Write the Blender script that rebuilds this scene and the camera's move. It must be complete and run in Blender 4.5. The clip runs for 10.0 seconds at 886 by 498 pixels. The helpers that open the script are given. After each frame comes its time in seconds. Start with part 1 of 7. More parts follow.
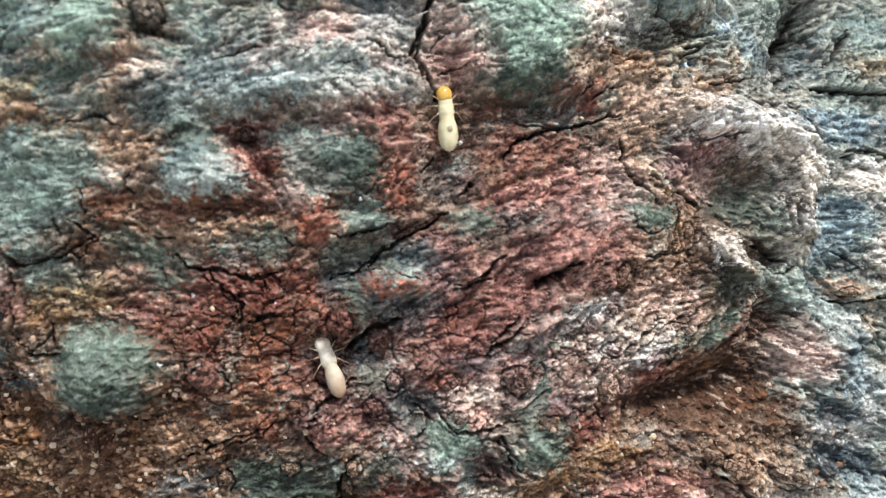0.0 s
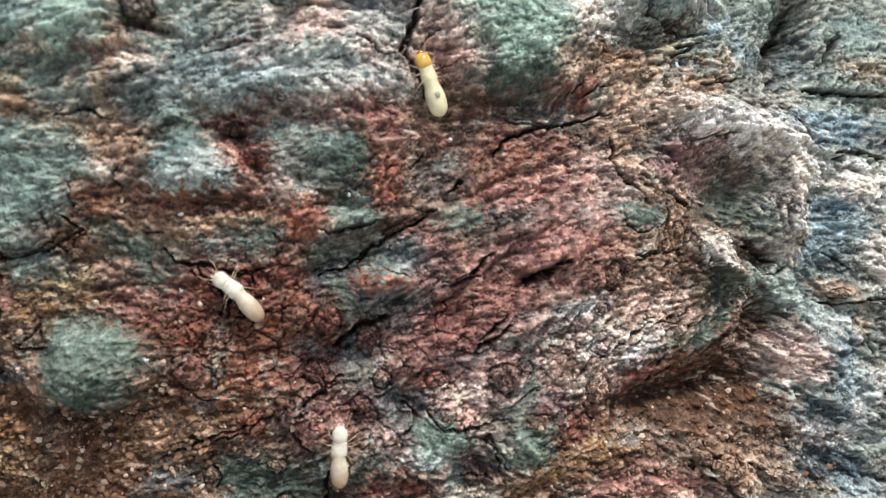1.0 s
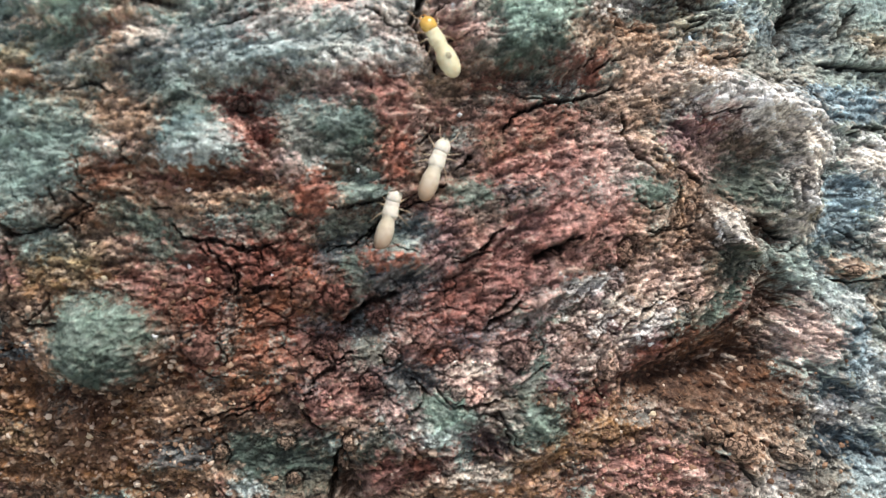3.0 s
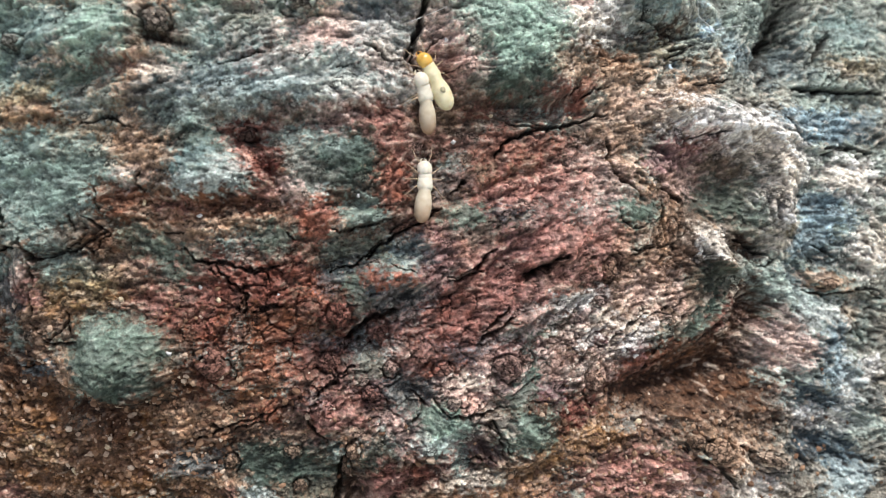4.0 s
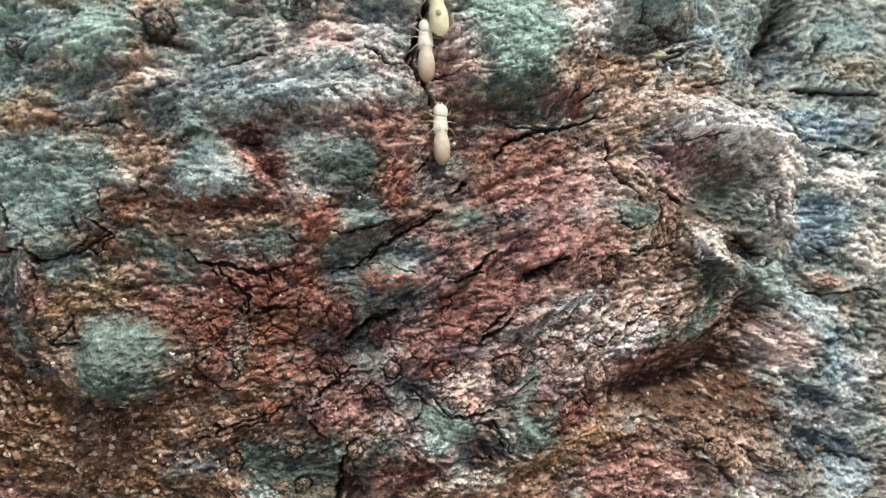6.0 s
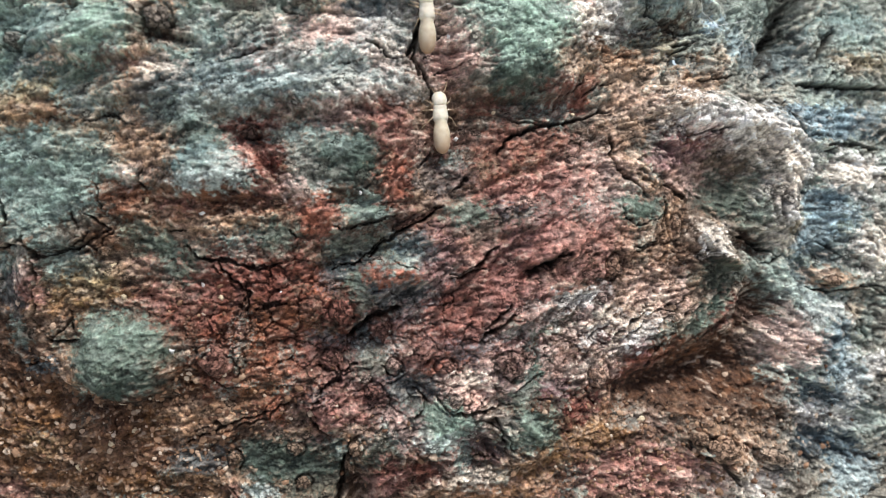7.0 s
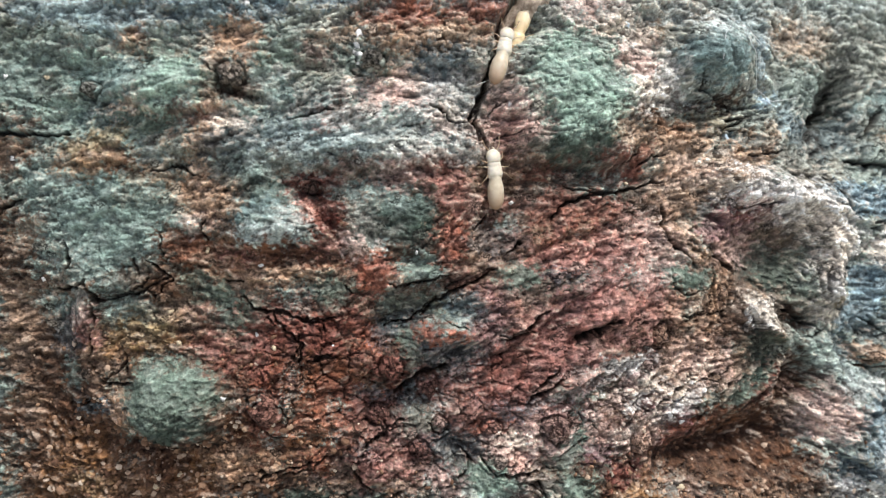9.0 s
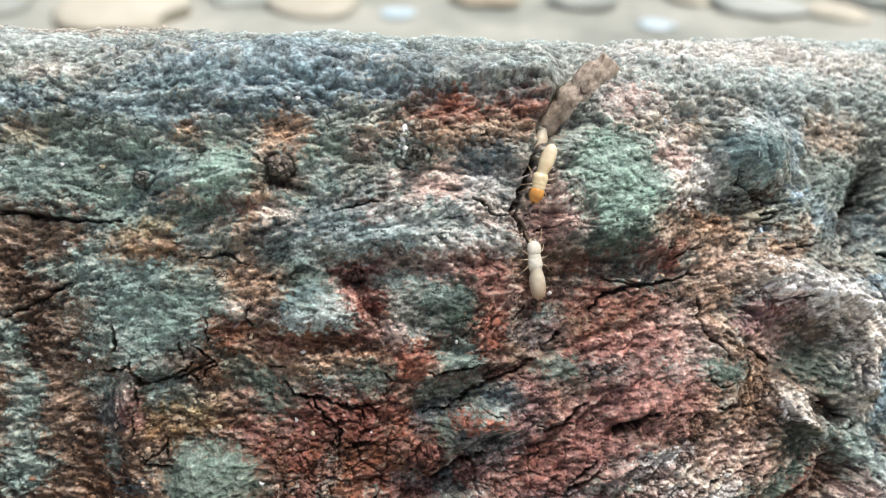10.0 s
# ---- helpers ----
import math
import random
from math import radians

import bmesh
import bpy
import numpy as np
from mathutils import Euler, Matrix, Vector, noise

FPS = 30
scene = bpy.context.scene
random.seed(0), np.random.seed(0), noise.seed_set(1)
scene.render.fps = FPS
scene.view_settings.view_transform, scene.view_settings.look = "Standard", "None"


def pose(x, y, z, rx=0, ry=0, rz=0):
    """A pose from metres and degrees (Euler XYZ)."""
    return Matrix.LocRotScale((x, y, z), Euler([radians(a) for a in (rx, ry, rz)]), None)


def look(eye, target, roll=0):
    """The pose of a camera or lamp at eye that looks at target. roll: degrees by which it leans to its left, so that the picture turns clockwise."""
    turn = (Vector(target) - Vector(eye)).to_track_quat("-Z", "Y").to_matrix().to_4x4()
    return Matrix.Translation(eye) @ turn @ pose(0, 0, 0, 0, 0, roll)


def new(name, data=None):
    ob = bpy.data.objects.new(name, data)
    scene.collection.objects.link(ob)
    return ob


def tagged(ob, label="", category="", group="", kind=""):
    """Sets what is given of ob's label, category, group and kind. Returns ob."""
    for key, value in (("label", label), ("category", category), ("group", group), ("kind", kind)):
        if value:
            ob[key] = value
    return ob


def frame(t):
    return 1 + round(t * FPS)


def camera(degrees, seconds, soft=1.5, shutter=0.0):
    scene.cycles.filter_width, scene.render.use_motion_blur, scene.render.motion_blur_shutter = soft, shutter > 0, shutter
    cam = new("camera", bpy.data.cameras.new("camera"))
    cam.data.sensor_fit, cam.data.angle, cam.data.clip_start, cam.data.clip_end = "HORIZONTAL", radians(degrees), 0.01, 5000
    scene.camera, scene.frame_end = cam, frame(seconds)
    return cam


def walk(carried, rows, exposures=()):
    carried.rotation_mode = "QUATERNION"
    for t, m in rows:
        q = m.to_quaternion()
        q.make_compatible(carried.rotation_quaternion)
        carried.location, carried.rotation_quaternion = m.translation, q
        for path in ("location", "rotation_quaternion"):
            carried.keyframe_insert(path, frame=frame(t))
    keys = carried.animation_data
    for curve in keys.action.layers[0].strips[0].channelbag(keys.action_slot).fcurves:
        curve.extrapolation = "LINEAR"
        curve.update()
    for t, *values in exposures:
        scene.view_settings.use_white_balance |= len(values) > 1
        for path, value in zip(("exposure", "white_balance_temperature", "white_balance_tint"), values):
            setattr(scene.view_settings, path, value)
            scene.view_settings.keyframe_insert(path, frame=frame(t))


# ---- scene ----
# The scene is a few centimetres of a fallen log: lengths on the bark are in millimetres.
MM = 0.001
EYE, TILT = 0.1140, -35.0
FACE = pose(0, 0, EYE, TILT, 0, 0)
cam = camera(56.0, 10.0, 1.25)
cam.data.dof.use_dof, cam.data.dof.focus_distance, cam.data.dof.aperture_fstop = True, 0.0735, 25.0
PATH = [
    (0, 0.016, 0.005, 0.016, 90.248, -0.018, 0.167),
    (0.5, 0.371, -0.34, 0.275, 90.765, -0.502, 0.042),
    (1, 0.97, 0.142, -0.734, 90.673, -0.491, 0.187),
    (1.5, 0.875, 0.879, -1.645, 89.949, -0.625, 0.393),
    (2, 0.961, 1.021, -1.904, 89.867, -0.501, 0.643),
    (3.3, 0.636, 0.374, -1.208, 89.609, -0.43, 0.778),
    (3.5, 0.29, -1.796, 0.979, 89.514, -0.067, 0.717),
    (4, 1.268, -3.566, 0.188, 89.698, 0.035, 0.75),
    (4.5, 0.741, -3.95, -0.015, 89.726, 0.077, 0.772),
    (5, 0.793, -3.823, -0.078, 89.489, -0.033, 0.859),
    (5.5, 1.086, -4.339, 0.429, 89.752, 0.087, 0.844),
    (6.8, 1.594, -3.623, 0.516, 89.084, 0.069, 0.93),
    (7, 1.547, -3.467, 0.365, 89.363, 0.091, 1.139),
    (7.5, 1.387, -3.393, 0.025, 89.352, 0.054, 1.118),
    (8, 1.459, -3.673, 0.89, 89.806, 0.09, 1.143),
    (8.5, -1.468, -3.727, 0.788, 90.513, -0.986, 1.683),
    (9, -2.448, -4.752, 3.172, 91.231, -2.608, 1.625),
    (9.5, -4.215, -5.778, 4.962, 93.24, -3.339, 1.908),
    (10, -5.253, -6.274, 6.899, 94.256, -3.684, 2.252),
]
walk(cam, [(t, FACE @ pose(x * MM, y * MM, z * MM, rx, ry, rz)) for t, x, y, z, rx, ry, rz in PATH], [(0.0, 0.1), (0.8, 0.0), (8.5, 0.0), (10.0, -0.08)])

# ---- light: open shade under a bright, hazy sky ----
world = bpy.data.worlds.new("sky")
scene.world = world
world.use_nodes = True
sky = world.node_tree.nodes.new("ShaderNodeTexSky")
sky.sky_type, sky.sun_disc, sky.sun_elevation, sky.sun_rotation = "NISHITA", False, radians(58), radians(150)
sky.air_density, sky.dust_density, sky.ozone_density = 1.0, 3.0, 1.0
background = world.node_tree.nodes["Background"]
background.inputs["Strength"].default_value = 0.093
world.node_tree.links.new(sky.outputs["Color"], background.inputs["Color"])
sun = new("sun", bpy.data.lights.new("sun", "SUN"))
sun.data.energy, sun.data.angle, sun.data.color = 4.55, radians(11), (1.0, 0.97, 0.93)
sun.matrix_world = look((0.30, 0.16, 1.0), (0, 0.06, 0.0))


# ---- materials ----
def srgb(r, g, b):
    return tuple((v / 255 / 12.92 if v <= 10 else ((v / 255 + 0.055) / 1.055) ** 2.4) for v in (r, g, b))


def material(name, rough=0.8, specular=0.3):
    m = bpy.data.materials.new(name)
    m.use_nodes = True
    b = m.node_tree.nodes["Principled BSDF"]
    b.inputs["Roughness"].default_value = rough
    b.inputs["Specular IOR Level"].default_value = specular
    return m, m.node_tree.nodes, m.node_tree.links, b


def noise_node(nodes, links, scale, detail=4.0, rough=0.6, vector=None):
    n = nodes.new("ShaderNodeTexNoise")
    n.inputs["Scale"].default_value, n.inputs["Detail"].default_value, n.inputs["Roughness"].default_value = scale, detail, rough
    if vector is None:
        vector = nodes.new("ShaderNodeTexCoord").outputs["Object"]
    links.new(vector, n.inputs["Vector"])
    return n


def ramp_node(nodes, links, source, stops):
    r = nodes.new("ShaderNodeValToRGB")
    while len(r.color_ramp.elements) < len(stops):
        r.color_ramp.elements.new(0.5)
    for e, (at, colour) in zip(r.color_ramp.elements, stops):
        e.position, e.color = at, (*colour, 1)
    links.new(source, r.inputs["Fac"])
    return r


def bump_node(nodes, links, bsdf, height, strength, distance):
    b = nodes.new("ShaderNodeBump")
    b.inputs["Strength"].default_value, b.inputs["Distance"].default_value = strength, distance
    links.new(height, b.inputs["Height"])
    links.new(b.outputs["Normal"], bsdf.inputs["Normal"])


def tinted(nodes, links, colour, factor, low, high):
    """colour times a value that runs from low to high with factor."""
    span = nodes.new("ShaderNodeMapRange")
    span.inputs["From Min"].default_value, span.inputs["From Max"].default_value = 0.3, 0.7
    span.inputs["To Min"].default_value, span.inputs["To Max"].default_value = low, high
    links.new(factor, span.inputs["Value"])
    mix = nodes.new("ShaderNodeMix")
    mix.data_type, mix.blend_type = "RGBA", "MULTIPLY"
    mix.inputs["Factor"].default_value = 1.0
    links.new(colour, mix.inputs["A"])
    links.new(span.outputs["Result"], mix.inputs["B"])
    return mix.outputs["Result"]


def bark_material():
    m, nodes, links, bsdf = material("weathered_bark", 0.82, 0.25)
    tint = nodes.new("ShaderNodeAttribute")
    tint.attribute_name = "tint"
    fine = noise_node(nodes, links, 4000, 3.0, 0.65)
    grain = noise_node(nodes, links, 14000, 2.0, 0.6)
    colour = tinted(nodes, links, tint.outputs["Color"], fine.outputs["Fac"], 0.6, 1.4)
    colour = tinted(nodes, links, colour, grain.outputs["Fac"], 0.8, 1.2)
    # hairline splits between the finest scales
    place = nodes.new("ShaderNodeTexCoord")
    bend = noise_node(nodes, links, 1600, 3.0, 0.6)
    shift = nodes.new("ShaderNodeVectorMath")
    shift.operation = "MULTIPLY_ADD"
    shift.inputs[1].default_value = (0.0006, 0.0006, 0.0006)
    links.new(bend.outputs["Color"], shift.inputs[0])
    links.new(place.outputs["Object"], shift.inputs[2])
    squash = nodes.new("ShaderNodeMapping")
    squash.inputs["Scale"].default_value, squash.inputs["Rotation"].default_value = (0.55, 0.6, 1.0), (0, radians(-12), 0)
    links.new(shift.outputs["Vector"], squash.inputs["Vector"])
    net = nodes.new("ShaderNodeTexVoronoi")
    net.feature = "DISTANCE_TO_EDGE"
    net.inputs["Scale"].default_value = 2600
    links.new(squash.outputs["Vector"], net.inputs["Vector"])
    gap = nodes.new("ShaderNodeMapRange")
    gap.inputs["From Min"].default_value, gap.inputs["From Max"].default_value = 0.0, 0.10
    gap.inputs["To Min"].default_value, gap.inputs["To Max"].default_value = 0.0, 1.0
    links.new(net.outputs["Distance"], gap.inputs["Value"])
    colour = tinted(nodes, links, colour, gap.outputs["Result"], 0.86, 1.03)
    links.new(colour, bsdf.inputs["Base Color"])
    relief = nodes.new("ShaderNodeMath")
    relief.operation = "MULTIPLY_ADD"
    relief.inputs[1].default_value = 0.2
    links.new(gap.outputs["Result"], relief.inputs[0])
    links.new(fine.outputs["Fac"], relief.inputs[2])
    bump_node(nodes, links, bsdf, relief.outputs["Value"], 1.0, 0.00017)
    return m


def bits_material():
    """Raised bits of bark, each in the colour of its object."""
    m, nodes, links, bsdf = material("raised_bark", 0.8, 0.3)
    info = nodes.new("ShaderNodeObjectInfo")
    broad, fine = noise_node(nodes, links, 2200, 4.0, 0.7), noise_node(nodes, links, 7000, 3.0, 0.65)
    colour = tinted(nodes, links, info.outputs["Color"], broad.outputs["Fac"], 0.35, 1.6)
    colour = tinted(nodes, links, colour, fine.outputs["Fac"], 0.6, 1.4)
    # shrinkage cracks across the lump
    bend = nodes.new("ShaderNodeVectorMath")
    bend.operation = "MULTIPLY_ADD"
    bend.inputs[1].default_value = (0.0007, 0.0007, 0.0007)
    links.new(broad.outputs["Color"], bend.inputs[0])
    links.new(nodes.new("ShaderNodeTexCoord").outputs["Object"], bend.inputs[2])
    net = nodes.new("ShaderNodeTexVoronoi")
    net.feature = "DISTANCE_TO_EDGE"
    net.inputs["Scale"].default_value = 1500
    links.new(bend.outputs["Vector"], net.inputs["Vector"])
    gap = nodes.new("ShaderNodeMapRange")
    gap.inputs["From Max"].default_value = 0.12
    links.new(net.outputs["Distance"], gap.inputs["Value"])
    colour = tinted(nodes, links, colour, gap.outputs["Result"], 0.3, 1.05)
    links.new(colour, bsdf.inputs["Base Color"])
    relief = nodes.new("ShaderNodeMath")
    relief.operation = "ADD"
    links.new(gap.outputs["Result"], relief.inputs[0])
    links.new(broad.outputs["Fac"], relief.inputs[1])
    bump_node(nodes, links, bsdf, relief.outputs["Value"], 1.0, 0.0002)
    return m


def speckled(name, dark, light, scale, rough=0.8, relief=0.0001, random_tone=0.0):
    m, nodes, links, bsdf = material(name, rough)
    n = noise_node(nodes, links, scale, 5.0, 0.7)
    r = ramp_node(nodes, links, n.outputs["Fac"], [(0.32, dark), (0.68, light)])
    colour = r.outputs["Color"]
    if random_tone:
        info = nodes.new("ShaderNodeObjectInfo")
        colour = tinted(nodes, links, colour, info.outputs["Random"], 1 - random_tone, 1 + random_tone)
    links.new(colour, bsdf.inputs["Base Color"])
    bump_node(nodes, links, bsdf, n.outputs["Fac"], 0.7, relief)
    return m


def islands(name, stops, scale, rough=0.85):
    """Loose bits that each have a tone of their own."""
    m, nodes, links, bsdf = material(name, rough)
    geometry = nodes.new("ShaderNodeNewGeometry")
    r = ramp_node(nodes, links, geometry.outputs["Random Per Island"], stops)
    n = noise_node(nodes, links, scale, 3.0)
    links.new(tinted(nodes, links, r.outputs["Color"], n.outputs["Fac"], 0.75, 1.2), bsdf.inputs["Base Color"])
    bump_node(nodes, links, bsdf, n.outputs["Fac"], 0.5, 0.0002)
    return m


def flesh(name, pale, deep, rough=0.32, tail=None):
    """Soft, slightly see-through skin of an insect, banded along the body."""
    m, nodes, links, bsdf = material(name, rough, 0.5)
    place = nodes.new("ShaderNodeTexCoord")
    n = noise_node(nodes, links, 1800, 3.0, 0.5, place.outputs["Object"])
    r = ramp_node(nodes, links, n.outputs["Fac"], [(0.35, pale), (0.75, deep)])
    colour = r.outputs["Color"]
    if tail:
        parts = nodes.new("ShaderNodeSeparateXYZ")
        links.new(place.outputs["Object"], parts.inputs["Vector"])
        run = nodes.new("ShaderNodeMapRange")
        run.inputs["From Min"].default_value, run.inputs["From Max"].default_value = -0.0026, -0.0004
        links.new(parts.outputs["Y"], run.inputs["Value"])
        mix = nodes.new("ShaderNodeMix")
        mix.data_type = "RGBA"
        mix.inputs["A"].default_value = (*tail, 1)
        links.new(run.outputs["Result"], mix.inputs["Factor"])
        links.new(colour, mix.inputs["B"])
        colour = mix.outputs["Result"]
    links.new(colour, bsdf.inputs["Base Color"])
    bsdf.inputs["Subsurface Weight"].default_value = 0.15
    bsdf.inputs["Subsurface Radius"].default_value = (1.0, 0.6, 0.35)
    bsdf.inputs["Subsurface Scale"].default_value = 0.0004
    bsdf.inputs["Coat Weight"].default_value, bsdf.inputs["Coat Roughness"].default_value = 0.25, 0.2
    return m


BARK = bark_material()
BITS = bits_material()
BARK_DARK = speckled("dark_purple_bark", srgb(36, 26, 28), srgb(92, 70, 68), 2200, 0.5, 0.00008)
WHITE = speckled("white_grit", srgb(205, 205, 205), srgb(245, 245, 245), 3000, 0.6)
CREAMY = speckled("cream_grit", srgb(180, 160, 130), srgb(232, 218, 190), 3000, 0.7)
# bluish white that stands in for glints on the bark
BLUEW = speckled("bluish_glint_grit", srgb(170, 195, 215), srgb(235, 245, 250), 3000, 0.5)
GRAINS = islands("soil_crumbs", [(0.0, srgb(78, 54, 42)), (0.45, srgb(128, 98, 78)), (0.8, srgb(168, 136, 110)), (1.0, srgb(215, 198, 180))], 4000)
SOIL = speckled("pale_soil", srgb(128, 134, 126), srgb(198, 196, 184), 9, 0.95, 0.004)
STONE = speckled("grey_stone", srgb(162, 167, 160), srgb(186, 189, 181), 22, 0.85, 0.002, 0.15)
CLOD = speckled("cream_clod", srgb(186, 180, 162), srgb(206, 200, 184), 22, 0.9, 0.002, 0.1)
BROWNISH = speckled("tan_clod", srgb(166, 155, 134), srgb(186, 176, 156), 22, 0.9, 0.002)
PEBBLE = speckled("bluish_pebble", srgb(176, 200, 208), srgb(226, 238, 242), 22, 0.6, 0.001)
WOOD = speckled("splintered_wood", srgb(124, 106, 92), srgb(216, 200, 182), 1800, 0.85, 0.00015)
HEARTWOOD = speckled("cut_wood", srgb(120, 92, 66), srgb(182, 150, 112), 120, 0.85, 0.001)
SKIN = flesh("pale_termite_skin", srgb(232, 227, 212), srgb(206, 197, 178), 0.42)
GUT = flesh("brownish_termite_abdomen", srgb(216, 207, 186), srgb(192, 177, 152), 0.42, srgb(160, 128, 100))
HONEY = flesh("honey_termite_abdomen", srgb(242, 226, 186), srgb(224, 196, 150), 0.28, srgb(232, 216, 190))
FAT = flesh("cream_termite_abdomen", srgb(234, 228, 194), srgb(212, 199, 156))
AMBER = flesh("amber_termite_head", srgb(228, 188, 96), srgb(202, 154, 70), 0.25)
ORANGE = flesh("orange_termite_head", srgb(222, 162, 82), srgb(186, 118, 48), 0.22)
LIMB = flesh("clear_termite_legs", srgb(182, 162, 136), srgb(146, 124, 100))
SPOT = flesh("grey_gut_spot", srgb(176, 168, 140), srgb(150, 142, 118))
SILK = speckled("spider_silk", srgb(215, 220, 222), srgb(240, 242, 244), 900, 0.4)


# ---- helpers for shapes ----
def mesh_object(name, bm, mat, smooth=True):
    me = bpy.data.meshes.new(name)
    bm.to_mesh(me)
    bm.free()
    me.materials.append(mat)
    me.shade_smooth() if smooth else me.shade_flat()
    return me


def part(name, bm, mat, parent, label="", m=None):
    ob = new(name, mesh_object(name, bm, mat))
    ob.parent = parent
    if m is not None:
        ob.matrix_basis = m
    return tagged(ob, label)


def tube(bm, points, radii, sides=8):
    """A closed tube along points, with a radius at each."""
    rings = []
    points = [Vector(p) for p in points]
    for i, p in enumerate(points):
        way = (points[min(i + 1, len(points) - 1)] - points[max(i - 1, 0)]).normalized()
        side = way.orthogonal().normalized() if i == 0 else (side - way * side.dot(way)).normalized()
        over = way.cross(side)
        rings.append([bm.verts.new(p + radii[i] * (math.cos(a) * side + math.sin(a) * over)) for a in (k * math.tau / sides for k in range(sides))])
    for a, b in zip(rings, rings[1:]):
        for k in range(sides):
            bm.faces.new((a[k], a[(k + 1) % sides], b[(k + 1) % sides], b[k]))
    bm.faces.new(rings[0][::-1])
    bm.faces.new(rings[-1])


def hull(bm, profile, sides=20, flat=0.85, lift=0.0):
    """A body of rings along +y: (y, half width, height of the middle)."""
    rings = []
    for y, r, z in profile:
        rings.append([bm.verts.new((r * math.cos(a), y, z + lift + flat * r * math.sin(a))) for a in (k * math.tau / sides for k in range(sides))])
    for a, b in zip(rings, rings[1:]):
        for k in range(sides):
            bm.faces.new((a[k], b[k], b[(k + 1) % sides], a[(k + 1) % sides]))
    bm.faces.new(rings[0])
    bm.faces.new(rings[-1][::-1])


# ---- noise on arrays ----
TABLE = np.random.RandomState(7).permutation(4096).astype(np.int32)


def lattice(i, j, seed):
    return TABLE[(TABLE[(i + seed * 131) & 4095] + j) & 4095]


def perlin(x, y, seed=0):
    """Gradient noise, about -0.7 to 0.7."""
    x0, y0 = np.floor(x), np.floor(y)
    fx, fy = (x - x0).astype(np.float32), (y - y0).astype(np.float32)
    i, j = x0.astype(np.int32), y0.astype(np.int32)
    sx, sy = fx * fx * fx * (fx * (fx * 6 - 15) + 10), fy * fy * fy * (fy * (fy * 6 - 15) + 10)
    total = 0
    for a in (0, 1):
        for b in (0, 1):
            angle = lattice(i + a, j + b, seed) * np.float32(math.tau / 4096)
            dot = np.cos(angle) * (fx - a) + np.sin(angle) * (fy - b)
            total = total + dot * (sx if a else 1 - sx) * (sy if b else 1 - sy)
    return total


def fbm(x, y, seed=0, octaves=4, gain=0.55):
    total, size = 0, 1.0
    for k in range(octaves):
        total = total + size * perlin(x * 2**k + 17.3 * k, y * 2**k - 9.1 * k, seed + k)
        size *= gain
    return total


def cells(x, y, seed=0):
    """Distance to the nearest and the second nearest scattered point, a number for the nearest, and how far up from it y is."""
    i, j = np.floor(x).astype(np.int32), np.floor(y).astype(np.int32)
    f1 = np.full(x.shape, 9.0, np.float32)
    f2, tone, over = f1.copy(), np.zeros(x.shape, np.float32), np.zeros(x.shape, np.float32)
    for a in (-1, 0, 1):
        for b in (-1, 0, 1):
            h = lattice(i + a, j + b, seed)
            up = (y - j - b - (h >> 6) / 64).astype(np.float32)
            d = np.hypot(i + a + (h & 63) / 64 - x, up).astype(np.float32)
            near = d < f1
            f2 = np.where(near, f1, np.minimum(f2, d))
            tone = np.where(near, (lattice(i + a, j + b, seed + 5) / 4096).astype(np.float32), tone)
            over = np.where(near, up, over)
            f1 = np.where(near, d, f1)
    return f1, f2, tone, over


def step(a, b, x):
    s = np.clip((x - a) / (b - a), 0, 1)
    return s * s * (3 - 2 * s)


# ---- the log: a closed section swept along x, with a fine grid on the side that faces the camera ----
CREST_R, FOOT, ROLL = 8.0, -34.0, 1.35


def crest(u):
    return 25.4 + 0.12 * u + 0.07 * (np.sqrt(u * u + 100) - 10)


def face(u, w):
    """How far the worn side of the log lies from the first eye."""
    x, z = u / 23.5, np.clip(w / 23.5, -1.3, 1.2)
    c = np.clip(x, -1.7, 1.8)
    return 23.5 * (2.917 + 0.155 * c - 0.086 * z + 0.069 * c * c + 0.092 * c * z + 0.007 * z * z + 0.12 * (x - c))


def front(u, w):
    """Place and normal of the smooth log at u along it and w up its side."""
    top = crest(u)
    low, turn = np.minimum(w, top), np.clip((w - top) / CREST_R, 0, ROLL)
    under = np.clip((-27.0 - w) / 14.0, 0, 1)
    y = face(u, low) + CREST_R * (1 - np.cos(turn)) + 5.0 * under**2
    z = low + CREST_R * np.sin(turn)
    normal = np.stack([0.16 * np.cos(turn), -np.cos(turn), np.sin(turn) - 0.6 * under], -1)
    return np.stack([u + 0 * w, y, z], -1), normal / np.linalg.norm(normal, axis=-1, keepdims=True)


STEP, LEFT, RIGHT, LOW, HIGH = 0.088, -48.0, 53.0, -29.0, 36.0
grow = np.cumsum(np.minimum(STEP * 1.13 ** np.arange(1, 75), 8.0))
grow = grow[grow < 280]
COLUMNS = np.concatenate([LEFT - grow[::-1], np.arange(LEFT, RIGHT, STEP), RIGHT + grow])
RISE = np.concatenate([np.linspace(FOOT, LOW, 14)[:-1], np.arange(LOW, HIGH + STEP / 2, STEP)])


def rise_to_w(u, r):
    """The grid's rows are stretched between w = 20 and the back of the crest."""
    return np.where(r < 20, r, 20 + (r - 20) * (crest(u) + CREST_R * ROLL - 20) / (HIGH - 20))


GU, GR = np.meshgrid(COLUMNS, RISE)
GW = rise_to_w(GU, GR)
GU, GW = GU.astype(np.float32), GW.astype(np.float32)
WARP_U = GU + 0.9 * fbm(GU / 3.5, GW / 3.5, 40, 4) + 0.25 * fbm(GU / 0.7, GW / 0.7, 50, 2)
WARP_W = GW + 0.9 * fbm(GU / 3.5, GW / 3.5, 60, 4) + 0.25 * fbm(GU / 0.7, GW / 0.7, 70, 2)
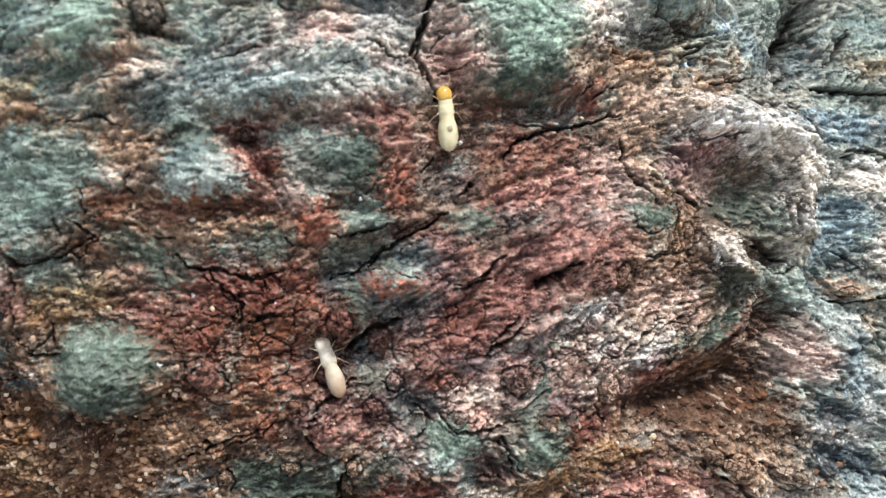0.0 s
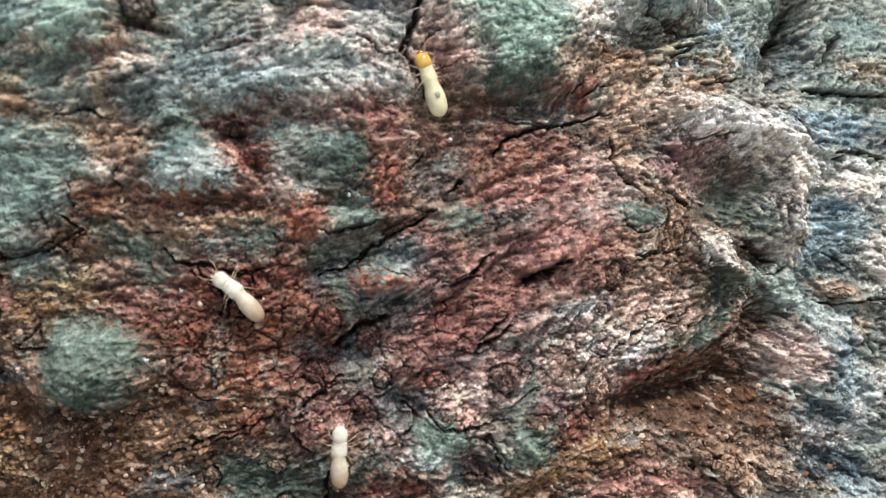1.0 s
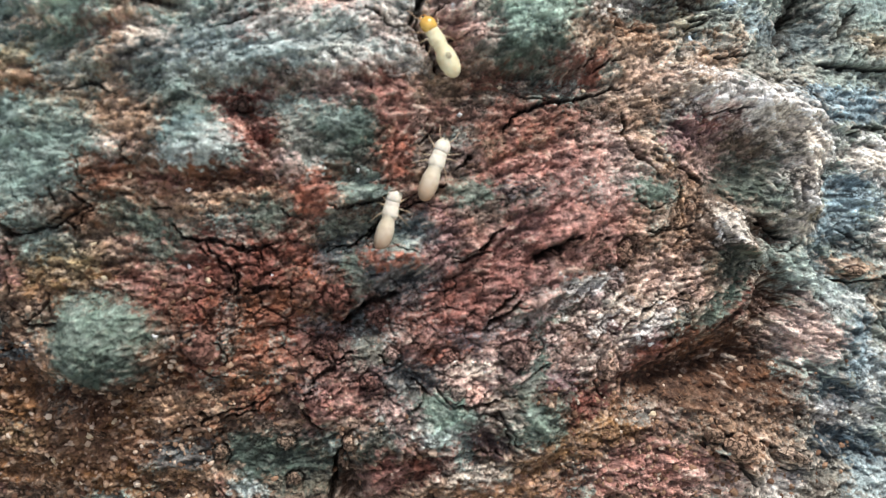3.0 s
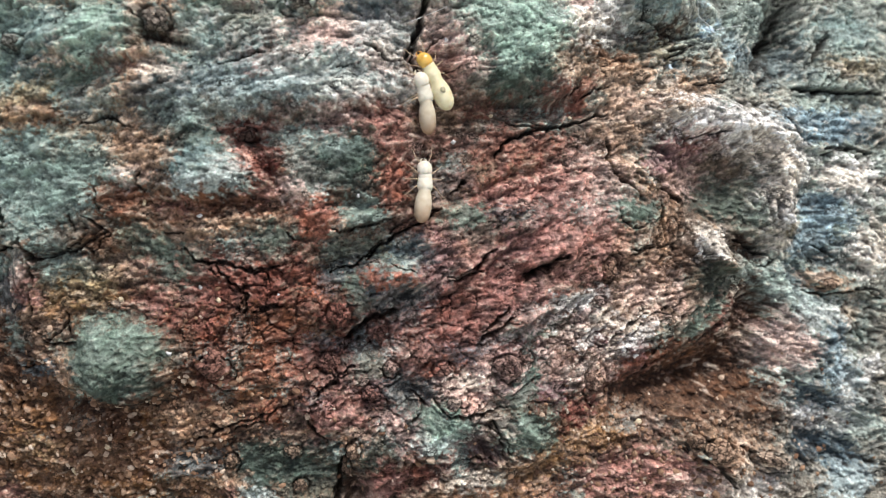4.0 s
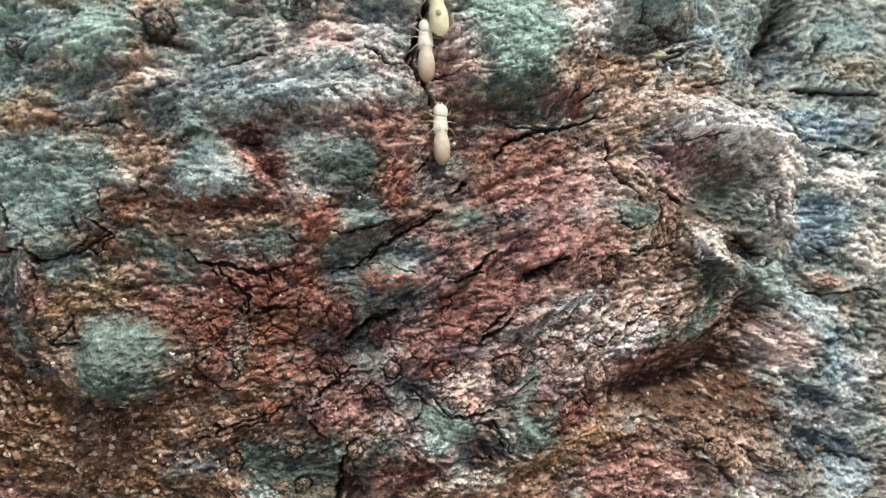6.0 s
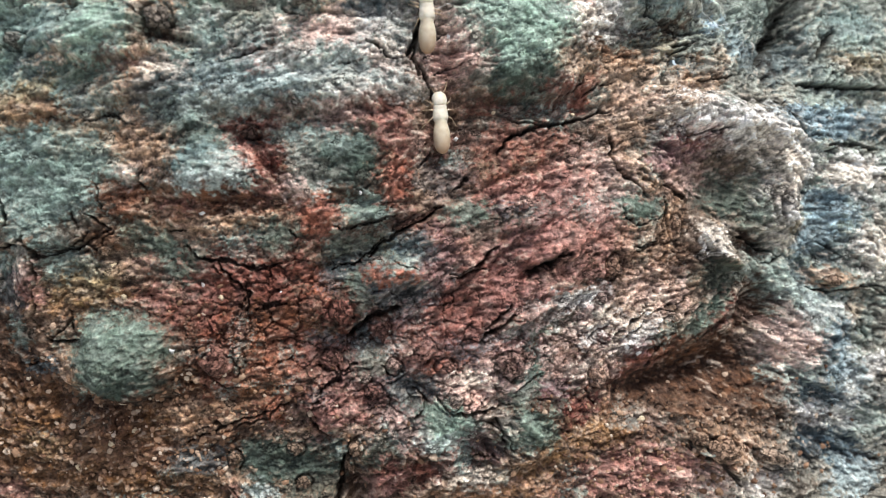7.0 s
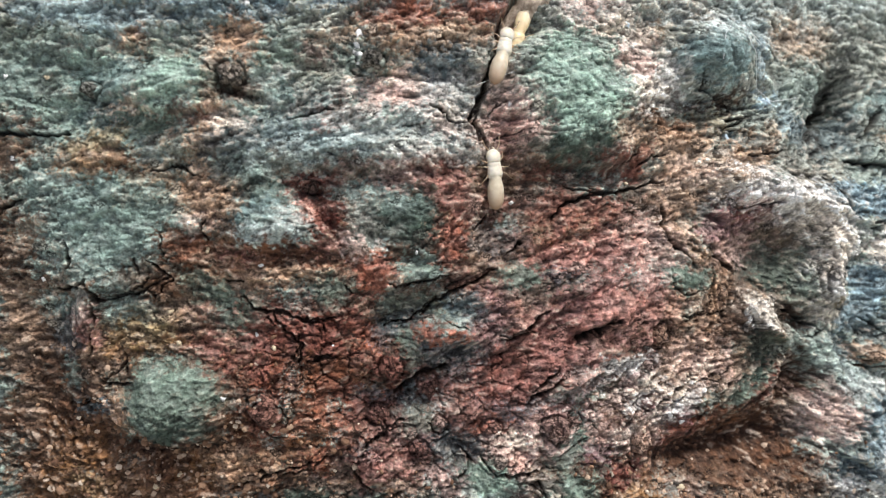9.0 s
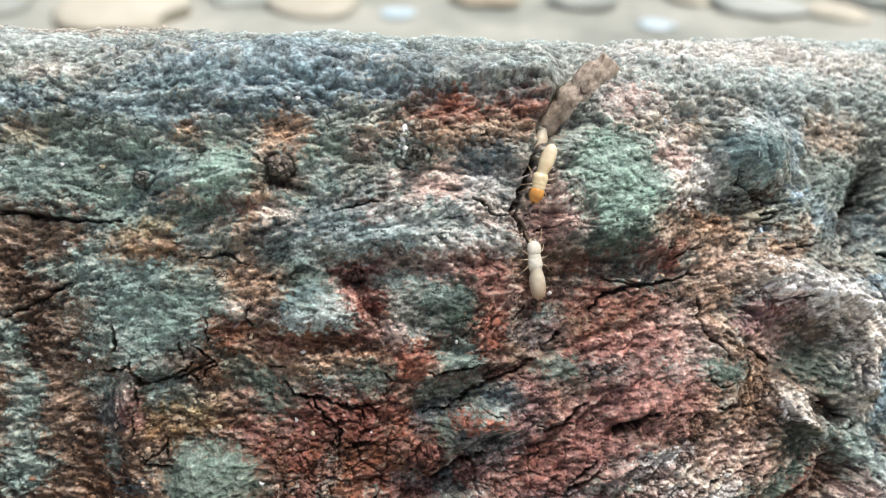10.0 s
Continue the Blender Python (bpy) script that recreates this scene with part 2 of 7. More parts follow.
SOFT_U, SOFT_W = GU + 0.8 * fbm(GU / 5, GW / 5, 41, 2), GW + 0.8 * fbm(GU / 5, GW / 5, 61, 2)
EDGE = 0.6 * fbm(GU / 3.2, GW / 2.2, 78, 3, 0.6) + fbm(GU / 1.3, GW / 1.0, 80, 5, 0.72)
HEIGHT = np.zeros_like(GU)
DIRT_SHADE = np.zeros_like(GU)
CUT = np.zeros_like(GU)
TINT = np.zeros((*GU.shape, 3), np.float32)
LICHEN = np.zeros_like(GU)


def window(u, w, reach):
    """The part of the grid within reach of a place."""
    c0, c1 = np.searchsorted(COLUMNS, (u - reach, u + reach))
    rows = np.nonzero(np.abs(GW[:, min(max(c0, 0), len(COLUMNS) - 1)] - w) < reach + 3)[0]
    r0, r1 = (rows[0], rows[-1] + 1) if len(rows) else (0, 0)
    return slice(r0, r1), slice(c0, c1)


def ellipse(u, w, ru, rw, angle, spot, field_u, field_w):
    a, b = field_u[spot] - u, field_w[spot] - w
    c, s = math.cos(radians(angle)), math.sin(radians(angle))
    return np.hypot((a * c + b * s) / ru, (b * c - a * s) / rw)


def bump(u, w, ru, rw, angle, height):
    spot = window(u, w, 2.6 * max(ru, rw))
    d = ellipse(u, w, ru, rw, angle, spot, SOFT_U, SOFT_W)
    HEIGHT[spot] += 1.6 * height * np.exp(-(d**2.4) * 0.8)


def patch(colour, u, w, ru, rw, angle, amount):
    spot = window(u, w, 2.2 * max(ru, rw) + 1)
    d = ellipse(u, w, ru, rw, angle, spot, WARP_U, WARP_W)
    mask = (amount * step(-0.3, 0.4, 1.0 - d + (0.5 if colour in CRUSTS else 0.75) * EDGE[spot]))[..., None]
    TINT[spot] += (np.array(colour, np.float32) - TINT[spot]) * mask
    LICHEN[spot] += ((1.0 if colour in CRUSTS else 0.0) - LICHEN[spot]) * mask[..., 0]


def ledge(height, fall, *points):
    """A broken edge of a bark layer along points: the side to the left of the way stands proud and falls off behind."""
    points = np.array(points)
    middle, reach = points.mean(0), np.abs(points - points.mean(0)).max() + 2.5 * fall
    spot = window(*middle, reach)
    u = GU[spot] + 0.8 * perlin(GU[spot] / 2.2, GW[spot] / 2.2, 86) + 0.22 * perlin(GU[spot] / 0.9, GW[spot] / 0.9, 87)
    w = GW[spot] + 0.8 * perlin(GU[spot] / 2.2, GW[spot] / 2.2, 88) + 0.22 * perlin(GU[spot] / 0.9, GW[spot] / 0.9, 89)
    far, signed, ends = np.full(u.shape, 99.0, np.float32), np.zeros_like(u), np.zeros_like(u)
    count = len(points) - 1
    for k in range(count):
        (au, aw), (bu, bw) = points[k], points[k + 1]
        du, dw = bu - au, bw - aw
        s = np.clip(((u - au) * du + (w - aw) * dw) / (du * du + dw * dw + 1e-9), 0, 1)
        d = np.hypot(u - au - s * du, w - aw - s * dw)
        near = d < far
        far = np.where(near, d, far)
        signed = np.where(near, np.where(du * (w - aw) - dw * (u - au) > 0, d, -d), signed)
        ends = np.where(near, (k + s) / count, ends)
    taper = np.clip(5 * ends * (1 - ends), 0, 1)
    HEIGHT[spot] += height * taper * np.where(signed > 0, step(0, 0.25, signed) * np.exp(-((np.abs(signed) / fall) ** 1.5)), 0)


def crack(width, depth, *points):
    """A split in the bark along points, with a ragged rim."""
    points = np.array(points)
    middle, reach = points.mean(0), np.abs(points - points.mean(0)).max() + 3 * width + 1
    spot = window(*middle, reach)
    u = GU[spot] + 0.35 * perlin(GU[spot] / 0.9, GW[spot] / 0.9, 90) + 0.16 * perlin(GU[spot] / 0.3, GW[spot] / 0.3, 91)
    w = GW[spot] + 0.35 * perlin(GU[spot] / 0.9, GW[spot] / 0.9, 92) + 0.16 * perlin(GU[spot] / 0.3, GW[spot] / 0.3, 93)
    far = np.full(u.shape, 99.0, np.float32)
    count = len(points) - 1
    for k in range(count):
        (au, aw), (bu, bw) = points[k], points[k + 1]
        du, dw = bu - au, bw - aw
        s = np.clip(((u - au) * du + (w - aw) * dw) / (du * du + dw * dw + 1e-9), 0, 1)
        along = (k + s) / count
        thin = 0.45 + 0.55 * np.sqrt(np.clip(4 * along * (1 - along), 0, 1))
        far = np.minimum(far, np.hypot(u - au - s * du, w - aw - s * dw) / thin)
    cut = 1 - step(0.35 * width, 0.75 * width, far)
    lip = np.exp(-(((far - 1.3 * width) / (0.7 * width)) ** 2))
    HEIGHT[spot] += 0.12 * depth * lip
    CUT[spot] = np.maximum(CUT[spot], 1.25 * depth * cut)
    DIRT_SHADE[spot] = np.maximum(DIRT_SHADE[spot], cut)


def ring(u, w, ru, rw, angle):
    """The dark split round a wart."""
    spot = window(u, w, 2 * max(ru, rw) + 1)
    d = ellipse(u, w, ru, rw, angle, spot, SOFT_U, SOFT_W) + 0.25 * EDGE[spot]
    shift = ellipse(u, w, ru, rw, angle, spot, GU, GW)
    d = 0.3 * d + 0.7 * (shift + 0.12 * EDGE[spot])
    gap = np.exp(-(((d - 1.08) / 0.14) ** 2)) * step(-0.5, 0.1, EDGE[spot] + 0.2)
    CUT[spot] = np.maximum(CUT[spot], 0.5 * gap)
    DIRT_SHADE[spot] = np.maximum(DIRT_SHADE[spot], 0.8 * gap)


# palette: MOSS, DARK, PINE, CHARCOAL and UMBER also serve as painted shade
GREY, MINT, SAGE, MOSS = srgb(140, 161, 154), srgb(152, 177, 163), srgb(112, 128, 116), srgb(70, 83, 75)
SLATE, ASH, PALE, BRIGHT = srgb(92, 108, 114), srgb(174, 188, 185), srgb(220, 207, 194), srgb(242, 238, 233)
PINK, ROSE, RED, RUST = srgb(216, 186, 175), srgb(160, 116, 107), srgb(126, 78, 67), srgb(148, 95, 74)
BROWN, TAN, OCHRE, MAUVE = srgb(96, 65, 46), srgb(176, 146, 122), srgb(138, 104, 70), srgb(132, 101, 104)
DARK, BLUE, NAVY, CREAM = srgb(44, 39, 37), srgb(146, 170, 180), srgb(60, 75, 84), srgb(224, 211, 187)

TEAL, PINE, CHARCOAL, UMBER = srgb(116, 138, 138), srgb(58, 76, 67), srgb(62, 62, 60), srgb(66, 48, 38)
KHAKI, BONE, WINE, BRICK, SALMON = srgb(150, 138, 110), srgb(218, 205, 188), srgb(108, 62, 55), srgb(150, 98, 82), srgb(204, 158, 143)

CRUSTS = (GREY, MINT, SAGE, MOSS, ASH, TEAL, PINE)

ground_tone = step(-0.35, 0.45, fbm(GU / 5, GW / 5, 10, 5))[..., None]
TINT[:] = np.array(srgb(84, 66, 55), np.float32) * (1 - ground_tone) + np.array(srgb(146, 124, 106), np.float32) * ground_tone
moss_tone = step(0.08, 0.4, fbm(GU / 7 + 3, GW / 7, 20, 5))[..., None] * 0.8
TINT += (np.array(GREY, np.float32) - TINT) * moss_tone
# upper and right bark greyer, and paled in place of sky light
crown = (0.7 * step(6, 18, GW + 2 * EDGE - 0.1 * np.abs(GU)) + 0.5 * step(20, 34, GU + 2 * EDGE))[..., None]
TINT += (np.array(srgb(158, 166, 157), np.float32) - TINT) * np.clip(crown, 0, 0.8)

# relief, in millimetres over the face
bump(-28.0, -9.8, 4.3, 3.4, 0, 1.7)
bump(-28.4, -14.4, 6.8, 1.6, -8, -1.0)
bump(6.4, 18.3, 5.2, 4.3, 0, 1.5)
bump(7.1, 12.4, 5.5, 1.4, -5, -1.2)
bump(19.9, 23.5, 3.4, 3.2, 0, 1.6)
bump(20.0, 19.4, 6.4, 1.3, 8, -0.7)
bump(25.4, 11.5, 5.5, 2.0, -10, 1.2)
bump(32.3, 6.2, 2.5, 5.9, 0, 1.2)
bump(25.6, 6.5, 3.2, 3.4, 0, -0.25)
bump(24.5, -0.0, 2.7, 1.2, -40, 0.8)
bump(29.7, 0.2, 2.7, 1.4, -20, -0.4)
bump(29.4, -6.4, 2.0, 2.7, 0, -1.7)
bump(8.2, -1.3, 11.8, 5.0, 32, 1.2)
bump(5.7, -13.8, 9.1, 4.1, 25, 1.0)
bump(23.1, -11.9, 8.2, 2.4, 10, -1.9)
bump(28.8, -12.0, 3.6, 2.3, 0, -0.8)
bump(-20.3, 6.6, 2.7, 2.5, 0, 0.9)
bump(-8.7, 7.1, 4.1, 2.7, 20, 0.6)
bump(-15.6, 8.7, 2.0, 1.8, 0, -1.1)
bump(-20.0, 3.7, 5.9, 1.0, -4, -0.4)
bump(-7.0, -0.7, 4.1, 1.8, 30, -1.1)
bump(-4.6, -7.1, 5.0, 1.8, 25, -1.4)
bump(-10.0, -8.1, 3.2, 1.4, 20, -0.7)
bump(-5.1, -2.7, 2.5, 1.3, -5, 0.7)
bump(-10.5, 2.5, 1.8, 1.6, 0, 0.6)
bump(-19.6, -10.0, 2.0, 1.9, 0, 0.9)
bump(5.5, -10.3, 1.8, 1.6, 0, 0.7)
bump(-32.1, 6.4, 7.3, 5.5, 0, 0.9)
bump(-35.1, -2.6, 1.8, 4.1, 0, 0.8)
bump(-15.4, 14.6, 10.5, 1.4, 12, 0.6)
bump(-8.6, 12.9, 10.0, 1.2, 6, 0.6)
bump(-13.3, 10.8, 8.2, 0.9, 3, -0.3)
bump(-27.4, 16.6, 5.5, 2.3, 10, 0.8)
bump(-28.9, 14.7, 4.1, 1.1, 5, -0.5)
bump(36.6, 11.8, 5.0, 1.8, 5, 0.7)
bump(39.7, 4.1, 4.1, 4.1, 0, 0.8)
bump(35.7, 5.2, 1.4, 3.6, 0, -0.7)
bump(34.9, -2.5, 2.3, 4.1, 10, -0.6)
bump(33.0, -9.5, 4.1, 3.6, 0, 0.9)
bump(36.5, -18.8, 2.7, 2.7, 0, -1.0)
bump(24.8, -18.6, 2.7, 2.3, -20, 0.7)
bump(32.2, 18.9, 2.7, 3.2, -35, -1.0)
bump(-0.2, 15.1, 1.8, 4.1, 10, -0.9)
bump(0.3, 8.9, 2.7, 2.3, 0, -0.8)
bump(2.7, 14.2, 3.2, 1.8, 0, 0.5)
bump(-22.6, -14.6, 5.5, 1.4, -15, 0.6)
bump(-14.2, -18.7, 5.5, 2.7, 0, -0.6)
bump(-8.3, -21.8, 2.3, 2.7, 0, -0.8)
bump(6.8, -16.1, 3.6, 2.7, 0, 0.8)
bump(-0.8, -15.2, 2.7, 3.2, 0, 0.5)
bump(3.2, -17.3, 2.7, 1.8, 0, -0.6)
bump(3.2, -21.7, 5.5, 1.8, -3, 0.7)
bump(-13.3, 25.0, 13.7, 1.4, -4, -0.4)
bump(-18.3, 27.3, 21.8, 1.8, 0, 1.0)
bump(-5.3, 22.9, 5.0, 2.7, 0, 0.6)
bump(-34.4, 17.3, 1.8, 1.4, 0, -0.8)
bump(3.0, 29.9, 2.0, 3.2, -40, -2.2)
bump(1.6, 24.1, 2.7, 1.1, 45, -1.2)
bump(15.0, 30.8, 9.1, 1.8, 0, 0.8)
bump(33.4, 22.1, 2.0, 4.1, 0, -1.5)

bump(-28.0, -9.6, 4.3, 3.3, 0, 0.5)
bump(26.3, 11.7, 5.0, 1.1, -12, 0.7)
bump(25.1, 6.0, 3.8, 2.4, 0, -0.8)
bump(31.8, 5.6, 1.2, 4.6, 12, 0.7)
bump(29.1, -0.3, 2.3, 0.7, -25, -0.4)
bump(29.7, -5.6, 1.4, 2.2, 0, -0.8)
bump(42.3, -0.3, 2.4, 3.1, 0, 0.8)
bump(39.8, 6.9, 4.5, 1.2, 0, 0.5)
bump(36.1, -6.6, 3.2, 1.9, -20, 0.6)
bump(37.5, -3.5, 2.5, 1.0, -10, 0.5)
bump(37.1, -19.4, 3.4, 1.1, -15, -0.7)
bump(41.0, 19.3, 4.3, 2.6, 0, 0.7)
bump(31.8, 18.6, 0.9, 3.3, -32, -0.8)
bump(31.4, -20.3, 2.8, 0.7, -12, 0.6)
bump(25.9, -18.9, 2.3, 1.2, -30, 0.5)
bump(17.6, 3.0, 2.2, 1.1, 0, 0.5)
bump(2.0, 2.7, 2.0, 1.1, 0, 0.5)
bump(-4.1, -2.4, 2.4, 0.8, -4, 0.5)
bump(-20.1, 6.4, 2.6, 1.6, 20, 0.5)
bump(-15.6, 9.0, 0.8, 0.4, 0, -0.9)
bump(-14.5, 6.6, 0.6, 1.0, 40, -0.8)
bump(-14.7, 10.3, 3.4, 0.4, 3, -0.5)
bump(-6.9, 3.8, 1.9, 0.5, 0, -0.5)
bump(-26.9, 17.1, 3.1, 1.7, 0, 0.5)
bump(-32.9, 15.3, 1.8, 0.4, 15, -0.6)
bump(-22.9, 16.9, 2.0, 0.3, -10, -0.7)
bump(-35.1, -2.6, 0.8, 2.4, 0, 0.6)
bump(8.2, -2.0, 1.9, 0.4, 30, -0.9)
bump(-2.2, -0.0, 1.9, 0.9, 15, 0.4)
bump(-3.1, -4.4, 2.7, 0.6, 22, -0.8)
bump(-2.7, -12.6, 1.7, 0.9, 0, -0.7)
bump(3.7, -17.8, 1.8, 0.8, 0, -0.6)
bump(-7.8, -21.9, 0.9, 1.0, 0, -1.2)
bump(21.4, -12.2, 4.9, 0.8, 6, -0.7)
bump(19.6, 23.1, 3.0, 2.4, 0, 0.7)
bump(-11.0, 19.7, 1.1, 0.7, 0, 0.6)
bump(34.4, 4.6, 0.6, 2.2, -20, -0.5)
bump(39.1, -15.1, 3.9, 0.4, -20, -0.5)
bump(33.7, -2.7, 0.7, 1.6, 0, -0.5)

# broken layers
ledge(2.0, 2.7, (-31.9, -10.6), (-29.1, -13.3), (-26.1, -13.7), (-22.9, -12.6))
ledge(1.2, 3.2, (3.0, 13.8), (5.6, 12.4), (8.6, 12.0), (10.9, 12.9), (12.7, 14.7))
ledge(0.7, 4.1, (10.9, -15.0), (15.0, -13.0), (18.7, -11.1), (22.5, -9.7), (25.9, -8.2), (28.2, -6.1), (28.9, -3.5))
ledge(0.5, 2.3, (-23.3, 4.5), (-20.5, 3.6), (-17.2, 3.8), (-14.4, 4.4))
ledge(0.5, 1.8, (-18.3, 11.0), (-14.2, 11.0), (-10.5, 10.5), (-6.8, 9.8), (-3.7, 10.5))
ledge(0.25, 1.4, (-18.1, 14.8), (-15.8, 15.6), (-14.0, 16.1), (-11.0, 16.6))
ledge(0.6, 1.3, (-16.8, 13.4), (-13.2, 13.9), (-9.7, 14.4))
ledge(0.5, 1.3, (-19.1, 11.9), (-15.5, 12.1), (-10.9, 12.9), (-7.4, 13.9))
ledge(0.35, 2.7, (19.7, 8.7), (23.6, 9.7), (27.1, 9.6), (29.2, 7.2))
ledge(1.0, 1.8, (22.2, 1.3), (24.8, -0.9), (27.1, -2.9), (29.7, -4.3))
ledge(0.7, 2.3, (26.2, 1.4), (29.5, 1.1), (32.2, 1.7))
ledge(0.9, 2.7, (-11.1, -5.3), (-9.0, -8.2), (-6.6, -6.7), (-3.4, -5.3))
ledge(0.8, 1.8, (-0.3, -18.8), (3.2, -19.0), (5.8, -19.5), (9.3, -19.0))
ledge(0.9, 2.3, (-7.3, -21.8), (-4.3, -18.8), (-1.3, -18.8), (1.0, -20.5))
ledge(0.7, 1.8, (-19.0, -13.1), (-22.5, -13.7), (-26.7, -15.5), (-29.9, -16.3))
ledge(0.8, 2.0, (-10.7, 1.2), (-7.9, 1.2), (-4.1, 2.2), (-0.1, 3.2))
ledge(0.8, 2.3, (3.7, -8.2), (7.2, -6.8), (10.8, -4.8), (14.9, -3.8))
ledge(0.7, 2.3, (0.8, -3.2), (3.7, -1.5), (7.7, 1.2), (10.7, 3.2))
ledge(0.7, 1.8, (6.7, -2.7), (10.8, -0.8), (14.9, 1.2))
ledge(0.6, 1.8, (2.7, 4.1), (5.7, 6.1), (9.7, 7.7), (13.8, 8.8))
ledge(0.9, 2.3, (33.4, 14.9), (38.7, 15.2), (44.6, 15.4))
ledge(0.8, 2.0, (33.3, 9.2), (37.8, 9.0), (44.3, 9.4))
ledge(0.8, 2.3, (33.1, -0.9), (37.4, -4.4), (43.7, -5.4))
ledge(0.9, 2.3, (31.7, -11.6), (36.0, -13.9), (40.4, -16.3))
ledge(1.0, 2.3, (32.3, -18.0), (35.2, -20.8), (39.0, -20.6))
ledge(0.8, 1.8, (20.9, -19.0), (24.8, -20.5), (28.8, -22.5))
ledge(0.8, 1.8, (-37.2, -10.7), (-35.0, -10.3), (-33.1, -11.7))
ledge(0.7, 1.8, (-37.8, -0.3), (-34.8, -0.2), (-32.4, -0.9), (-27.8, 1.2))
ledge(0.7, 1.8, (-27.9, 10.9), (-24.6, 12.2), (-21.4, 12.0))
ledge(0.8, 1.8, (-34.3, 15.3), (-31.5, 15.7), (-27.6, 14.4), (-24.8, 15.1))
ledge(0.5, 2.3, (-35.0, 22.7), (-30.7, 23.5), (-26.4, 23.0), (-19.9, 24.3), (-15.1, 23.5), (-11.3, 24.6), (-8.3, 26.3))
ledge(0.8, 2.3, (16.5, 19.8), (20.6, 19.4), (24.2, 21.0))
ledge(0.8, 2.3, (-46.5, 12.9), (-41.8, 12.6), (-36.2, 12.6))
ledge(0.7, 1.8, (-37.9, 15.7), (-34.4, 15.9), (-32.0, 15.3))
ledge(1.0, 2.3, (-7.5, 26.2), (-3.6, 27.2), (2.0, 28.1))
ledge(0.7, 1.6, (4.7, -8.2), (7.2, -6.8), (10.3, -5.3), (13.4, -3.8))
ledge(0.6, 1.5, (4.7, 0.7), (7.7, 1.5), (10.7, 2.5), (13.3, 4.2))
ledge(0.7, 1.6, (5.7, -3.7), (8.2, -2.3), (10.8, -1.0), (12.8, -0.3))
ledge(0.8, 1.8, (-22.8, 3.8), (-20.5, 4.0), (-18.1, 4.7), (-17.1, 5.9))
ledge(0.7, 1.5, (-10.7, 1.2), (-8.8, 1.4), (-6.9, 1.6), (-4.5, 2.2))
ledge(0.8, 1.6, (33.2, 6.7), (35.8, 7.6), (39.8, 8.1), (43.8, 7.9))
ledge(0.7, 1.4, (35.1, 5.1), (38.4, 4.9), (41.8, 5.3))
ledge(0.8, 1.6, (32.9, -13.7), (36.0, -14.7), (39.1, -16.0), (42.9, -17.0))
ledge(0.7, 1.5, (33.0, -8.9), (35.4, -10.1), (38.5, -11.9), (43.0, -13.1))
ledge(0.8, 1.6, (27.6, -6.6), (30.0, -8.8), (33.0, -10.5))
ledge(0.7, 1.5, (-36.4, 9.8), (-34.0, 10.5), (-31.2, 10.2), (-29.3, 10.4))
ledge(0.7, 1.4, (-34.0, 14.2), (-32.1, 15.1), (-29.7, 16.0), (-26.5, 16.6))
ledge(0.6, 1.3, (-26.9, 12.2), (-24.5, 12.7), (-22.3, 13.2))
ledge(0.7, 1.4, (-22.6, 8.2), (-20.6, 9.6), (-18.8, 9.8))

# cracks
crack(0.22, 1.2, (-1.7, 18.3), (-2.3, 15.9), (-1.5, 14.3), (-0.7, 12.4))
crack(0.34, 1.6, (2.1, 28.8), (0.0, 23.5), (-1.1, 21.1), (-1.8, 18.3), (-2.7, 16.1), (-1.8, 14.1))
crack(1.82, 3.6, (4.7, 32.3), (2.5, 28.5), (0.8, 25.0), (-0.3, 22.9))
crack(0.23, 0.9, (15.1, 12.0), (12.7, 11.1), (10.7, 10.6), (7.2, 9.8), (5.7, 9.0), (4.8, 7.7))
crack(0.27, 1.0, (-0.1, 3.1), (-2.1, 1.9), (-3.8, 1.0), (-5.3, -0.2), (-6.2, -1.2))
crack(0.18, 0.6, (-8.8, 1.4), (-6.0, 1.8), (-3.8, 2.4))
crack(0.55, 1.2, (-3.5, -5.6), (-6.3, -6.4), (-8.1, -8.2))
crack(0.23, 0.6, (-21.0, -1.1), (-18.4, -1.4), (-15.8, -2.2), (-13.6, -1.6))
crack(0.23, 0.7, (-19.3, -1.2), (-17.8, -3.0), (-16.4, -4.2), (-16.7, -5.8))
crack(0.23, 0.7, (-15.9, -5.7), (-14.7, -5.3), (-13.2, -5.0))
crack(0.27, 0.8, (14.9, 9.5), (15.0, 7.0), (16.0, 5.9), (17.8, 4.6))
crack(0.23, 0.7, (19.2, 6.1), (21.3, 4.7), (22.4, 3.9))
crack(0.23, 0.6, (19.8, 4.3), (20.3, 1.5), (19.5, -0.0), (16.9, -0.8))
crack(0.23, 0.7, (-37.8, -0.2), (-35.7, -0.0), (-35.0, 0.6), (-34.1, -1.2), (-32.3, -0.7))
crack(0.18, 0.6, (-32.3, -0.7), (-30.3, -0.1), (-27.8, 1.2), (-29.6, 2.6))
crack(0.23, 0.6, (-11.2, -10.5), (-9.1, -11.3), (-7.4, -10.5))
crack(0.23, 0.6, (-9.3, -10.0), (-8.8, -11.7), (-11.1, -13.1))
crack(0.32, 0.8, (6.0, -6.0), (4.7, -7.2), (3.0, -8.2))
crack(0.23, 0.6, (3.5, -2.2), (0.8, -3.0))
crack(0.18, 0.5, (3.0, -2.1), (3.6, -0.9), (4.7, -0.2))
crack(0.36, 1.0, (34.0, 15.2), (38.7, 15.3), (44.6, 15.5))
crack(0.55, 0.9, (30.2, 17.1), (32.0, 18.9), (33.6, 20.7))
crack(0.36, 0.7, (35.9, 17.4), (37.1, 19.2), (38.2, 20.7))
crack(0.32, 0.8, (36.4, 9.3), (39.2, 9.7), (42.9, 9.1))
crack(0.18, 0.6, (32.9, 4.8), (32.4, 2.1), (34.4, 0.7))
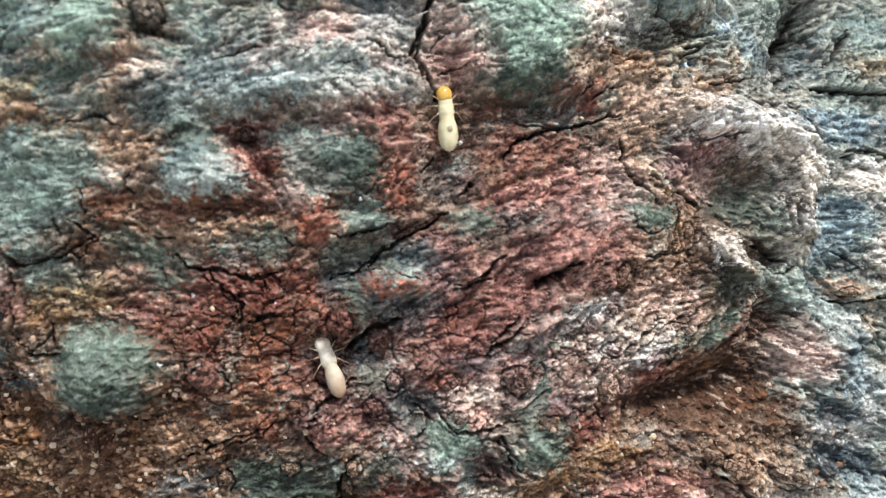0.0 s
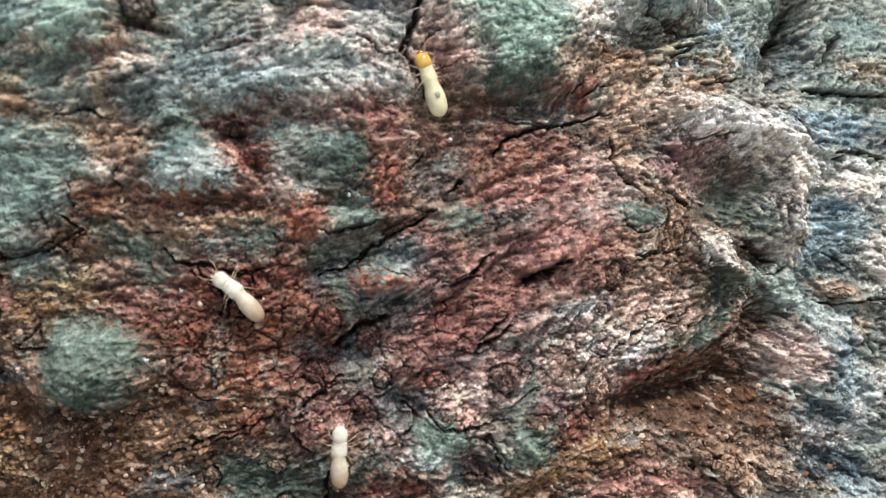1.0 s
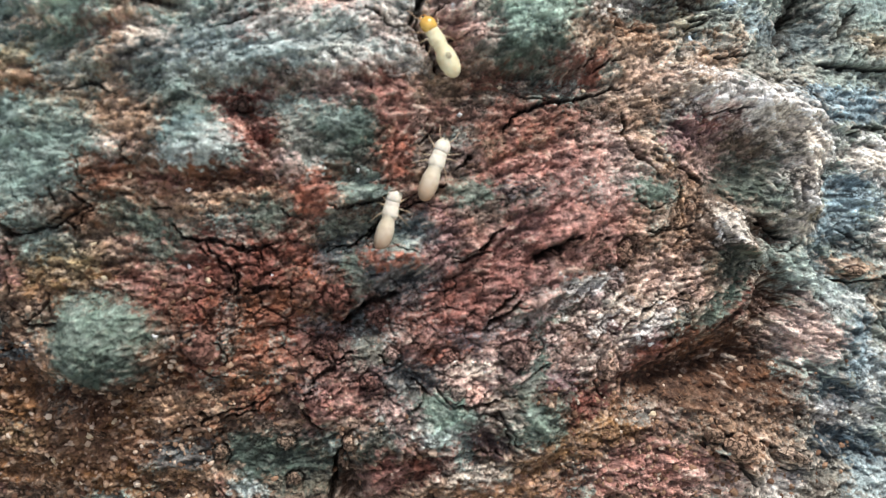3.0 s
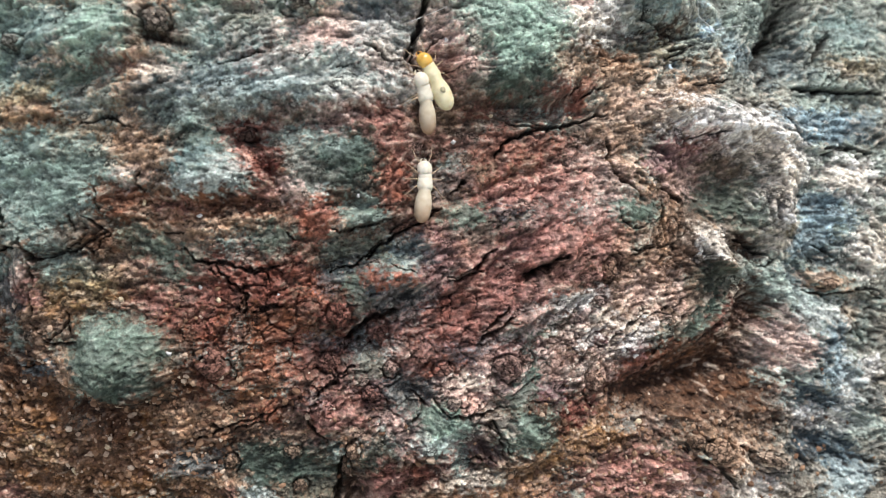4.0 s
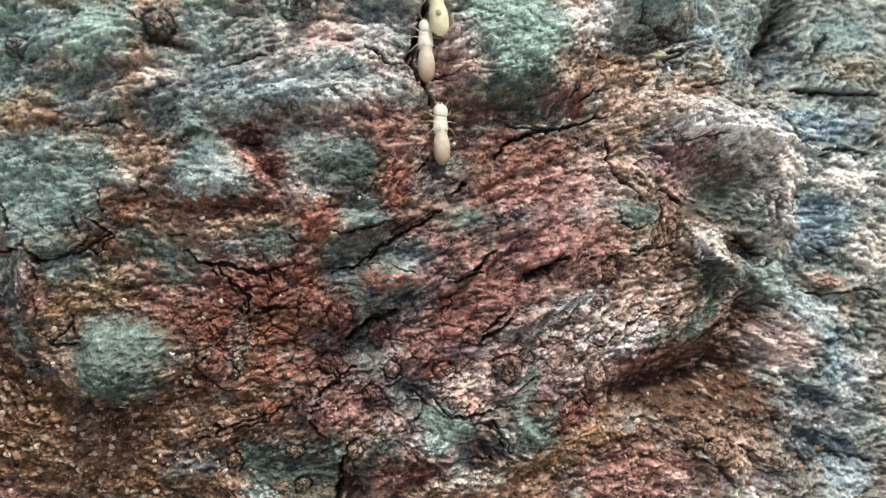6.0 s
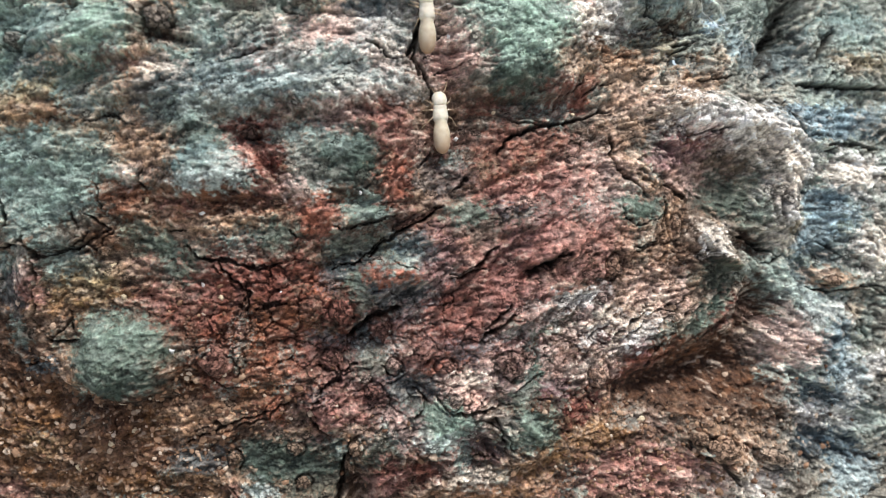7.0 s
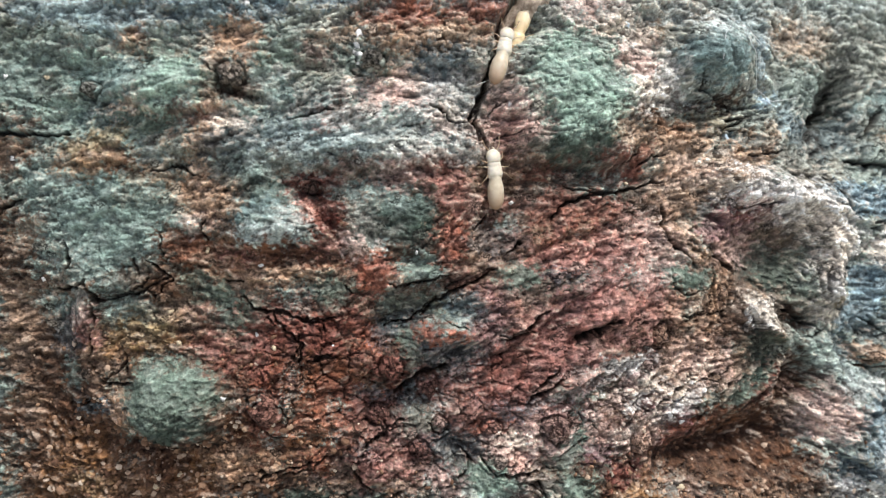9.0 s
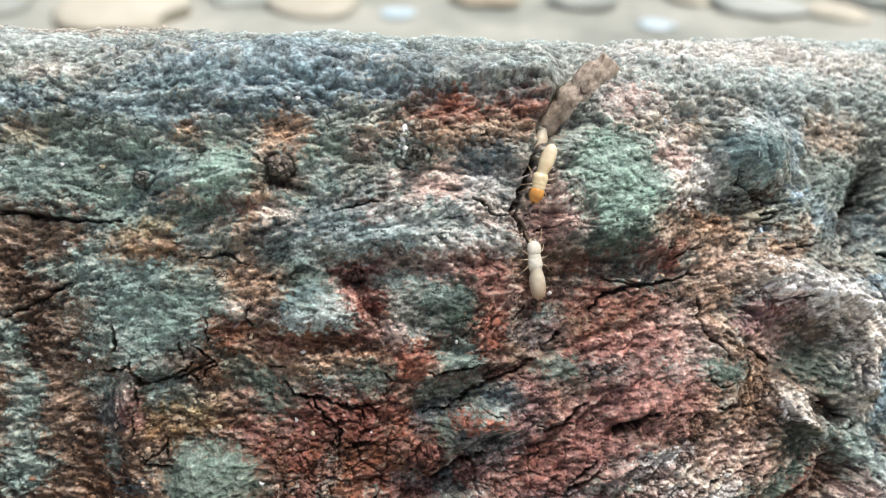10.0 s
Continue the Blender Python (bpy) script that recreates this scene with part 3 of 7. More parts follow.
crack(0.23, 0.7, (-36.7, -10.6), (-35.2, -10.1), (-34.0, -10.1))
crack(0.23, 0.6, (-22.5, -17.5), (-19.1, -16.0), (-19.9, -15.4))
crack(0.18, 0.5, (-19.1, -15.9), (-15.6, -14.8), (-13.1, -13.8))
crack(0.27, 0.8, (-46.5, 13.1), (-43.7, 12.8), (-39.4, 12.7), (-36.0, 12.7))
crack(0.23, 0.6, (13.9, -9.0), (16.5, -7.4), (18.7, -5.9))
crack(0.27, 0.7, (22.3, -18.2), (23.2, -19.3), (24.3, -19.5))
crack(0.32, 0.8, (24.9, -19.9), (26.5, -21.3), (27.9, -22.9))
crack(0.23, 0.6, (-11.7, -14.3), (-11.4, -15.9), (-10.2, -16.9))
crack(0.50, 1.2, (-7.7, -17.2), (-8.7, -19.5), (-9.0, -21.8), (-9.3, -23.4))
crack(0.23, 0.6, (-0.7, -13.2), (0.6, -14.8), (3.2, -14.5), (5.5, -13.8))
crack(0.32, 0.9, (-36.8, 3.8), (-36.5, 2.6), (-36.5, 1.6))
crack(0.27, 0.7, (-39.4, -18.2), (-39.2, -20.2))
crack(0.23, 0.6, (-31.1, -8.1), (-33.2, -8.5), (-34.2, -8.1))
crack(0.18, 0.5, (-31.7, -6.6), (-31.6, -7.3))
crack(0.23, 0.6, (4.2, -14.8), (5.0, -16.1), (5.5, -18.4))
crack(0.18, 0.5, (-2.5, -15.4), (-1.5, -13.7), (-2.5, -12.6))
crack(0.27, 0.9, (7.2, -2.5), (8.5, -1.9), (9.5, -1.5))
crack(0.23, 0.5, (5.7, 10.7), (8.7, 10.3), (11.2, 10.7))
crack(0.18, 0.5, (-0.7, 7.9), (-1.4, 7.0))
crack(0.23, 0.6, (0.8, 4.6), (2.2, 5.6))
crack(0.23, 0.5, (23.1, 14.8), (27.2, 15.6))
crack(0.27, 0.7, (20.5, 17.7), (23.1, 18.5))
crack(0.23, 0.6, (34.5, 9.5), (32.7, 11.3), (31.7, 12.6))
crack(0.23, 0.6, (37.4, -4.7), (41.4, -4.2), (43.7, -5.4))
crack(0.23, 0.6, (40.7, -6.4), (41.6, -9.8))
crack(0.27, 0.8, (27.1, 0.8), (28.9, 0.2), (31.9, -1.4))
crack(0.23, 0.6, (-18.5, 28.7), (-18.2, 30.0), (-17.7, 31.3))
crack(0.27, 0.6, (-19.8, 27.5), (-17.9, 27.5))
crack(0.23, 0.6, (12.2, 33.3), (12.1, 30.4))
crack(0.18, 0.5, (-29.4, 9.9), (-27.0, 10.7), (-25.0, 9.7))
crack(0.23, 0.7, (-46.3, 4.0), (-43.9, 5.1), (-40.5, 7.3))
crack(0.14, 0.5, (-18.1, 14.8), (-16.7, 15.2), (-15.4, 15.6), (-14.2, 16.0))
crack(0.12, 0.4, (-12.2, 15.8), (-10.8, 15.7))
crack(0.18, 0.6, (-6.2, 17.0), (-5.6, 16.5), (-4.4, 15.7), (-3.2, 15.5), (-2.2, 16.0))
crack(0.12, 0.4, (-8.6, 14.7), (-7.4, 15.0), (-6.5, 15.5))
crack(0.12, 0.35, (-1.5, 16.4), (-0.6, 17.0), (0.6, 17.8))
crack(0.12, 0.4, (-0.6, 14.3), (0.8, 14.9), (2.2, 15.3), (3.0, 14.9))
crack(0.12, 0.4, (8.1, 10.8), (9.4, 10.4), (10.9, 10.6))
crack(0.14, 0.5, (-1.9, 6.7), (-1.2, 7.2), (-0.8, 7.9))
crack(0.14, 0.5, (10.7, 12.9), (11.7, 13.6), (12.5, 14.7))
crack(0.14, 0.5, (12.2, 12.9), (13.8, 14.0), (15.1, 14.2))
crack(0.16, 0.6, (20.2, 16.9), (21.6, 17.5), (23.4, 18.5))
crack(0.14, 0.5, (20.8, 16.9), (21.9, 17.0), (23.2, 16.9))
crack(0.16, 0.5, (23.6, 14.8), (24.9, 15.0), (26.3, 15.4))
crack(0.24, 0.8, (30.6, 17.4), (32.0, 19.2), (33.4, 21.0), (34.2, 22.8))
crack(0.2, 0.7, (36.2, 17.7), (37.2, 19.7), (38.2, 21.3))
crack(0.16, 0.6, (36.5, 8.8), (38.2, 9.4), (40.2, 9.4), (42.0, 9.0))
crack(0.12, 0.4, (32.7, 10.8), (33.9, 10.0), (34.9, 9.4))
crack(0.14, 0.5, (21.7, 9.3), (22.8, 10.0), (23.9, 10.2), (26.5, 10.5))
crack(0.16, 0.6, (20.9, 5.5), (21.7, 4.6), (22.6, 4.1))
crack(0.15, 0.6, (19.9, 4.3), (20.0, 2.8), (19.8, 1.5), (19.5, 0.7), (20.0, -0.0), (21.4, 0.2), (22.2, 1.3))
crack(0.15, 0.5, (15.7, 3.8), (15.8, 2.3), (16.8, 1.7), (18.1, 1.8), (19.8, 2.7))
crack(0.15, 0.5, (16.5, -0.3), (17.8, -0.2), (19.2, 0.2))
crack(0.13, 0.5, (14.9, -0.4), (14.2, -1.8), (14.0, -2.9), (14.7, -3.4), (15.5, -3.1))
crack(0.13, 0.5, (15.2, -0.4), (15.9, -1.0), (15.8, -2.8))
crack(0.12, 0.4, (30.0, -2.0), (31.5, -1.7), (32.3, -1.3))
crack(0.13, 0.4, (32.5, 4.3), (32.4, 2.4), (32.8, 1.0), (34.1, 0.7))
crack(0.18, 0.6, (35.6, 0.2), (37.2, -0.6), (38.3, -1.2))
crack(0.22, 0.8, (34.9, -4.3), (36.8, -4.7), (39.4, -4.5), (41.4, -4.0), (43.3, -4.5))
crack(0.13, 0.5, (39.4, -5.9), (40.1, -7.5), (40.9, -9.2))
crack(0.13, 0.5, (18.7, -6.2), (19.8, -5.9), (21.1, -6.2))
crack(0.13, 0.5, (16.0, -8.4), (17.1, -7.7), (18.2, -6.9))
crack(0.12, 0.4, (22.2, -5.0), (21.4, -5.7), (21.1, -7.0))
crack(0.18, 0.6, (20.1, -9.1), (19.2, -10.1), (18.6, -11.3))
crack(0.16, 0.5, (18.7, -11.1), (20.3, -10.6), (21.4, -9.9))
crack(0.18, 0.7, (-37.8, -0.1), (-36.3, -0.1), (-35.2, 0.4), (-34.6, 0.0), (-34.3, -0.9), (-33.4, -1.1), (-32.3, -0.5), (-31.6, -0.3), (-30.3, 0.4), (-29.5, 1.0))
crack(0.12, 0.4, (-30.8, 2.9), (-30.4, 1.9), (-30.2, 1.2))
crack(0.15, 0.5, (-29.8, 0.0), (-28.9, -0.5), (-28.3, 0.5), (-27.3, 1.2))
crack(0.13, 0.4, (-28.4, 4.7), (-28.4, 3.6), (-28.4, 2.9))
crack(0.12, 0.4, (-24.8, 6.3), (-25.1, 5.0), (-24.4, 4.5))
crack(0.15, 0.5, (-34.4, -1.2), (-34.3, -2.6), (-34.7, -4.6), (-34.7, -5.8))
crack(0.13, 0.4, (-36.2, -3.4), (-36.4, -5.6))
crack(0.14, 0.5, (-35.3, -6.4), (-34.4, -7.6), (-33.7, -8.0), (-32.3, -7.1), (-31.7, -6.3), (-31.9, -5.6))
crack(0.15, 0.6, (-21.7, 0.0), (-21.0, -0.7), (-20.5, -1.2), (-19.4, -1.4), (-18.4, -1.2), (-17.2, -1.7), (-16.5, -1.9), (-15.1, -1.8), (-14.6, -2.4), (-14.4, -3.1))
crack(0.13, 0.5, (-19.4, -1.8), (-18.7, -2.6), (-17.7, -2.5))
crack(0.17, 0.6, (-15.7, -5.8), (-15.2, -5.2), (-13.8, -4.9))
crack(0.15, 0.5, (-17.2, -5.6), (-16.6, -4.3), (-16.6, -3.2))
crack(0.13, 0.4, (-23.0, 1.2), (-21.6, 1.2))
crack(0.15, 0.5, (-12.2, 0.6), (-12.9, 1.1))
crack(0.15, 0.5, (-9.3, 1.5), (-7.6, 1.4), (-6.4, 1.9), (-4.5, 2.3))
crack(0.18, 0.7, (-9.4, -2.2), (-8.2, -1.7), (-7.0, -1.6), (-6.2, -0.7), (-5.5, -0.0), (-4.9, 0.5))
crack(0.15, 0.5, (-4.1, -1.5), (-3.1, -2.0), (-2.1, -2.2))
crack(0.15, 0.5, (0.5, -2.7), (1.7, -2.5), (2.7, -2.0), (3.2, -1.2), (3.8, -0.8))
crack(0.22, 0.8, (3.5, -7.4), (4.2, -6.7), (5.0, -6.0), (5.7, -5.4))
crack(0.25, 0.7, (7.2, -2.8), (8.2, -1.9), (9.5, -1.3), (10.8, -0.8))
crack(0.12, 0.35, (0.8, -3.9), (1.0, -5.2), (0.8, -6.2))
crack(0.12, 0.35, (3.0, -4.0), (2.9, -5.4))
crack(0.14, 0.5, (-37.8, -11.5), (-37.4, -12.3), (-37.1, -13.8), (-37.5, -14.7))
crack(0.15, 0.5, (-21.3, -10.0), (-20.3, -9.3), (-18.8, -9.0), (-18.1, -9.8), (-17.4, -10.5), (-17.7, -11.5))
crack(0.14, 0.5, (-20.2, -10.8), (-19.7, -12.0), (-18.5, -12.6), (-17.5, -12.3))
crack(0.13, 0.4, (-21.9, -16.5), (-20.6, -15.9), (-19.5, -15.6), (-19.2, -16.4))
crack(0.13, 0.4, (-19.2, -21.4), (-18.7, -22.2), (-18.0, -23.1))
crack(0.14, 0.5, (-19.0, -18.7), (-18.5, -18.2), (-17.7, -18.5), (-17.7, -19.4), (-18.1, -20.3))
crack(0.14, 0.5, (-18.1, -16.0), (-16.6, -15.6), (-15.1, -15.4), (-14.6, -14.3))
crack(0.16, 0.6, (-10.3, -10.0), (-9.6, -10.8), (-9.1, -11.6), (-10.1, -12.3), (-10.8, -13.1))
crack(0.14, 0.5, (-9.2, -11.6), (-7.9, -11.1), (-8.2, -10.3))
crack(0.15, 0.5, (-10.4, -13.6), (-11.4, -13.8), (-11.4, -15.4), (-10.7, -16.6), (-9.6, -17.2))
crack(0.17, 0.6, (-8.1, -16.9), (-8.0, -18.7), (-8.5, -20.3), (-8.8, -21.3), (-9.2, -22.5))
crack(0.16, 0.6, (-5.2, -10.6), (-4.7, -11.2), (-4.2, -11.5), (-3.1, -11.1))
crack(0.12, 0.4, (0.6, -9.8), (1.0, -11.2))
crack(0.13, 0.5, (4.3, -9.8), (4.7, -11.2), (5.5, -11.8), (6.5, -11.3))
crack(0.13, 0.5, (6.0, -12.6), (7.3, -12.1), (8.5, -11.1))
crack(0.12, 0.5, (1.7, -14.7), (3.2, -14.0), (3.7, -13.2))
crack(0.15, 0.5, (3.7, -15.3), (4.7, -16.1), (5.8, -17.1), (6.0, -18.4))
crack(0.16, 0.6, (1.7, -18.6), (3.2, -18.6), (4.8, -18.9))
crack(0.14, 0.5, (13.3, -11.8), (12.8, -13.0), (13.2, -14.0), (14.1, -14.6))
crack(0.2, 0.7, (22.1, -18.4), (22.9, -19.3), (24.2, -19.6), (25.4, -20.0), (26.5, -21.1), (27.7, -22.1))
crack(0.14, 0.5, (24.1, -17.9), (25.1, -17.3), (27.2, -18.2))
crack(0.15, 0.5, (27.6, -18.5), (28.8, -19.1), (29.9, -19.4), (32.3, -19.8), (33.5, -19.4))
crack(0.16, 0.6, (29.3, -20.7), (31.1, -21.4), (33.6, -21.3))
crack(0.2, 0.7, (-46.5, 12.8), (-44.1, 12.9), (-41.3, 12.5), (-39.4, 12.5))
crack(0.14, 0.5, (-24.6, 18.8), (-23.6, 18.0), (-23.4, 16.8))
crack(0.14, 0.5, (-12.9, 19.5), (-12.4, 18.8), (-11.0, 18.9))
crack(0.16, 0.6, (17.6, 21.8), (18.2, 20.3), (20.0, 19.7))

# splits round the warts
ring(-2.04, 2.22, 2.18, 0.27, 27)
ring(5.48, -10.35, 1.18, 1.09, 0)
ring(-6.02, -12.85, 0.73, 0.68, 0)
ring(-12.96, -18.19, 0.86, 0.59, 5)
ring(-18.53, -19.06, 0.64, 0.68, 0)
ring(-12.31, -21.42, 0.77, 0.68, 0)
ring(-7.58, -17.94, 0.64, 1.09, -15)
ring(-19.56, -9.93, 1.50, 1.36, 0)
ring(-8.68, -5.84, 1.00, 1.18, 0)
ring(-9.55, -10.15, 1.00, 0.91, 0)
ring(14.00, -4.83, 0.59, 0.50, 0)
ring(14.82, -1.90, 0.73, 1.27, -10)
ring(14.05, -11.72, 1.09, 1.18, 0)
ring(25.46, -18.77, 1.46, 1.27, -30)
ring(30.79, -20.02, 1.91, 0.68, -15)
ring(23.12, -17.76, 0.82, 0.64, 0)
ring(21.17, 1.36, 0.64, 1.18, -8)
ring(-5.12, -7.60, 0.91, 1.18, 0)
ring(-4.18, -10.60, 0.68, 0.59, 0)
ring(0.25, -10.66, 1.00, 0.73, 0)
ring(-22.69, 18.03, 1.18, 1.00, 0)
ring(-11.19, 20.09, 1.09, 0.86, 0)
ring(-34.19, 16.43, 1.09, 0.73, 0)
ring(-16.15, 9.51, 1.00, 0.59, 0)
ring(37.15, -3.61, 0.91, 0.41, 0)
ring(-8.26, -19.75, 0.45, 0.91, 10)
ring(7.25, -9.77, 0.82, 0.55, 20)
ring(0.74, -13.70, 0.82, 0.55, 40)

# colour of lichen and bark, with shade painted under ledges and in hollows
patch(GREY, -20.7, 15.8, 19.1, 6.4, 0, 0.75)
patch(GREY, 37.6, 0.2, 6.4, 19.1, 0, 0.6)
patch(BROWN, -30.5, -16.9, 13.7, 5.9, 0, 0.7)
patch(ROSE, 3.7, -2.2, 15.0, 7.7, 25, 0.6)
patch(MAUVE, -1.2, -10.6, 13.7, 5.9, 10, 0.4)
patch(RED, -17.5, -3.6, 10.0, 5.0, 0, 0.5)
patch(GREY, -33.1, 5.4, 7.3, 6.4, 0, 0.7)
patch(ROSE, 0.8, 17.4, 5.0, 4.1, 0, 0.4)
patch(TAN, 20.3, 11.5, 5.9, 5.5, 0, 0.45)
patch(BROWN, 23.1, -11.2, 10.0, 3.6, 8, 0.6)
patch(BROWN, 21.5, -19.5, 11.8, 4.5, 0, 0.35)
patch(GREY, -31.1, 6.8, 7.7, 6.8, 0, 0.95)
patch(GREY, -33.1, 13.6, 6.4, 4.1, 0, 0.8)
patch(MINT, -27.6, 17.3, 3.4, 2.5, 0, 0.9)
patch(MINT, -34.1, 17.5, 2.7, 1.8, 0, 0.7)
patch(PALE, -30.2, 15.5, 4.1, 0.6, -15, 0.6)
patch(SAGE, -29.2, 14.2, 2.7, 1.4, 0, 0.8)
patch(SLATE, -32.9, 16.0, 2.0, 0.8, 0, 0.7)
patch(OCHRE, -33.4, 11.3, 3.6, 1.8, 0, 0.55)
patch(TAN, -24.5, 14.0, 2.0, 3.6, -10, 0.85)
patch(TAN, -25.1, 8.0, 2.2, 2.3, 0, 0.9)
patch(PALE, -25.7, 6.3, 1.8, 0.5, 0, 0.6)
patch(BROWN, -28.3, 11.3, 2.7, 1.1, 0, 0.5)
patch(SLATE, -23.2, 12.3, 2.3, 1.6, 0, 0.7)
patch(SLATE, -16.2, 17.3, 5.0, 2.0, 10, 0.75)
patch(GREY, -12.2, 17.6, 4.1, 1.6, 0, 0.8)
patch(ASH, -14.5, 13.3, 6.8, 1.6, 8, 0.85)
patch(ASH, -5.8, 15.3, 3.6, 1.8, -25, 0.8)
patch(PINK, -8.5, 17.0, 2.7, 1.1, -20, 0.6)
patch(ROSE, -3.0, 14.5, 2.0, 1.8, -30, 0.6)
patch(ROSE, -9.6, 11.6, 7.3, 0.6, 3, 0.5)
patch(RED, -4.4, 11.2, 2.7, 1.1, 0, 0.8)
patch(SLATE, -4.4, 17.2, 1.8, 1.6, 0, 0.6)
patch(TAN, -9.0, 18.8, 2.3, 0.9, 0, 0.6)
patch(GREY, -20.3, 6.8, 2.5, 2.5, 0, 0.95)
patch(ASH, -19.7, 5.0, 2.3, 0.8, 5, 0.8)
patch(MOSS, -20.4, 8.9, 3.2, 1.0, -20, 0.7)
patch(RED, -15.6, 9.4, 1.7, 1.2, 10, 0.9)
# shade painted into the small pit
patch(DARK, -15.7, 9.7, 1.0, 0.5, 0, 0.8)
patch(RED, -14.8, 7.1, 2.3, 1.6, 35, 0.9)
patch(PINK, -16.8, 7.1, 1.6, 0.5, 35, 0.6)
patch(PINK, -13.2, 5.2, 1.4, 1.1, 20, 0.7)
patch(MOSS, -8.5, 6.9, 3.6, 2.7, 15, 0.95)
patch(SLATE, -10.5, 9.0, 2.7, 0.9, 0, 0.6)
patch(ASH, -10.2, 4.8, 0.8, 0.7, 0, 0.7)
patch(RED, -3.8, 6.5, 1.5, 3.2, 5, 0.85)
patch(RUST, -3.3, 5.3, 1.0, 1.4, 0, 0.8)
patch(SLATE, -0.2, 5.6, 2.3, 1.8, 0, 0.5)
patch(MOSS, 2.2, 9.2, 1.4, 1.1, 0, 0.8)
patch(BROWN, -17.2, 3.6, 7.3, 1.1, 0, 0.7)
patch(RUST, -10.5, 2.6, 1.6, 1.5, 0, 0.7)
patch(GREY, -6.4, 2.9, 2.3, 1.3, 0, 0.8)
patch(TAN, -17.3, 1.9, 4.1, 1.3, 5, 0.7)
patch(BROWN, -25.2, 3.1, 4.1, 2.3, 0, 0.8)
patch(RUST, -22.0, 2.6, 1.6, 1.4, 0, 0.6)
patch(MOSS, -25.0, 0.5, 3.2, 1.6, 0, 0.75)
patch(MOSS, -21.8, -1.7, 2.7, 1.8, 30, 0.75)
patch(MOSS, -14.7, 1.0, 1.6, 1.6, 0, 0.7)
patch(BROWN, -29.3, 0.7, 2.7, 1.6, 0, 0.7)
patch(GREY, -31.0, -2.1, 2.7, 2.0, 0, 0.7)
patch(ROSE, -35.4, -3.1, 1.3, 2.7, -8, 0.7)
patch(PALE, -35.2, -1.9, 0.8, 1.1, 0, 0.5)
patch(SLATE, -37.3, -4.1, 1.4, 2.3, 0, 0.5)
patch(OCHRE, -29.7, -4.1, 3.6, 1.6, 0, 0.8)
patch(ROSE, -26.9, -2.1, 2.3, 1.1, 0, 0.6)
patch(ROSE, -24.4, -4.6, 1.8, 1.1, 0, 0.5)
patch(RED, -16.1, -3.6, 5.9, 3.2, 10, 0.85)
patch(RED, -20.6, -6.5, 3.6, 2.3, 0, 0.7)
patch(RUST, -10.8, -3.1, 2.0, 1.4, 0, 0.7)
patch(BROWN, -13.8, -7.0, 3.6, 1.8, 0, 0.8)
patch(ROSE, -20.9, -4.1, 1.8, 1.1, 0, 0.5)
patch(SAGE, -7.0, -0.7, 3.6, 1.6, 20, 0.75)
patch(SLATE, -7.9, -2.2, 2.7, 1.1, 20, 0.7)
patch(GREY, -3.1, -0.7, 2.3, 1.3, 0, 0.8)
patch(RUST, -4.8, -2.7, 2.2, 1.0, -5, 0.85)
patch(MOSS, -7.0, -4.6, 1.8, 1.8, 0, 0.7)
patch(SLATE, -3.1, -4.2, 2.7, 1.4, 0, 0.7)
patch(MAUVE, -0.2, -1.7, 1.8, 2.7, 0, 0.6)
patch(SAGE, 2.7, 2.7, 1.7, 1.2, 0, 0.85)
patch(MOSS, 3.2, 1.2, 2.7, 1.3, 0, 0.5)
patch(ROSE, 8.7, 5.2, 5.9, 2.5, 22, 0.85)
patch(RUST, 5.7, 6.1, 3.2, 1.4, 25, 0.5)
patch(PALE, 12.8, 7.7, 2.3, 1.6, 0, 0.55)
patch(SLATE, 7.2, 2.5, 3.2, 0.6, -8, 0.7)
patch(MAUVE, 7.2, -0.3, 5.0, 1.8, 30, 0.8)
patch(ROSE, 10.7, 1.2, 5.0, 2.0, 30, 0.7)
patch(DARK, 8.5, -2.0, 1.6, 0.4, 25, 0.8)
patch(RED, 3.7, -3.2, 4.5, 2.0, 30, 0.7)
patch(MAUVE, 5.7, -4.2, 3.2, 1.4, 20, 0.5)
patch(ASH, 8.7, -5.3, 4.1, 0.7, 20, 0.6)
patch(ROSE, 13.9, 0.2, 2.7, 2.7, 0, 0.6)
patch(SAGE, 18.1, 2.8, 1.9, 1.4, 0, 0.9)
patch(TAN, 20.8, 1.5, 0.8, 2.3, -10, 0.9)
patch(TAN, 17.0, 6.8, 1.6, 1.8, -30, 0.7)
patch(SLATE, 20.3, 9.7, 2.7, 1.1, 20, 0.6)
patch(MAUVE, 21.9, 8.5, 2.7, 1.1, 10, 0.7)
patch(RED, 0.8, -6.7, 2.5, 2.0, 0, 0.75)
patch(RED, -9.0, -6.6, 1.6, 1.8, 0, 0.85)
patch(SLATE, -6.6, -8.1, 1.8, 1.6, 0, 0.85)
patch(ROSE, -5.1, -7.6, 1.1, 1.6, 0, 0.7)
patch(ASH, -4.7, -9.1, 2.3, 1.1, 0, 0.6)
patch(ROSE, -1.2, -10.1, 4.1, 1.1, 10, 0.7)
patch(ROSE, 5.2, -10.0, 2.7, 2.0, 0, 0.7)
patch(ASH, 7.2, -7.3, 3.2, 0.6, 18, 0.7)
patch(PINK, 5.7, -6.7, 1.8, 0.7, 10, 0.5)
patch(SLATE, 2.2, -8.7, 2.3, 1.4, 0, 0.6)
patch(PINK, 2.5, -12.2, 2.7, 1.8, 20, 0.8)
patch(SLATE, -2.7, -12.1, 2.3, 1.0, 0, 0.8)
patch(MOSS, 8.0, -11.3, 2.7, 1.0, 25, 0.7)
patch(MAUVE, 9.8, -12.9, 2.5, 1.1, 10, 0.6)
patch(PALE, 11.3, -10.9, 2.3, 1.1, 0, 0.4)
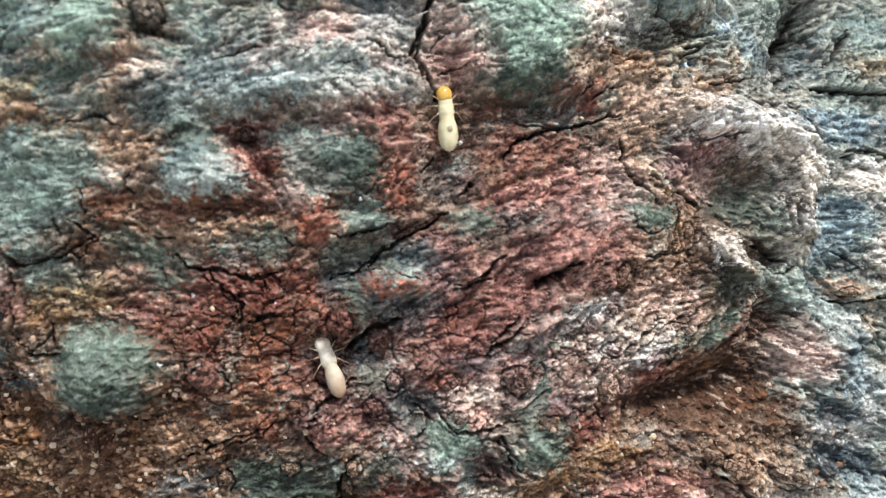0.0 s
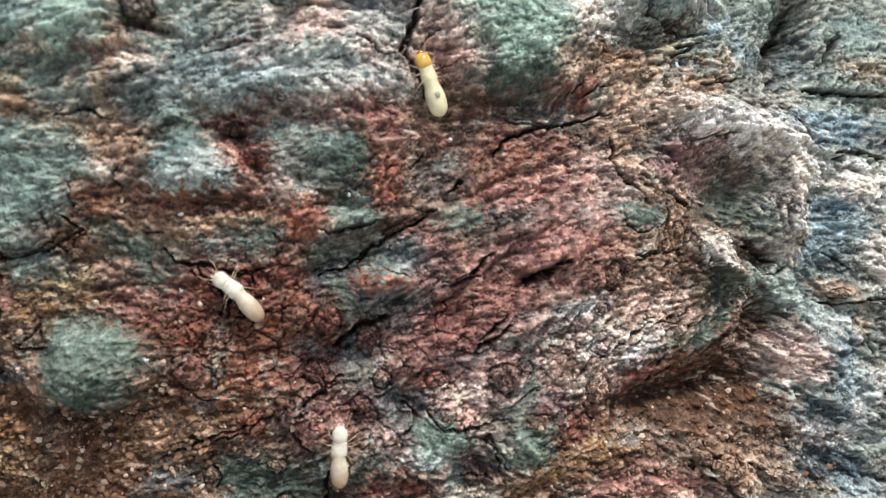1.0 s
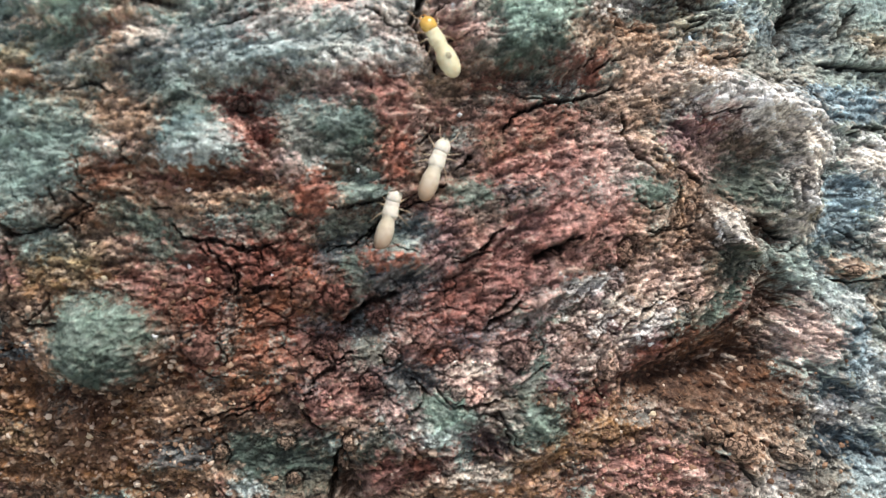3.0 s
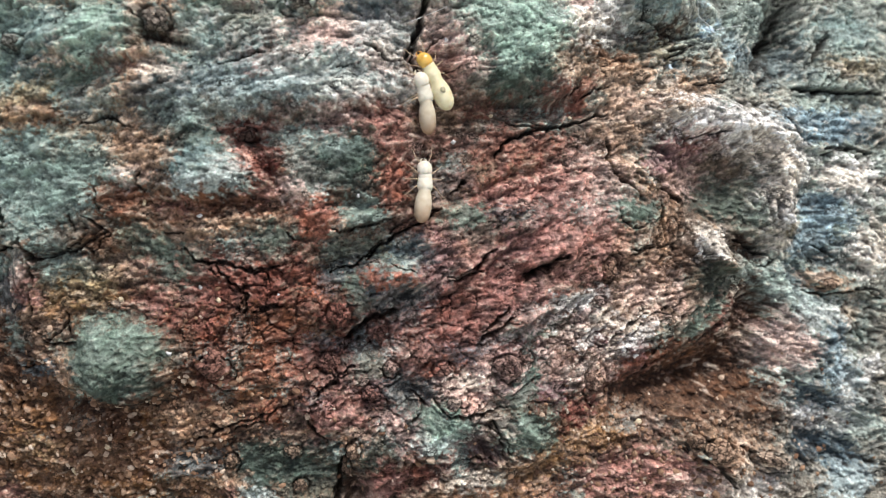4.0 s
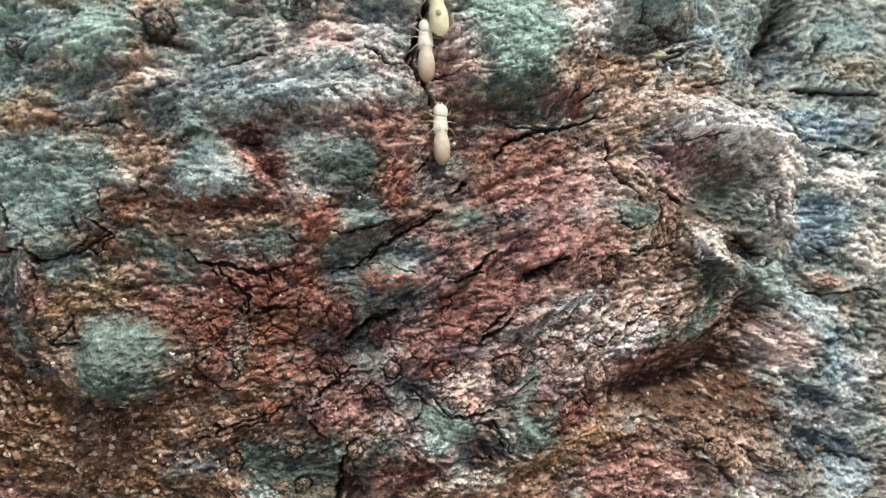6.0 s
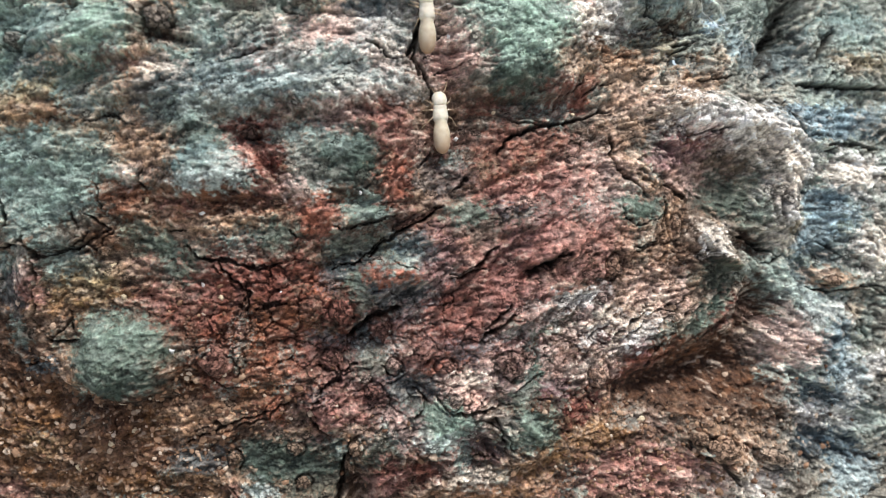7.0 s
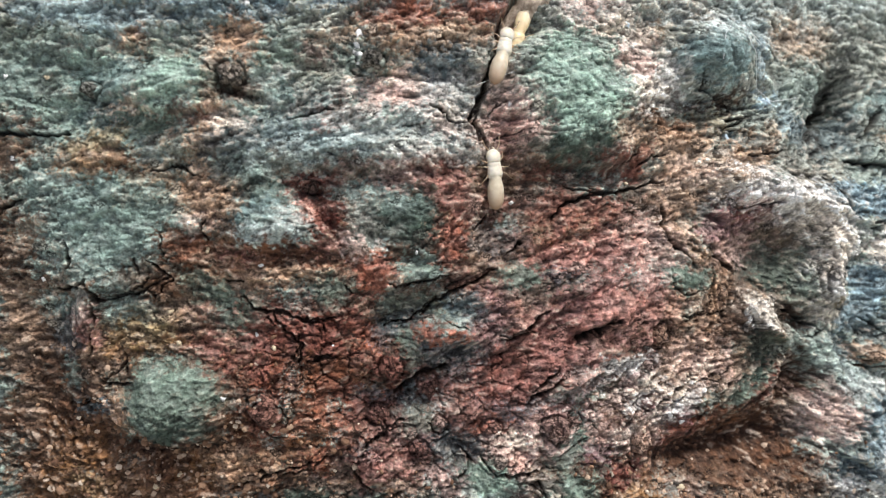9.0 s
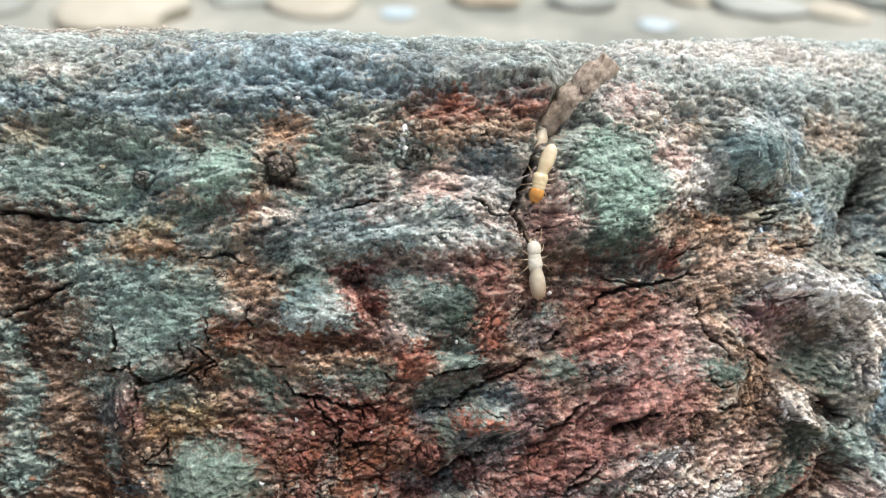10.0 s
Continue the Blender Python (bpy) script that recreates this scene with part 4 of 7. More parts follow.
patch(BRIGHT, 17.6, -8.0, 3.4, 0.8, 28, 0.75)
patch(BRIGHT, 12.8, -4.8, 2.3, 0.5, 25, 0.5)
patch(SLATE, 17.6, -9.5, 2.0, 0.5, 20, 0.6)
patch(TAN, 13.9, -11.5, 1.3, 1.8, 20, 0.6)
patch(TAN, 18.7, -3.9, 3.2, 3.2, 0, 0.5)
patch(SAGE, 23.6, -7.1, 2.7, 0.8, 25, 0.85)
patch(MOSS, 24.8, -2.9, 1.8, 1.6, 0, 0.6)
patch(BROWN, 20.3, -2.9, 4.1, 2.3, 0, 0.4)
patch(MINT, -0.3, -15.5, 2.3, 2.3, 20, 0.9)
patch(ASH, -2.0, -16.7, 0.9, 1.8, 20, 0.5)
patch(MINT, 6.5, -16.3, 2.2, 1.6, 25, 0.9)
patch(PALE, 4.7, -15.3, 1.8, 0.9, -40, 0.7)
patch(MOSS, 2.2, -16.5, 1.6, 1.1, 0, 0.6)
patch(MAUVE, 3.2, -17.6, 2.7, 1.3, 0, 0.7)
patch(BROWN, -3.3, -19.3, 4.1, 1.8, 0, 0.6)
patch(ROSE, -3.2, -16.2, 2.0, 2.0, 0, 0.6)
patch(PALE, 1.7, -20.6, 1.8, 0.7, 0, 0.6)
patch(OCHRE, 3.3, -22.2, 4.5, 1.1, 0, 0.6)
patch(OCHRE, 13.5, -17.1, 4.1, 1.6, 15, 0.7)
patch(BROWN, 9.3, -14.9, 2.3, 1.8, 0, 0.6)
# lichen mound: lit top and shaded underside painted in two greens
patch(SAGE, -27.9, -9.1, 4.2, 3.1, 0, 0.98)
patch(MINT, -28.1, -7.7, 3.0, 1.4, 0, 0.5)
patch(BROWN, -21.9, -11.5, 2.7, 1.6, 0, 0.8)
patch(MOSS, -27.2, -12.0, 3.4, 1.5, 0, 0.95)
patch(TAN, -32.5, -10.9, 1.1, 1.3, 0, 0.7)
patch(SLATE, -35.1, -10.7, 1.6, 1.0, 0, 0.7)
patch(BROWN, -37.0, -9.7, 4.1, 3.2, 0, 0.5)
# band under the mound: its shadow painted brown
patch(BROWN, -27.7, -14.4, 6.8, 1.1, -3, 0.8)
patch(TAN, -22.1, -14.6, 2.7, 1.1, -15, 0.7)
patch(SAGE, -18.5, -14.1, 1.8, 1.1, 0, 0.6)
patch(OCHRE, -15.9, -10.5, 2.7, 2.3, 0, 0.6)
patch(RED, -19.6, -10.5, 2.0, 1.8, 0, 0.7)
patch(BROWN, -30.1, -18.4, 9.6, 4.1, 0, 0.75)
patch(OCHRE, -36.3, -18.1, 2.3, 1.6, 0, 0.6)
patch(OCHRE, -28.3, -21.6, 9.1, 1.6, 0, 0.5)
patch(MOSS, -22.9, -19.3, 2.3, 1.1, 20, 0.5)
patch(RUST, -16.5, -13.6, 3.2, 1.4, -20, 0.5)
patch(TAN, -23.3, -17.2, 1.6, 1.1, 0, 0.4)
patch(MOSS, -14.3, -19.2, 4.1, 2.3, 0, 0.85)
patch(MOSS, -11.3, -21.3, 3.6, 1.8, 0, 0.7)
patch(ASH, -16.4, -22.1, 1.6, 0.9, 0, 0.7)
patch(SLATE, -11.1, -13.1, 2.3, 1.1, 0, 0.5)
patch(SAGE, -6.6, -10.6, 2.5, 1.1, 0, 0.6)
patch(ROSE, -9.6, -11.1, 1.8, 1.4, 0, 0.7)
patch(ROSE, -9.2, -15.1, 2.3, 1.8, 0, 0.6)
patch(DARK, -8.3, -21.3, 1.0, 1.8, 0, 0.7)
patch(MOSS, -5.2, -18.2, 1.1, 1.4, 0, 0.7)
patch(ROSE, -5.3, -21.3, 1.8, 1.6, 0, 0.6)
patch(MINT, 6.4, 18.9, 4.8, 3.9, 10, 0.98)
# upper lump: shaded underside and the shadow below it, painted dark
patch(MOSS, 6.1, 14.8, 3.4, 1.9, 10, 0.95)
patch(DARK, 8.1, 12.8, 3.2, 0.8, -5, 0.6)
patch(PINK, 0.8, 16.5, 2.5, 2.7, 0, 0.8)
patch(ROSE, 0.3, 14.1, 2.3, 1.8, 0, 0.6)
patch(PINK, 2.7, 17.1, 1.8, 0.9, -10, 0.6)
patch(BRIGHT, 13.0, 20.4, 3.4, 1.5, 0, 0.9)
patch(TAN, 10.7, 15.6, 2.7, 1.8, -30, 0.7)
patch(OCHRE, 15.3, 16.3, 3.2, 1.8, -30, 0.6)
patch(RED, 10.7, 13.1, 2.3, 1.4, 0, 0.7)
patch(ASH, 16.4, 19.7, 2.7, 1.0, 0, 0.6)
patch(MOSS, 17.5, 17.7, 2.7, 1.3, 0, 0.5)
patch(RED, 5.7, 8.6, 6.4, 1.8, 0, 0.7)
patch(BROWN, 2.2, 11.8, 3.6, 1.8, 0, 0.7)
patch(PINK, 17.5, 12.9, 2.7, 1.4, -10, 0.5)
patch(TAN, 23.1, 15.3, 2.7, 1.8, 0, 0.7)
patch(BLUE, 21.4, 16.3, 0.7, 0.4, 0, 0.8)
patch(BLUE, 25.4, 20.2, 2.3, 0.8, 0, 0.5)
patch(BRIGHT, 25.4, 11.2, 5.7, 2.1, -8, 0.9)
patch(MAUVE, 24.8, 9.1, 3.6, 1.0, -12, 0.4)
patch(SAGE, 26.5, 5.5, 3.0, 3.2, 0, 0.5)
patch(MOSS, 26.8, 4.2, 2.5, 2.3, 0, 0.65)
patch(BROWN, 22.5, 5.9, 2.5, 1.4, 0, 0.6)
patch(BRIGHT, 32.3, 6.7, 2.5, 5.5, 0, 0.7)
patch(TAN, 31.3, 6.1, 1.1, 2.7, 0, 0.5)
patch(BRIGHT, 24.8, -0.0, 1.8, 1.0, -35, 0.95)
patch(MOSS, 28.9, 0.2, 2.7, 1.1, -20, 0.5)
# shade painted into the hollow and the pit beside the white ridge
patch(DARK, 30.0, -0.3, 2.0, 1.0, -10, 0.7)
patch(BROWN, 29.4, -6.2, 2.0, 2.7, 0, 0.85)
patch(SAGE, 28.9, 2.4, 2.3, 0.9, 0, 0.6)
patch(BLUE, 37.9, 11.9, 5.0, 1.6, 5, 0.9)
patch(SLATE, 38.6, 10.5, 4.1, 0.8, 5, 0.6)
patch(BRIGHT, 39.8, 6.4, 4.1, 2.3, 0, 0.8)
patch(BLUE, 36.4, 3.8, 2.3, 2.0, 0, 0.85)
patch(BLUE, 35.0, 0.2, 2.0, 1.8, 0, 0.7)
patch(SLATE, 37.6, -0.3, 2.3, 2.3, 0, 0.6)
patch(TAN, 33.8, 1.6, 0.9, 1.4, 0, 0.6)
patch(BRIGHT, 41.6, -0.3, 2.3, 2.7, 0, 0.75)
patch(OCHRE, 37.5, -3.6, 2.3, 0.7, 0, 0.4)
patch(DARK, 41.0, 3.6, 1.4, 0.8, 0, 0.5)
patch(ASH, 33.0, -9.5, 3.6, 2.7, 0, 0.8)
patch(PALE, 32.4, -10.5, 2.7, 1.8, -12, 0.5)
patch(BLUE, 38.0, -9.6, 2.0, 2.7, 0, 0.75)
patch(BRIGHT, 36.8, -6.3, 2.7, 1.1, 0, 0.8)
patch(BRIGHT, 35.3, -16.6, 2.0, 1.6, 0, 0.75)
patch(BLUE, 36.6, -15.0, 2.7, 1.1, 0, 0.6)
patch(NAVY, 36.5, -19.3, 2.7, 1.9, 0, 0.85)
patch(BRIGHT, 39.1, -15.1, 1.4, 5.5, -5, 0.4)
patch(BLUE, 39.6, -22.2, 2.7, 2.3, 0, 0.7)
patch(BRIGHT, 29.9, -21.8, 2.7, 1.8, 0, 0.5)
# brown bark of the hollow below the ledge, its shade painted in
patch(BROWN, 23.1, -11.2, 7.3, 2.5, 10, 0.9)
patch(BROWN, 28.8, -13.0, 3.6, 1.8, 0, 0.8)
patch(TAN, 24.8, -15.5, 7.3, 1.6, 0, 0.45)
patch(TAN, 25.4, -18.7, 2.3, 1.8, 0, 0.8)
patch(TAN, 30.8, -20.0, 2.3, 0.9, 10, 0.9)
patch(ROSE, 19.9, -21.0, 6.4, 2.7, 0, 0.6)
patch(PALE, 24.8, -22.3, 3.6, 1.4, 0, 0.45)
patch(SAGE, 21.5, -18.5, 2.7, 1.1, 0, 0.35)
patch(DARK, 33.4, -20.7, 1.8, 1.4, 0, 0.5)
patch(MAUVE, 18.2, -16.2, 3.2, 1.4, 0, 0.3)
patch(SLATE, 32.8, 18.7, 3.2, 3.4, -35, 0.7)
# darker along the diagonal groove
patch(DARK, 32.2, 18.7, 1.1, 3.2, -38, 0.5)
patch(SAGE, 29.7, 20.1, 1.8, 1.4, 0, 0.5)
patch(GREY, 40.3, 20.6, 4.1, 3.2, 0, 0.7)
patch(TAN, 40.2, 17.7, 3.2, 1.1, 0, 0.4)
patch(BLUE, 27.8, 18.5, 1.1, 1.6, 0, 0.6)
patch(SLATE, -16.2, 25.8, 19.1, 1.8, 0, 0.3)
patch(BLUE, -26.6, 24.9, 11.8, 1.8, 0, 0.7)
patch(ASH, -13.7, 29.7, 15.0, 1.0, 0, 0.7)
patch(NAVY, -12.3, 24.4, 4.1, 0.7, -8, 0.6)
patch(PALE, -43.7, 28.6, 5.5, 1.4, 0, 0.8)
patch(OCHRE, -41.7, 31.0, 2.3, 1.1, 0, 0.5)
patch(OCHRE, -34.1, 29.7, 4.1, 0.6, 0, 0.5)
patch(PALE, -42.5, 25.1, 3.6, 0.9, 0, 0.6)
patch(BLUE, -44.4, 22.4, 2.7, 1.3, 0, 0.6)
patch(PALE, -37.6, 26.5, 4.1, 0.5, 0, 0.5)
patch(MOSS, -40.3, 18.8, 5.0, 2.7, 0, 0.6)
patch(GREY, -42.7, 15.8, 5.0, 2.3, 0, 0.7)
patch(GREY, -34.5, 21.5, 5.0, 1.8, 0, 0.6)
patch(ASH, -30.7, 21.9, 2.3, 0.9, 10, 0.6)
patch(TAN, -30.6, 19.4, 1.6, 1.8, 0, 0.8)
patch(TAN, -44.9, 20.1, 1.8, 0.8, 0, 0.6)
patch(MINT, -27.7, 16.7, 3.2, 1.8, 0, 0.85)
patch(SAGE, -28.7, 19.5, 2.7, 1.4, 0, 0.6)
patch(SLATE, -34.4, 17.3, 1.8, 1.4, 0, 0.7)
patch(PALE, -32.5, 15.0, 2.3, 0.5, 0, 0.6)
patch(MINT, -35.4, 14.4, 2.7, 1.4, 0, 0.6)
patch(TAN, -22.1, 21.2, 1.8, 1.6, 0, 0.9)
patch(TAN, -23.4, 18.5, 1.6, 1.8, 0, 0.7)
patch(RUST, -20.5, 16.8, 2.7, 0.9, 0, 0.6)
patch(RUST, -8.9, 25.0, 2.0, 1.1, 0, 0.9)
patch(TAN, -8.2, 22.1, 2.3, 2.3, 0, 0.8)
patch(RED, -2.5, 25.4, 3.2, 1.6, 0, 0.75)
patch(BROWN, -0.5, 26.4, 2.3, 1.1, 0, 0.7)
patch(MOSS, -15.4, 19.5, 2.7, 1.8, 0, 0.55)
patch(ROSE, -16.3, 19.9, 1.4, 1.4, 0, 0.5)
patch(TAN, -14.0, 21.8, 2.7, 0.8, 0, 0.6)
patch(SLATE, -5.2, 20.2, 2.7, 1.6, 0, 0.7)
patch(MOSS, -6.4, 24.7, 2.3, 1.1, 0, 0.5)
patch(MOSS, -17.6, 17.0, 2.3, 1.1, 0, 0.5)
patch(PINK, -8.0, 17.3, 3.6, 1.6, 25, 0.6)
patch(ROSE, -13.7, 15.3, 3.6, 1.1, -10, 0.6)
patch(ASH, -10.7, 14.1, 5.5, 1.1, -10, 0.6)
patch(ROSE, -4.6, 19.5, 1.8, 0.9, 0, 0.3)
patch(CREAM, 3.0, 30.3, 1.8, 2.7, -40, 0.9)
patch(ASH, 18.1, 32.8, 12.7, 2.0, 0, 0.9)
patch(CREAM, 13.9, 30.7, 3.2, 1.4, 0, 0.6)
patch(PINK, 7.8, 27.5, 2.7, 2.7, 0, 0.85)
patch(PINK, 11.3, 21.6, 1.8, 3.2, 20, 0.8)
patch(SLATE, 15.6, 26.7, 3.6, 0.8, 0, 0.6)
patch(BLUE, 21.5, 27.5, 2.0, 1.1, 0, 0.7)
patch(BRIGHT, 18.5, 26.5, 2.3, 0.7, 0, 0.8)
patch(SLATE, 19.9, 23.5, 3.0, 2.0, 0, 0.85)
patch(BLUE, 23.5, 23.6, 1.4, 2.3, 0, 0.6)
patch(TAN, 28.6, 27.2, 4.1, 2.7, 0, 0.6)
patch(GREY, 29.3, 21.6, 3.6, 2.7, 0, 0.6)
patch(MOSS, 33.4, 22.7, 1.6, 3.2, 0, 0.8)
patch(OCHRE, 13.9, 25.4, 0.9, 1.1, 0, 0.6)
patch(BRIGHT, 15.8, 22.2, 2.3, 1.4, 0, 0.6)
# shadow painted under the right-hand lump
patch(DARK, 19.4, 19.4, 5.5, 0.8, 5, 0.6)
patch(BLUE, 24.9, 20.2, 1.0, 0.5, 0, 0.8)
patch(ASH, -12.3, 12.9, 7.7, 1.2, 6, 0.6)
patch(ASH, -5.8, 15.1, 3.6, 1.6, -25, 0.6)
# more shade painted into the hollow below the lower right ledge
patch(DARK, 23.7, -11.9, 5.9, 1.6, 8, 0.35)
# shadow below and beside the left mound, painted dark
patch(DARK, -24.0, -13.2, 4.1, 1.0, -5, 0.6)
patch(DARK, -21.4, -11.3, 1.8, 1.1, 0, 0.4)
patch(MINT, 6.3, 20.3, 4.5, 4.0, 0, 0.95)
patch(SAGE, 5.0, 20.4, 2.7, 2.3, 0, 0.4)
# underside of the upper lump, shade painted again
patch(MOSS, 6.6, 14.9, 3.3, 1.5, 0, 0.9)
patch(SAGE, 19.9, 23.2, 3.1, 2.4, 0, 0.8)
# lit top of the right-hand lump, painted pale
patch(ASH, 18.6, 26.0, 2.5, 0.8, 0, 0.7)
patch(PINK, 12.1, 23.8, 1.8, 2.7, 15, 0.6)
patch(BLUE, 23.4, 26.4, 1.8, 1.8, 0, 0.5)
patch(BLUE, -34.5, 22.4, 7.3, 1.4, 0, 0.5)
patch(GREY, -40.8, 17.8, 5.9, 2.7, 0, 0.5)
patch(BLUE, -18.1, 25.6, 15.0, 1.2, 0, 0.5)
# the same hollow darkened again in place of shade
patch(BROWN, 25.3, -13.8, 6.8, 2.1, 4, 0.7)
patch(MINT, -27.7, 17.2, 3.4, 2.3, 0, 0.5)
patch(PINK, -8.0, 17.7, 5.0, 1.8, 20, 0.5)
patch(TAN, -23.5, 20.8, 2.7, 1.4, 0, 0.5)
patch(SAGE, -16.7, 18.5, 4.1, 1.8, 0, 0.4)
patch(PINK, 3.7, 17.6, 2.5, 1.8, 0, 0.5)
patch(TAN, -5.9, 23.6, 6.8, 2.3, 0, 0.75)
patch(RUST, -8.7, 24.7, 2.7, 1.2, 0, 0.8)
patch(RED, -2.0, 25.0, 3.2, 1.6, 0, 0.6)
patch(SLATE, -5.2, 20.2, 2.7, 1.4, 0, 0.6)
patch(PINK, 8.1, 26.7, 3.6, 2.3, 0, 0.7)
patch(PINK, 11.9, 21.7, 2.0, 2.7, 15, 0.5)
patch(SLATE, -23.6, 23.1, 4.1, 1.1, 0, 0.5)
patch(TAN, -22.6, 21.1, 1.8, 1.4, 0, 0.8)
patch(TAN, -30.6, 19.1, 1.3, 1.8, 0, 0.7)
patch(PALE, -4.4, 14.9, 3.4, 1.8, -20, 0.5)
patch(ASH, -4.8, 18.1, 3.0, 1.4, 0, 0.5)
patch(GREY, -10.5, 9.6, 4.3, 1.1, 5, 0.6)
patch(TAN, -22.9, 2.5, 3.9, 1.7, 0, 0.4)
patch(RED, -17.2, 3.8, 6.8, 0.8, 0, 0.5)
# top of the upper lump paled, its light painted in
patch(ASH, 6.6, 19.9, 3.9, 1.8, 0, 0.5)
patch(PINK, 23.3, 6.5, 2.7, 1.3, 0, 0.5)
patch(BRIGHT, 32.2, 5.1, 1.8, 4.1, 0, 0.5)
patch(ASH, -14.1, 12.4, 5.5, 1.0, 5, 0.5)
patch(OCHRE, -34.0, -19.1, 6.8, 2.7, 0, 0.5)
patch(TAN, -22.1, -14.6, 3.5, 1.2, -15, 0.8)
patch(RUST, -15.4, -11.0, 3.4, 1.7, -20, 0.5)
patch(OCHRE, -24.6, -21.5, 6.4, 1.4, 0, 0.4)
patch(BROWN, -12.9, -7.8, 2.7, 1.4, 0, 0.5)
patch(PINK, 7.2, -6.8, 3.0, 0.9, 20, 0.6)
patch(PALE, 12.9, -6.8, 3.4, 0.9, 28, 0.7)
patch(PALE, 11.3, -10.9, 3.0, 1.1, 15, 0.6)
patch(ROSE, 3.7, -4.7, 3.9, 1.8, 20, 0.5)
patch(PINK, 4.7, -10.7, 2.7, 1.6, 0, 0.5)
patch(PINK, 2.7, -12.3, 2.8, 1.5, 20, 0.6)
patch(PINK, 18.7, -4.6, 3.0, 2.3, 0, 0.5)
patch(ROSE, 17.2, -20.9, 5.2, 2.3, 0, 0.6)
patch(NAVY, 37.1, -19.6, 2.8, 2.0, 0, 0.6)
patch(SLATE, 34.7, -14.4, 3.4, 1.3, 0, 0.5)
patch(TAN, 32.4, -9.4, 3.2, 2.3, 0, 0.3)
patch(PALE, 25.9, -22.4, 4.3, 1.4, 0, 0.6)
patch(TAN, 27.0, -18.0, 4.3, 1.6, 0, 0.6)
patch(MINT, -0.3, -15.5, 2.1, 2.0, 20, 0.5)
patch(SAGE, 10.1, -14.2, 2.5, 0.8, 35, 0.8)
patch(RED, 1.7, -6.7, 3.2, 1.4, 15, 0.4)
patch(PALE, -16.6, 17.7, 5.5, 1.4, 10, 0.4)
patch(PINK, -11.0, 17.0, 3.6, 1.2, -10, 0.5)
patch(PALE, -8.6, 13.4, 5.0, 1.0, -12, 0.5)
patch(ASH, -4.0, 13.8, 2.7, 1.4, -30, 0.6)
patch(MINT, -31.3, 18.3, 4.1, 1.4, 0, 0.6)
patch(MINT, -27.9, 16.2, 2.7, 1.8, -20, 0.6)
patch(SLATE, -33.0, 14.4, 3.2, 1.0, 0, 0.5)
patch(TAN, -33.0, 10.7, 4.1, 1.4, 5, 0.6)
patch(OCHRE, -29.4, 9.8, 2.7, 1.4, 20, 0.5)
patch(PINK, -10.6, 6.6, 2.0, 0.8, -35, 0.6)
patch(ROSE, -6.8, 10.4, 4.1, 0.9, 0, 0.6)
patch(ROSE, -14.4, 4.5, 3.2, 0.7, 10, 0.6)
patch(ASH, -18.0, 6.4, 1.8, 1.4, 20, 0.6)
patch(RUST, -10.5, 2.5, 1.6, 1.2, 0, 0.7)
patch(PINK, -12.5, 4.5, 2.3, 0.6, -30, 0.4)
patch(RED, 17.1, -11.5, 5.5, 1.2, 30, 0.8)
patch(BROWN, 22.0, -8.6, 4.1, 1.0, 32, 0.7)
patch(PINK, 13.9, -11.5, 1.8, 1.4, 40, 0.6)
patch(MAUVE, 15.5, -8.4, 2.3, 0.8, 35, 0.6)
patch(BRIGHT, 13.9, -7.6, 2.7, 0.5, 35, 0.6)
patch(SAGE, 24.5, -6.0, 2.3, 0.7, 45, 0.8)
patch(RED, 11.9, -15.0, 2.7, 1.2, 25, 0.6)
patch(ROSE, 33.0, -7.8, 2.7, 2.3, -15, 0.45)
patch(ASH, 34.3, -5.2, 1.8, 1.8, 0, 0.5)
patch(PINK, 32.4, -10.5, 3.2, 1.6, -10, 0.4)
# that pit painted darker, in place of shade
patch(BROWN, 28.8, -5.1, 1.2, 2.3, 0, 0.6)
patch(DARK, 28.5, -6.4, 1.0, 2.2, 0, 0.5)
patch(NAVY, 36.0, -11.7, 1.2, 2.7, -20, 0.5)
patch(NAVY, 37.1, -19.4, 2.7, 1.8, 0, 0.5)
patch(BROWN, 28.8, -15.7, 5.5, 1.4, -8, 0.4)
patch(ROSE, 23.7, -21.2, 5.0, 1.6, 0, 0.4)
patch(BROWN, -22.5, -13.1, 6.8, 1.2, -8, 0.5)
patch(OCHRE, -17.5, -13.6, 4.1, 1.1, 25, 0.5)
patch(RUST, -14.9, -10.5, 2.7, 1.8, 30, 0.4)
patch(OCHRE, -36.7, -14.9, 3.2, 2.7, 0, 0.5)
patch(SAGE, 8.3, -11.3, 1.8, 0.7, 35, 0.6)
patch(ROSE, 10.1, -10.8, 2.7, 0.9, 35, 0.6)
patch(PINK, 10.8, -8.3, 2.7, 0.7, 35, 0.5)
patch(RED, 4.2, -5.7, 4.1, 1.4, 35, 0.5)
patch(MAUVE, 17.6, -9.5, 1.8, 0.6, 35, 0.5)
patch(BROWN, 27.1, -9.8, 3.6, 1.8, 10, 0.5)
patch(SAGE, 23.4, -6.8, 2.7, 0.6, 42, 0.7)
patch(ROSE, 15.1, -21.8, 4.1, 1.4, 10, 0.4)
patch(ROSE, 5.8, -22.0, 5.5, 1.2, 0, 0.3)
patch(BROWN, 30.5, -14.2, 2.7, 1.8, -20, 0.4)
patch(MOSS, -6.8, 7.1, 2.1, 2.0, 20, 0.7)
patch(GREY, -9.2, 8.3, 3.2, 1.4, 0, 0.5)
patch(PINK, -6.8, 12.3, 5.0, 0.6, 8, 0.4)
patch(SLATE, -16.8, 14.1, 2.7, 1.0, 15, 0.5)
patch(PALE, -3.9, 15.4, 2.7, 1.0, -30, 0.5)
patch(MINT, -32.8, 17.0, 2.7, 1.4, 0, 0.5)
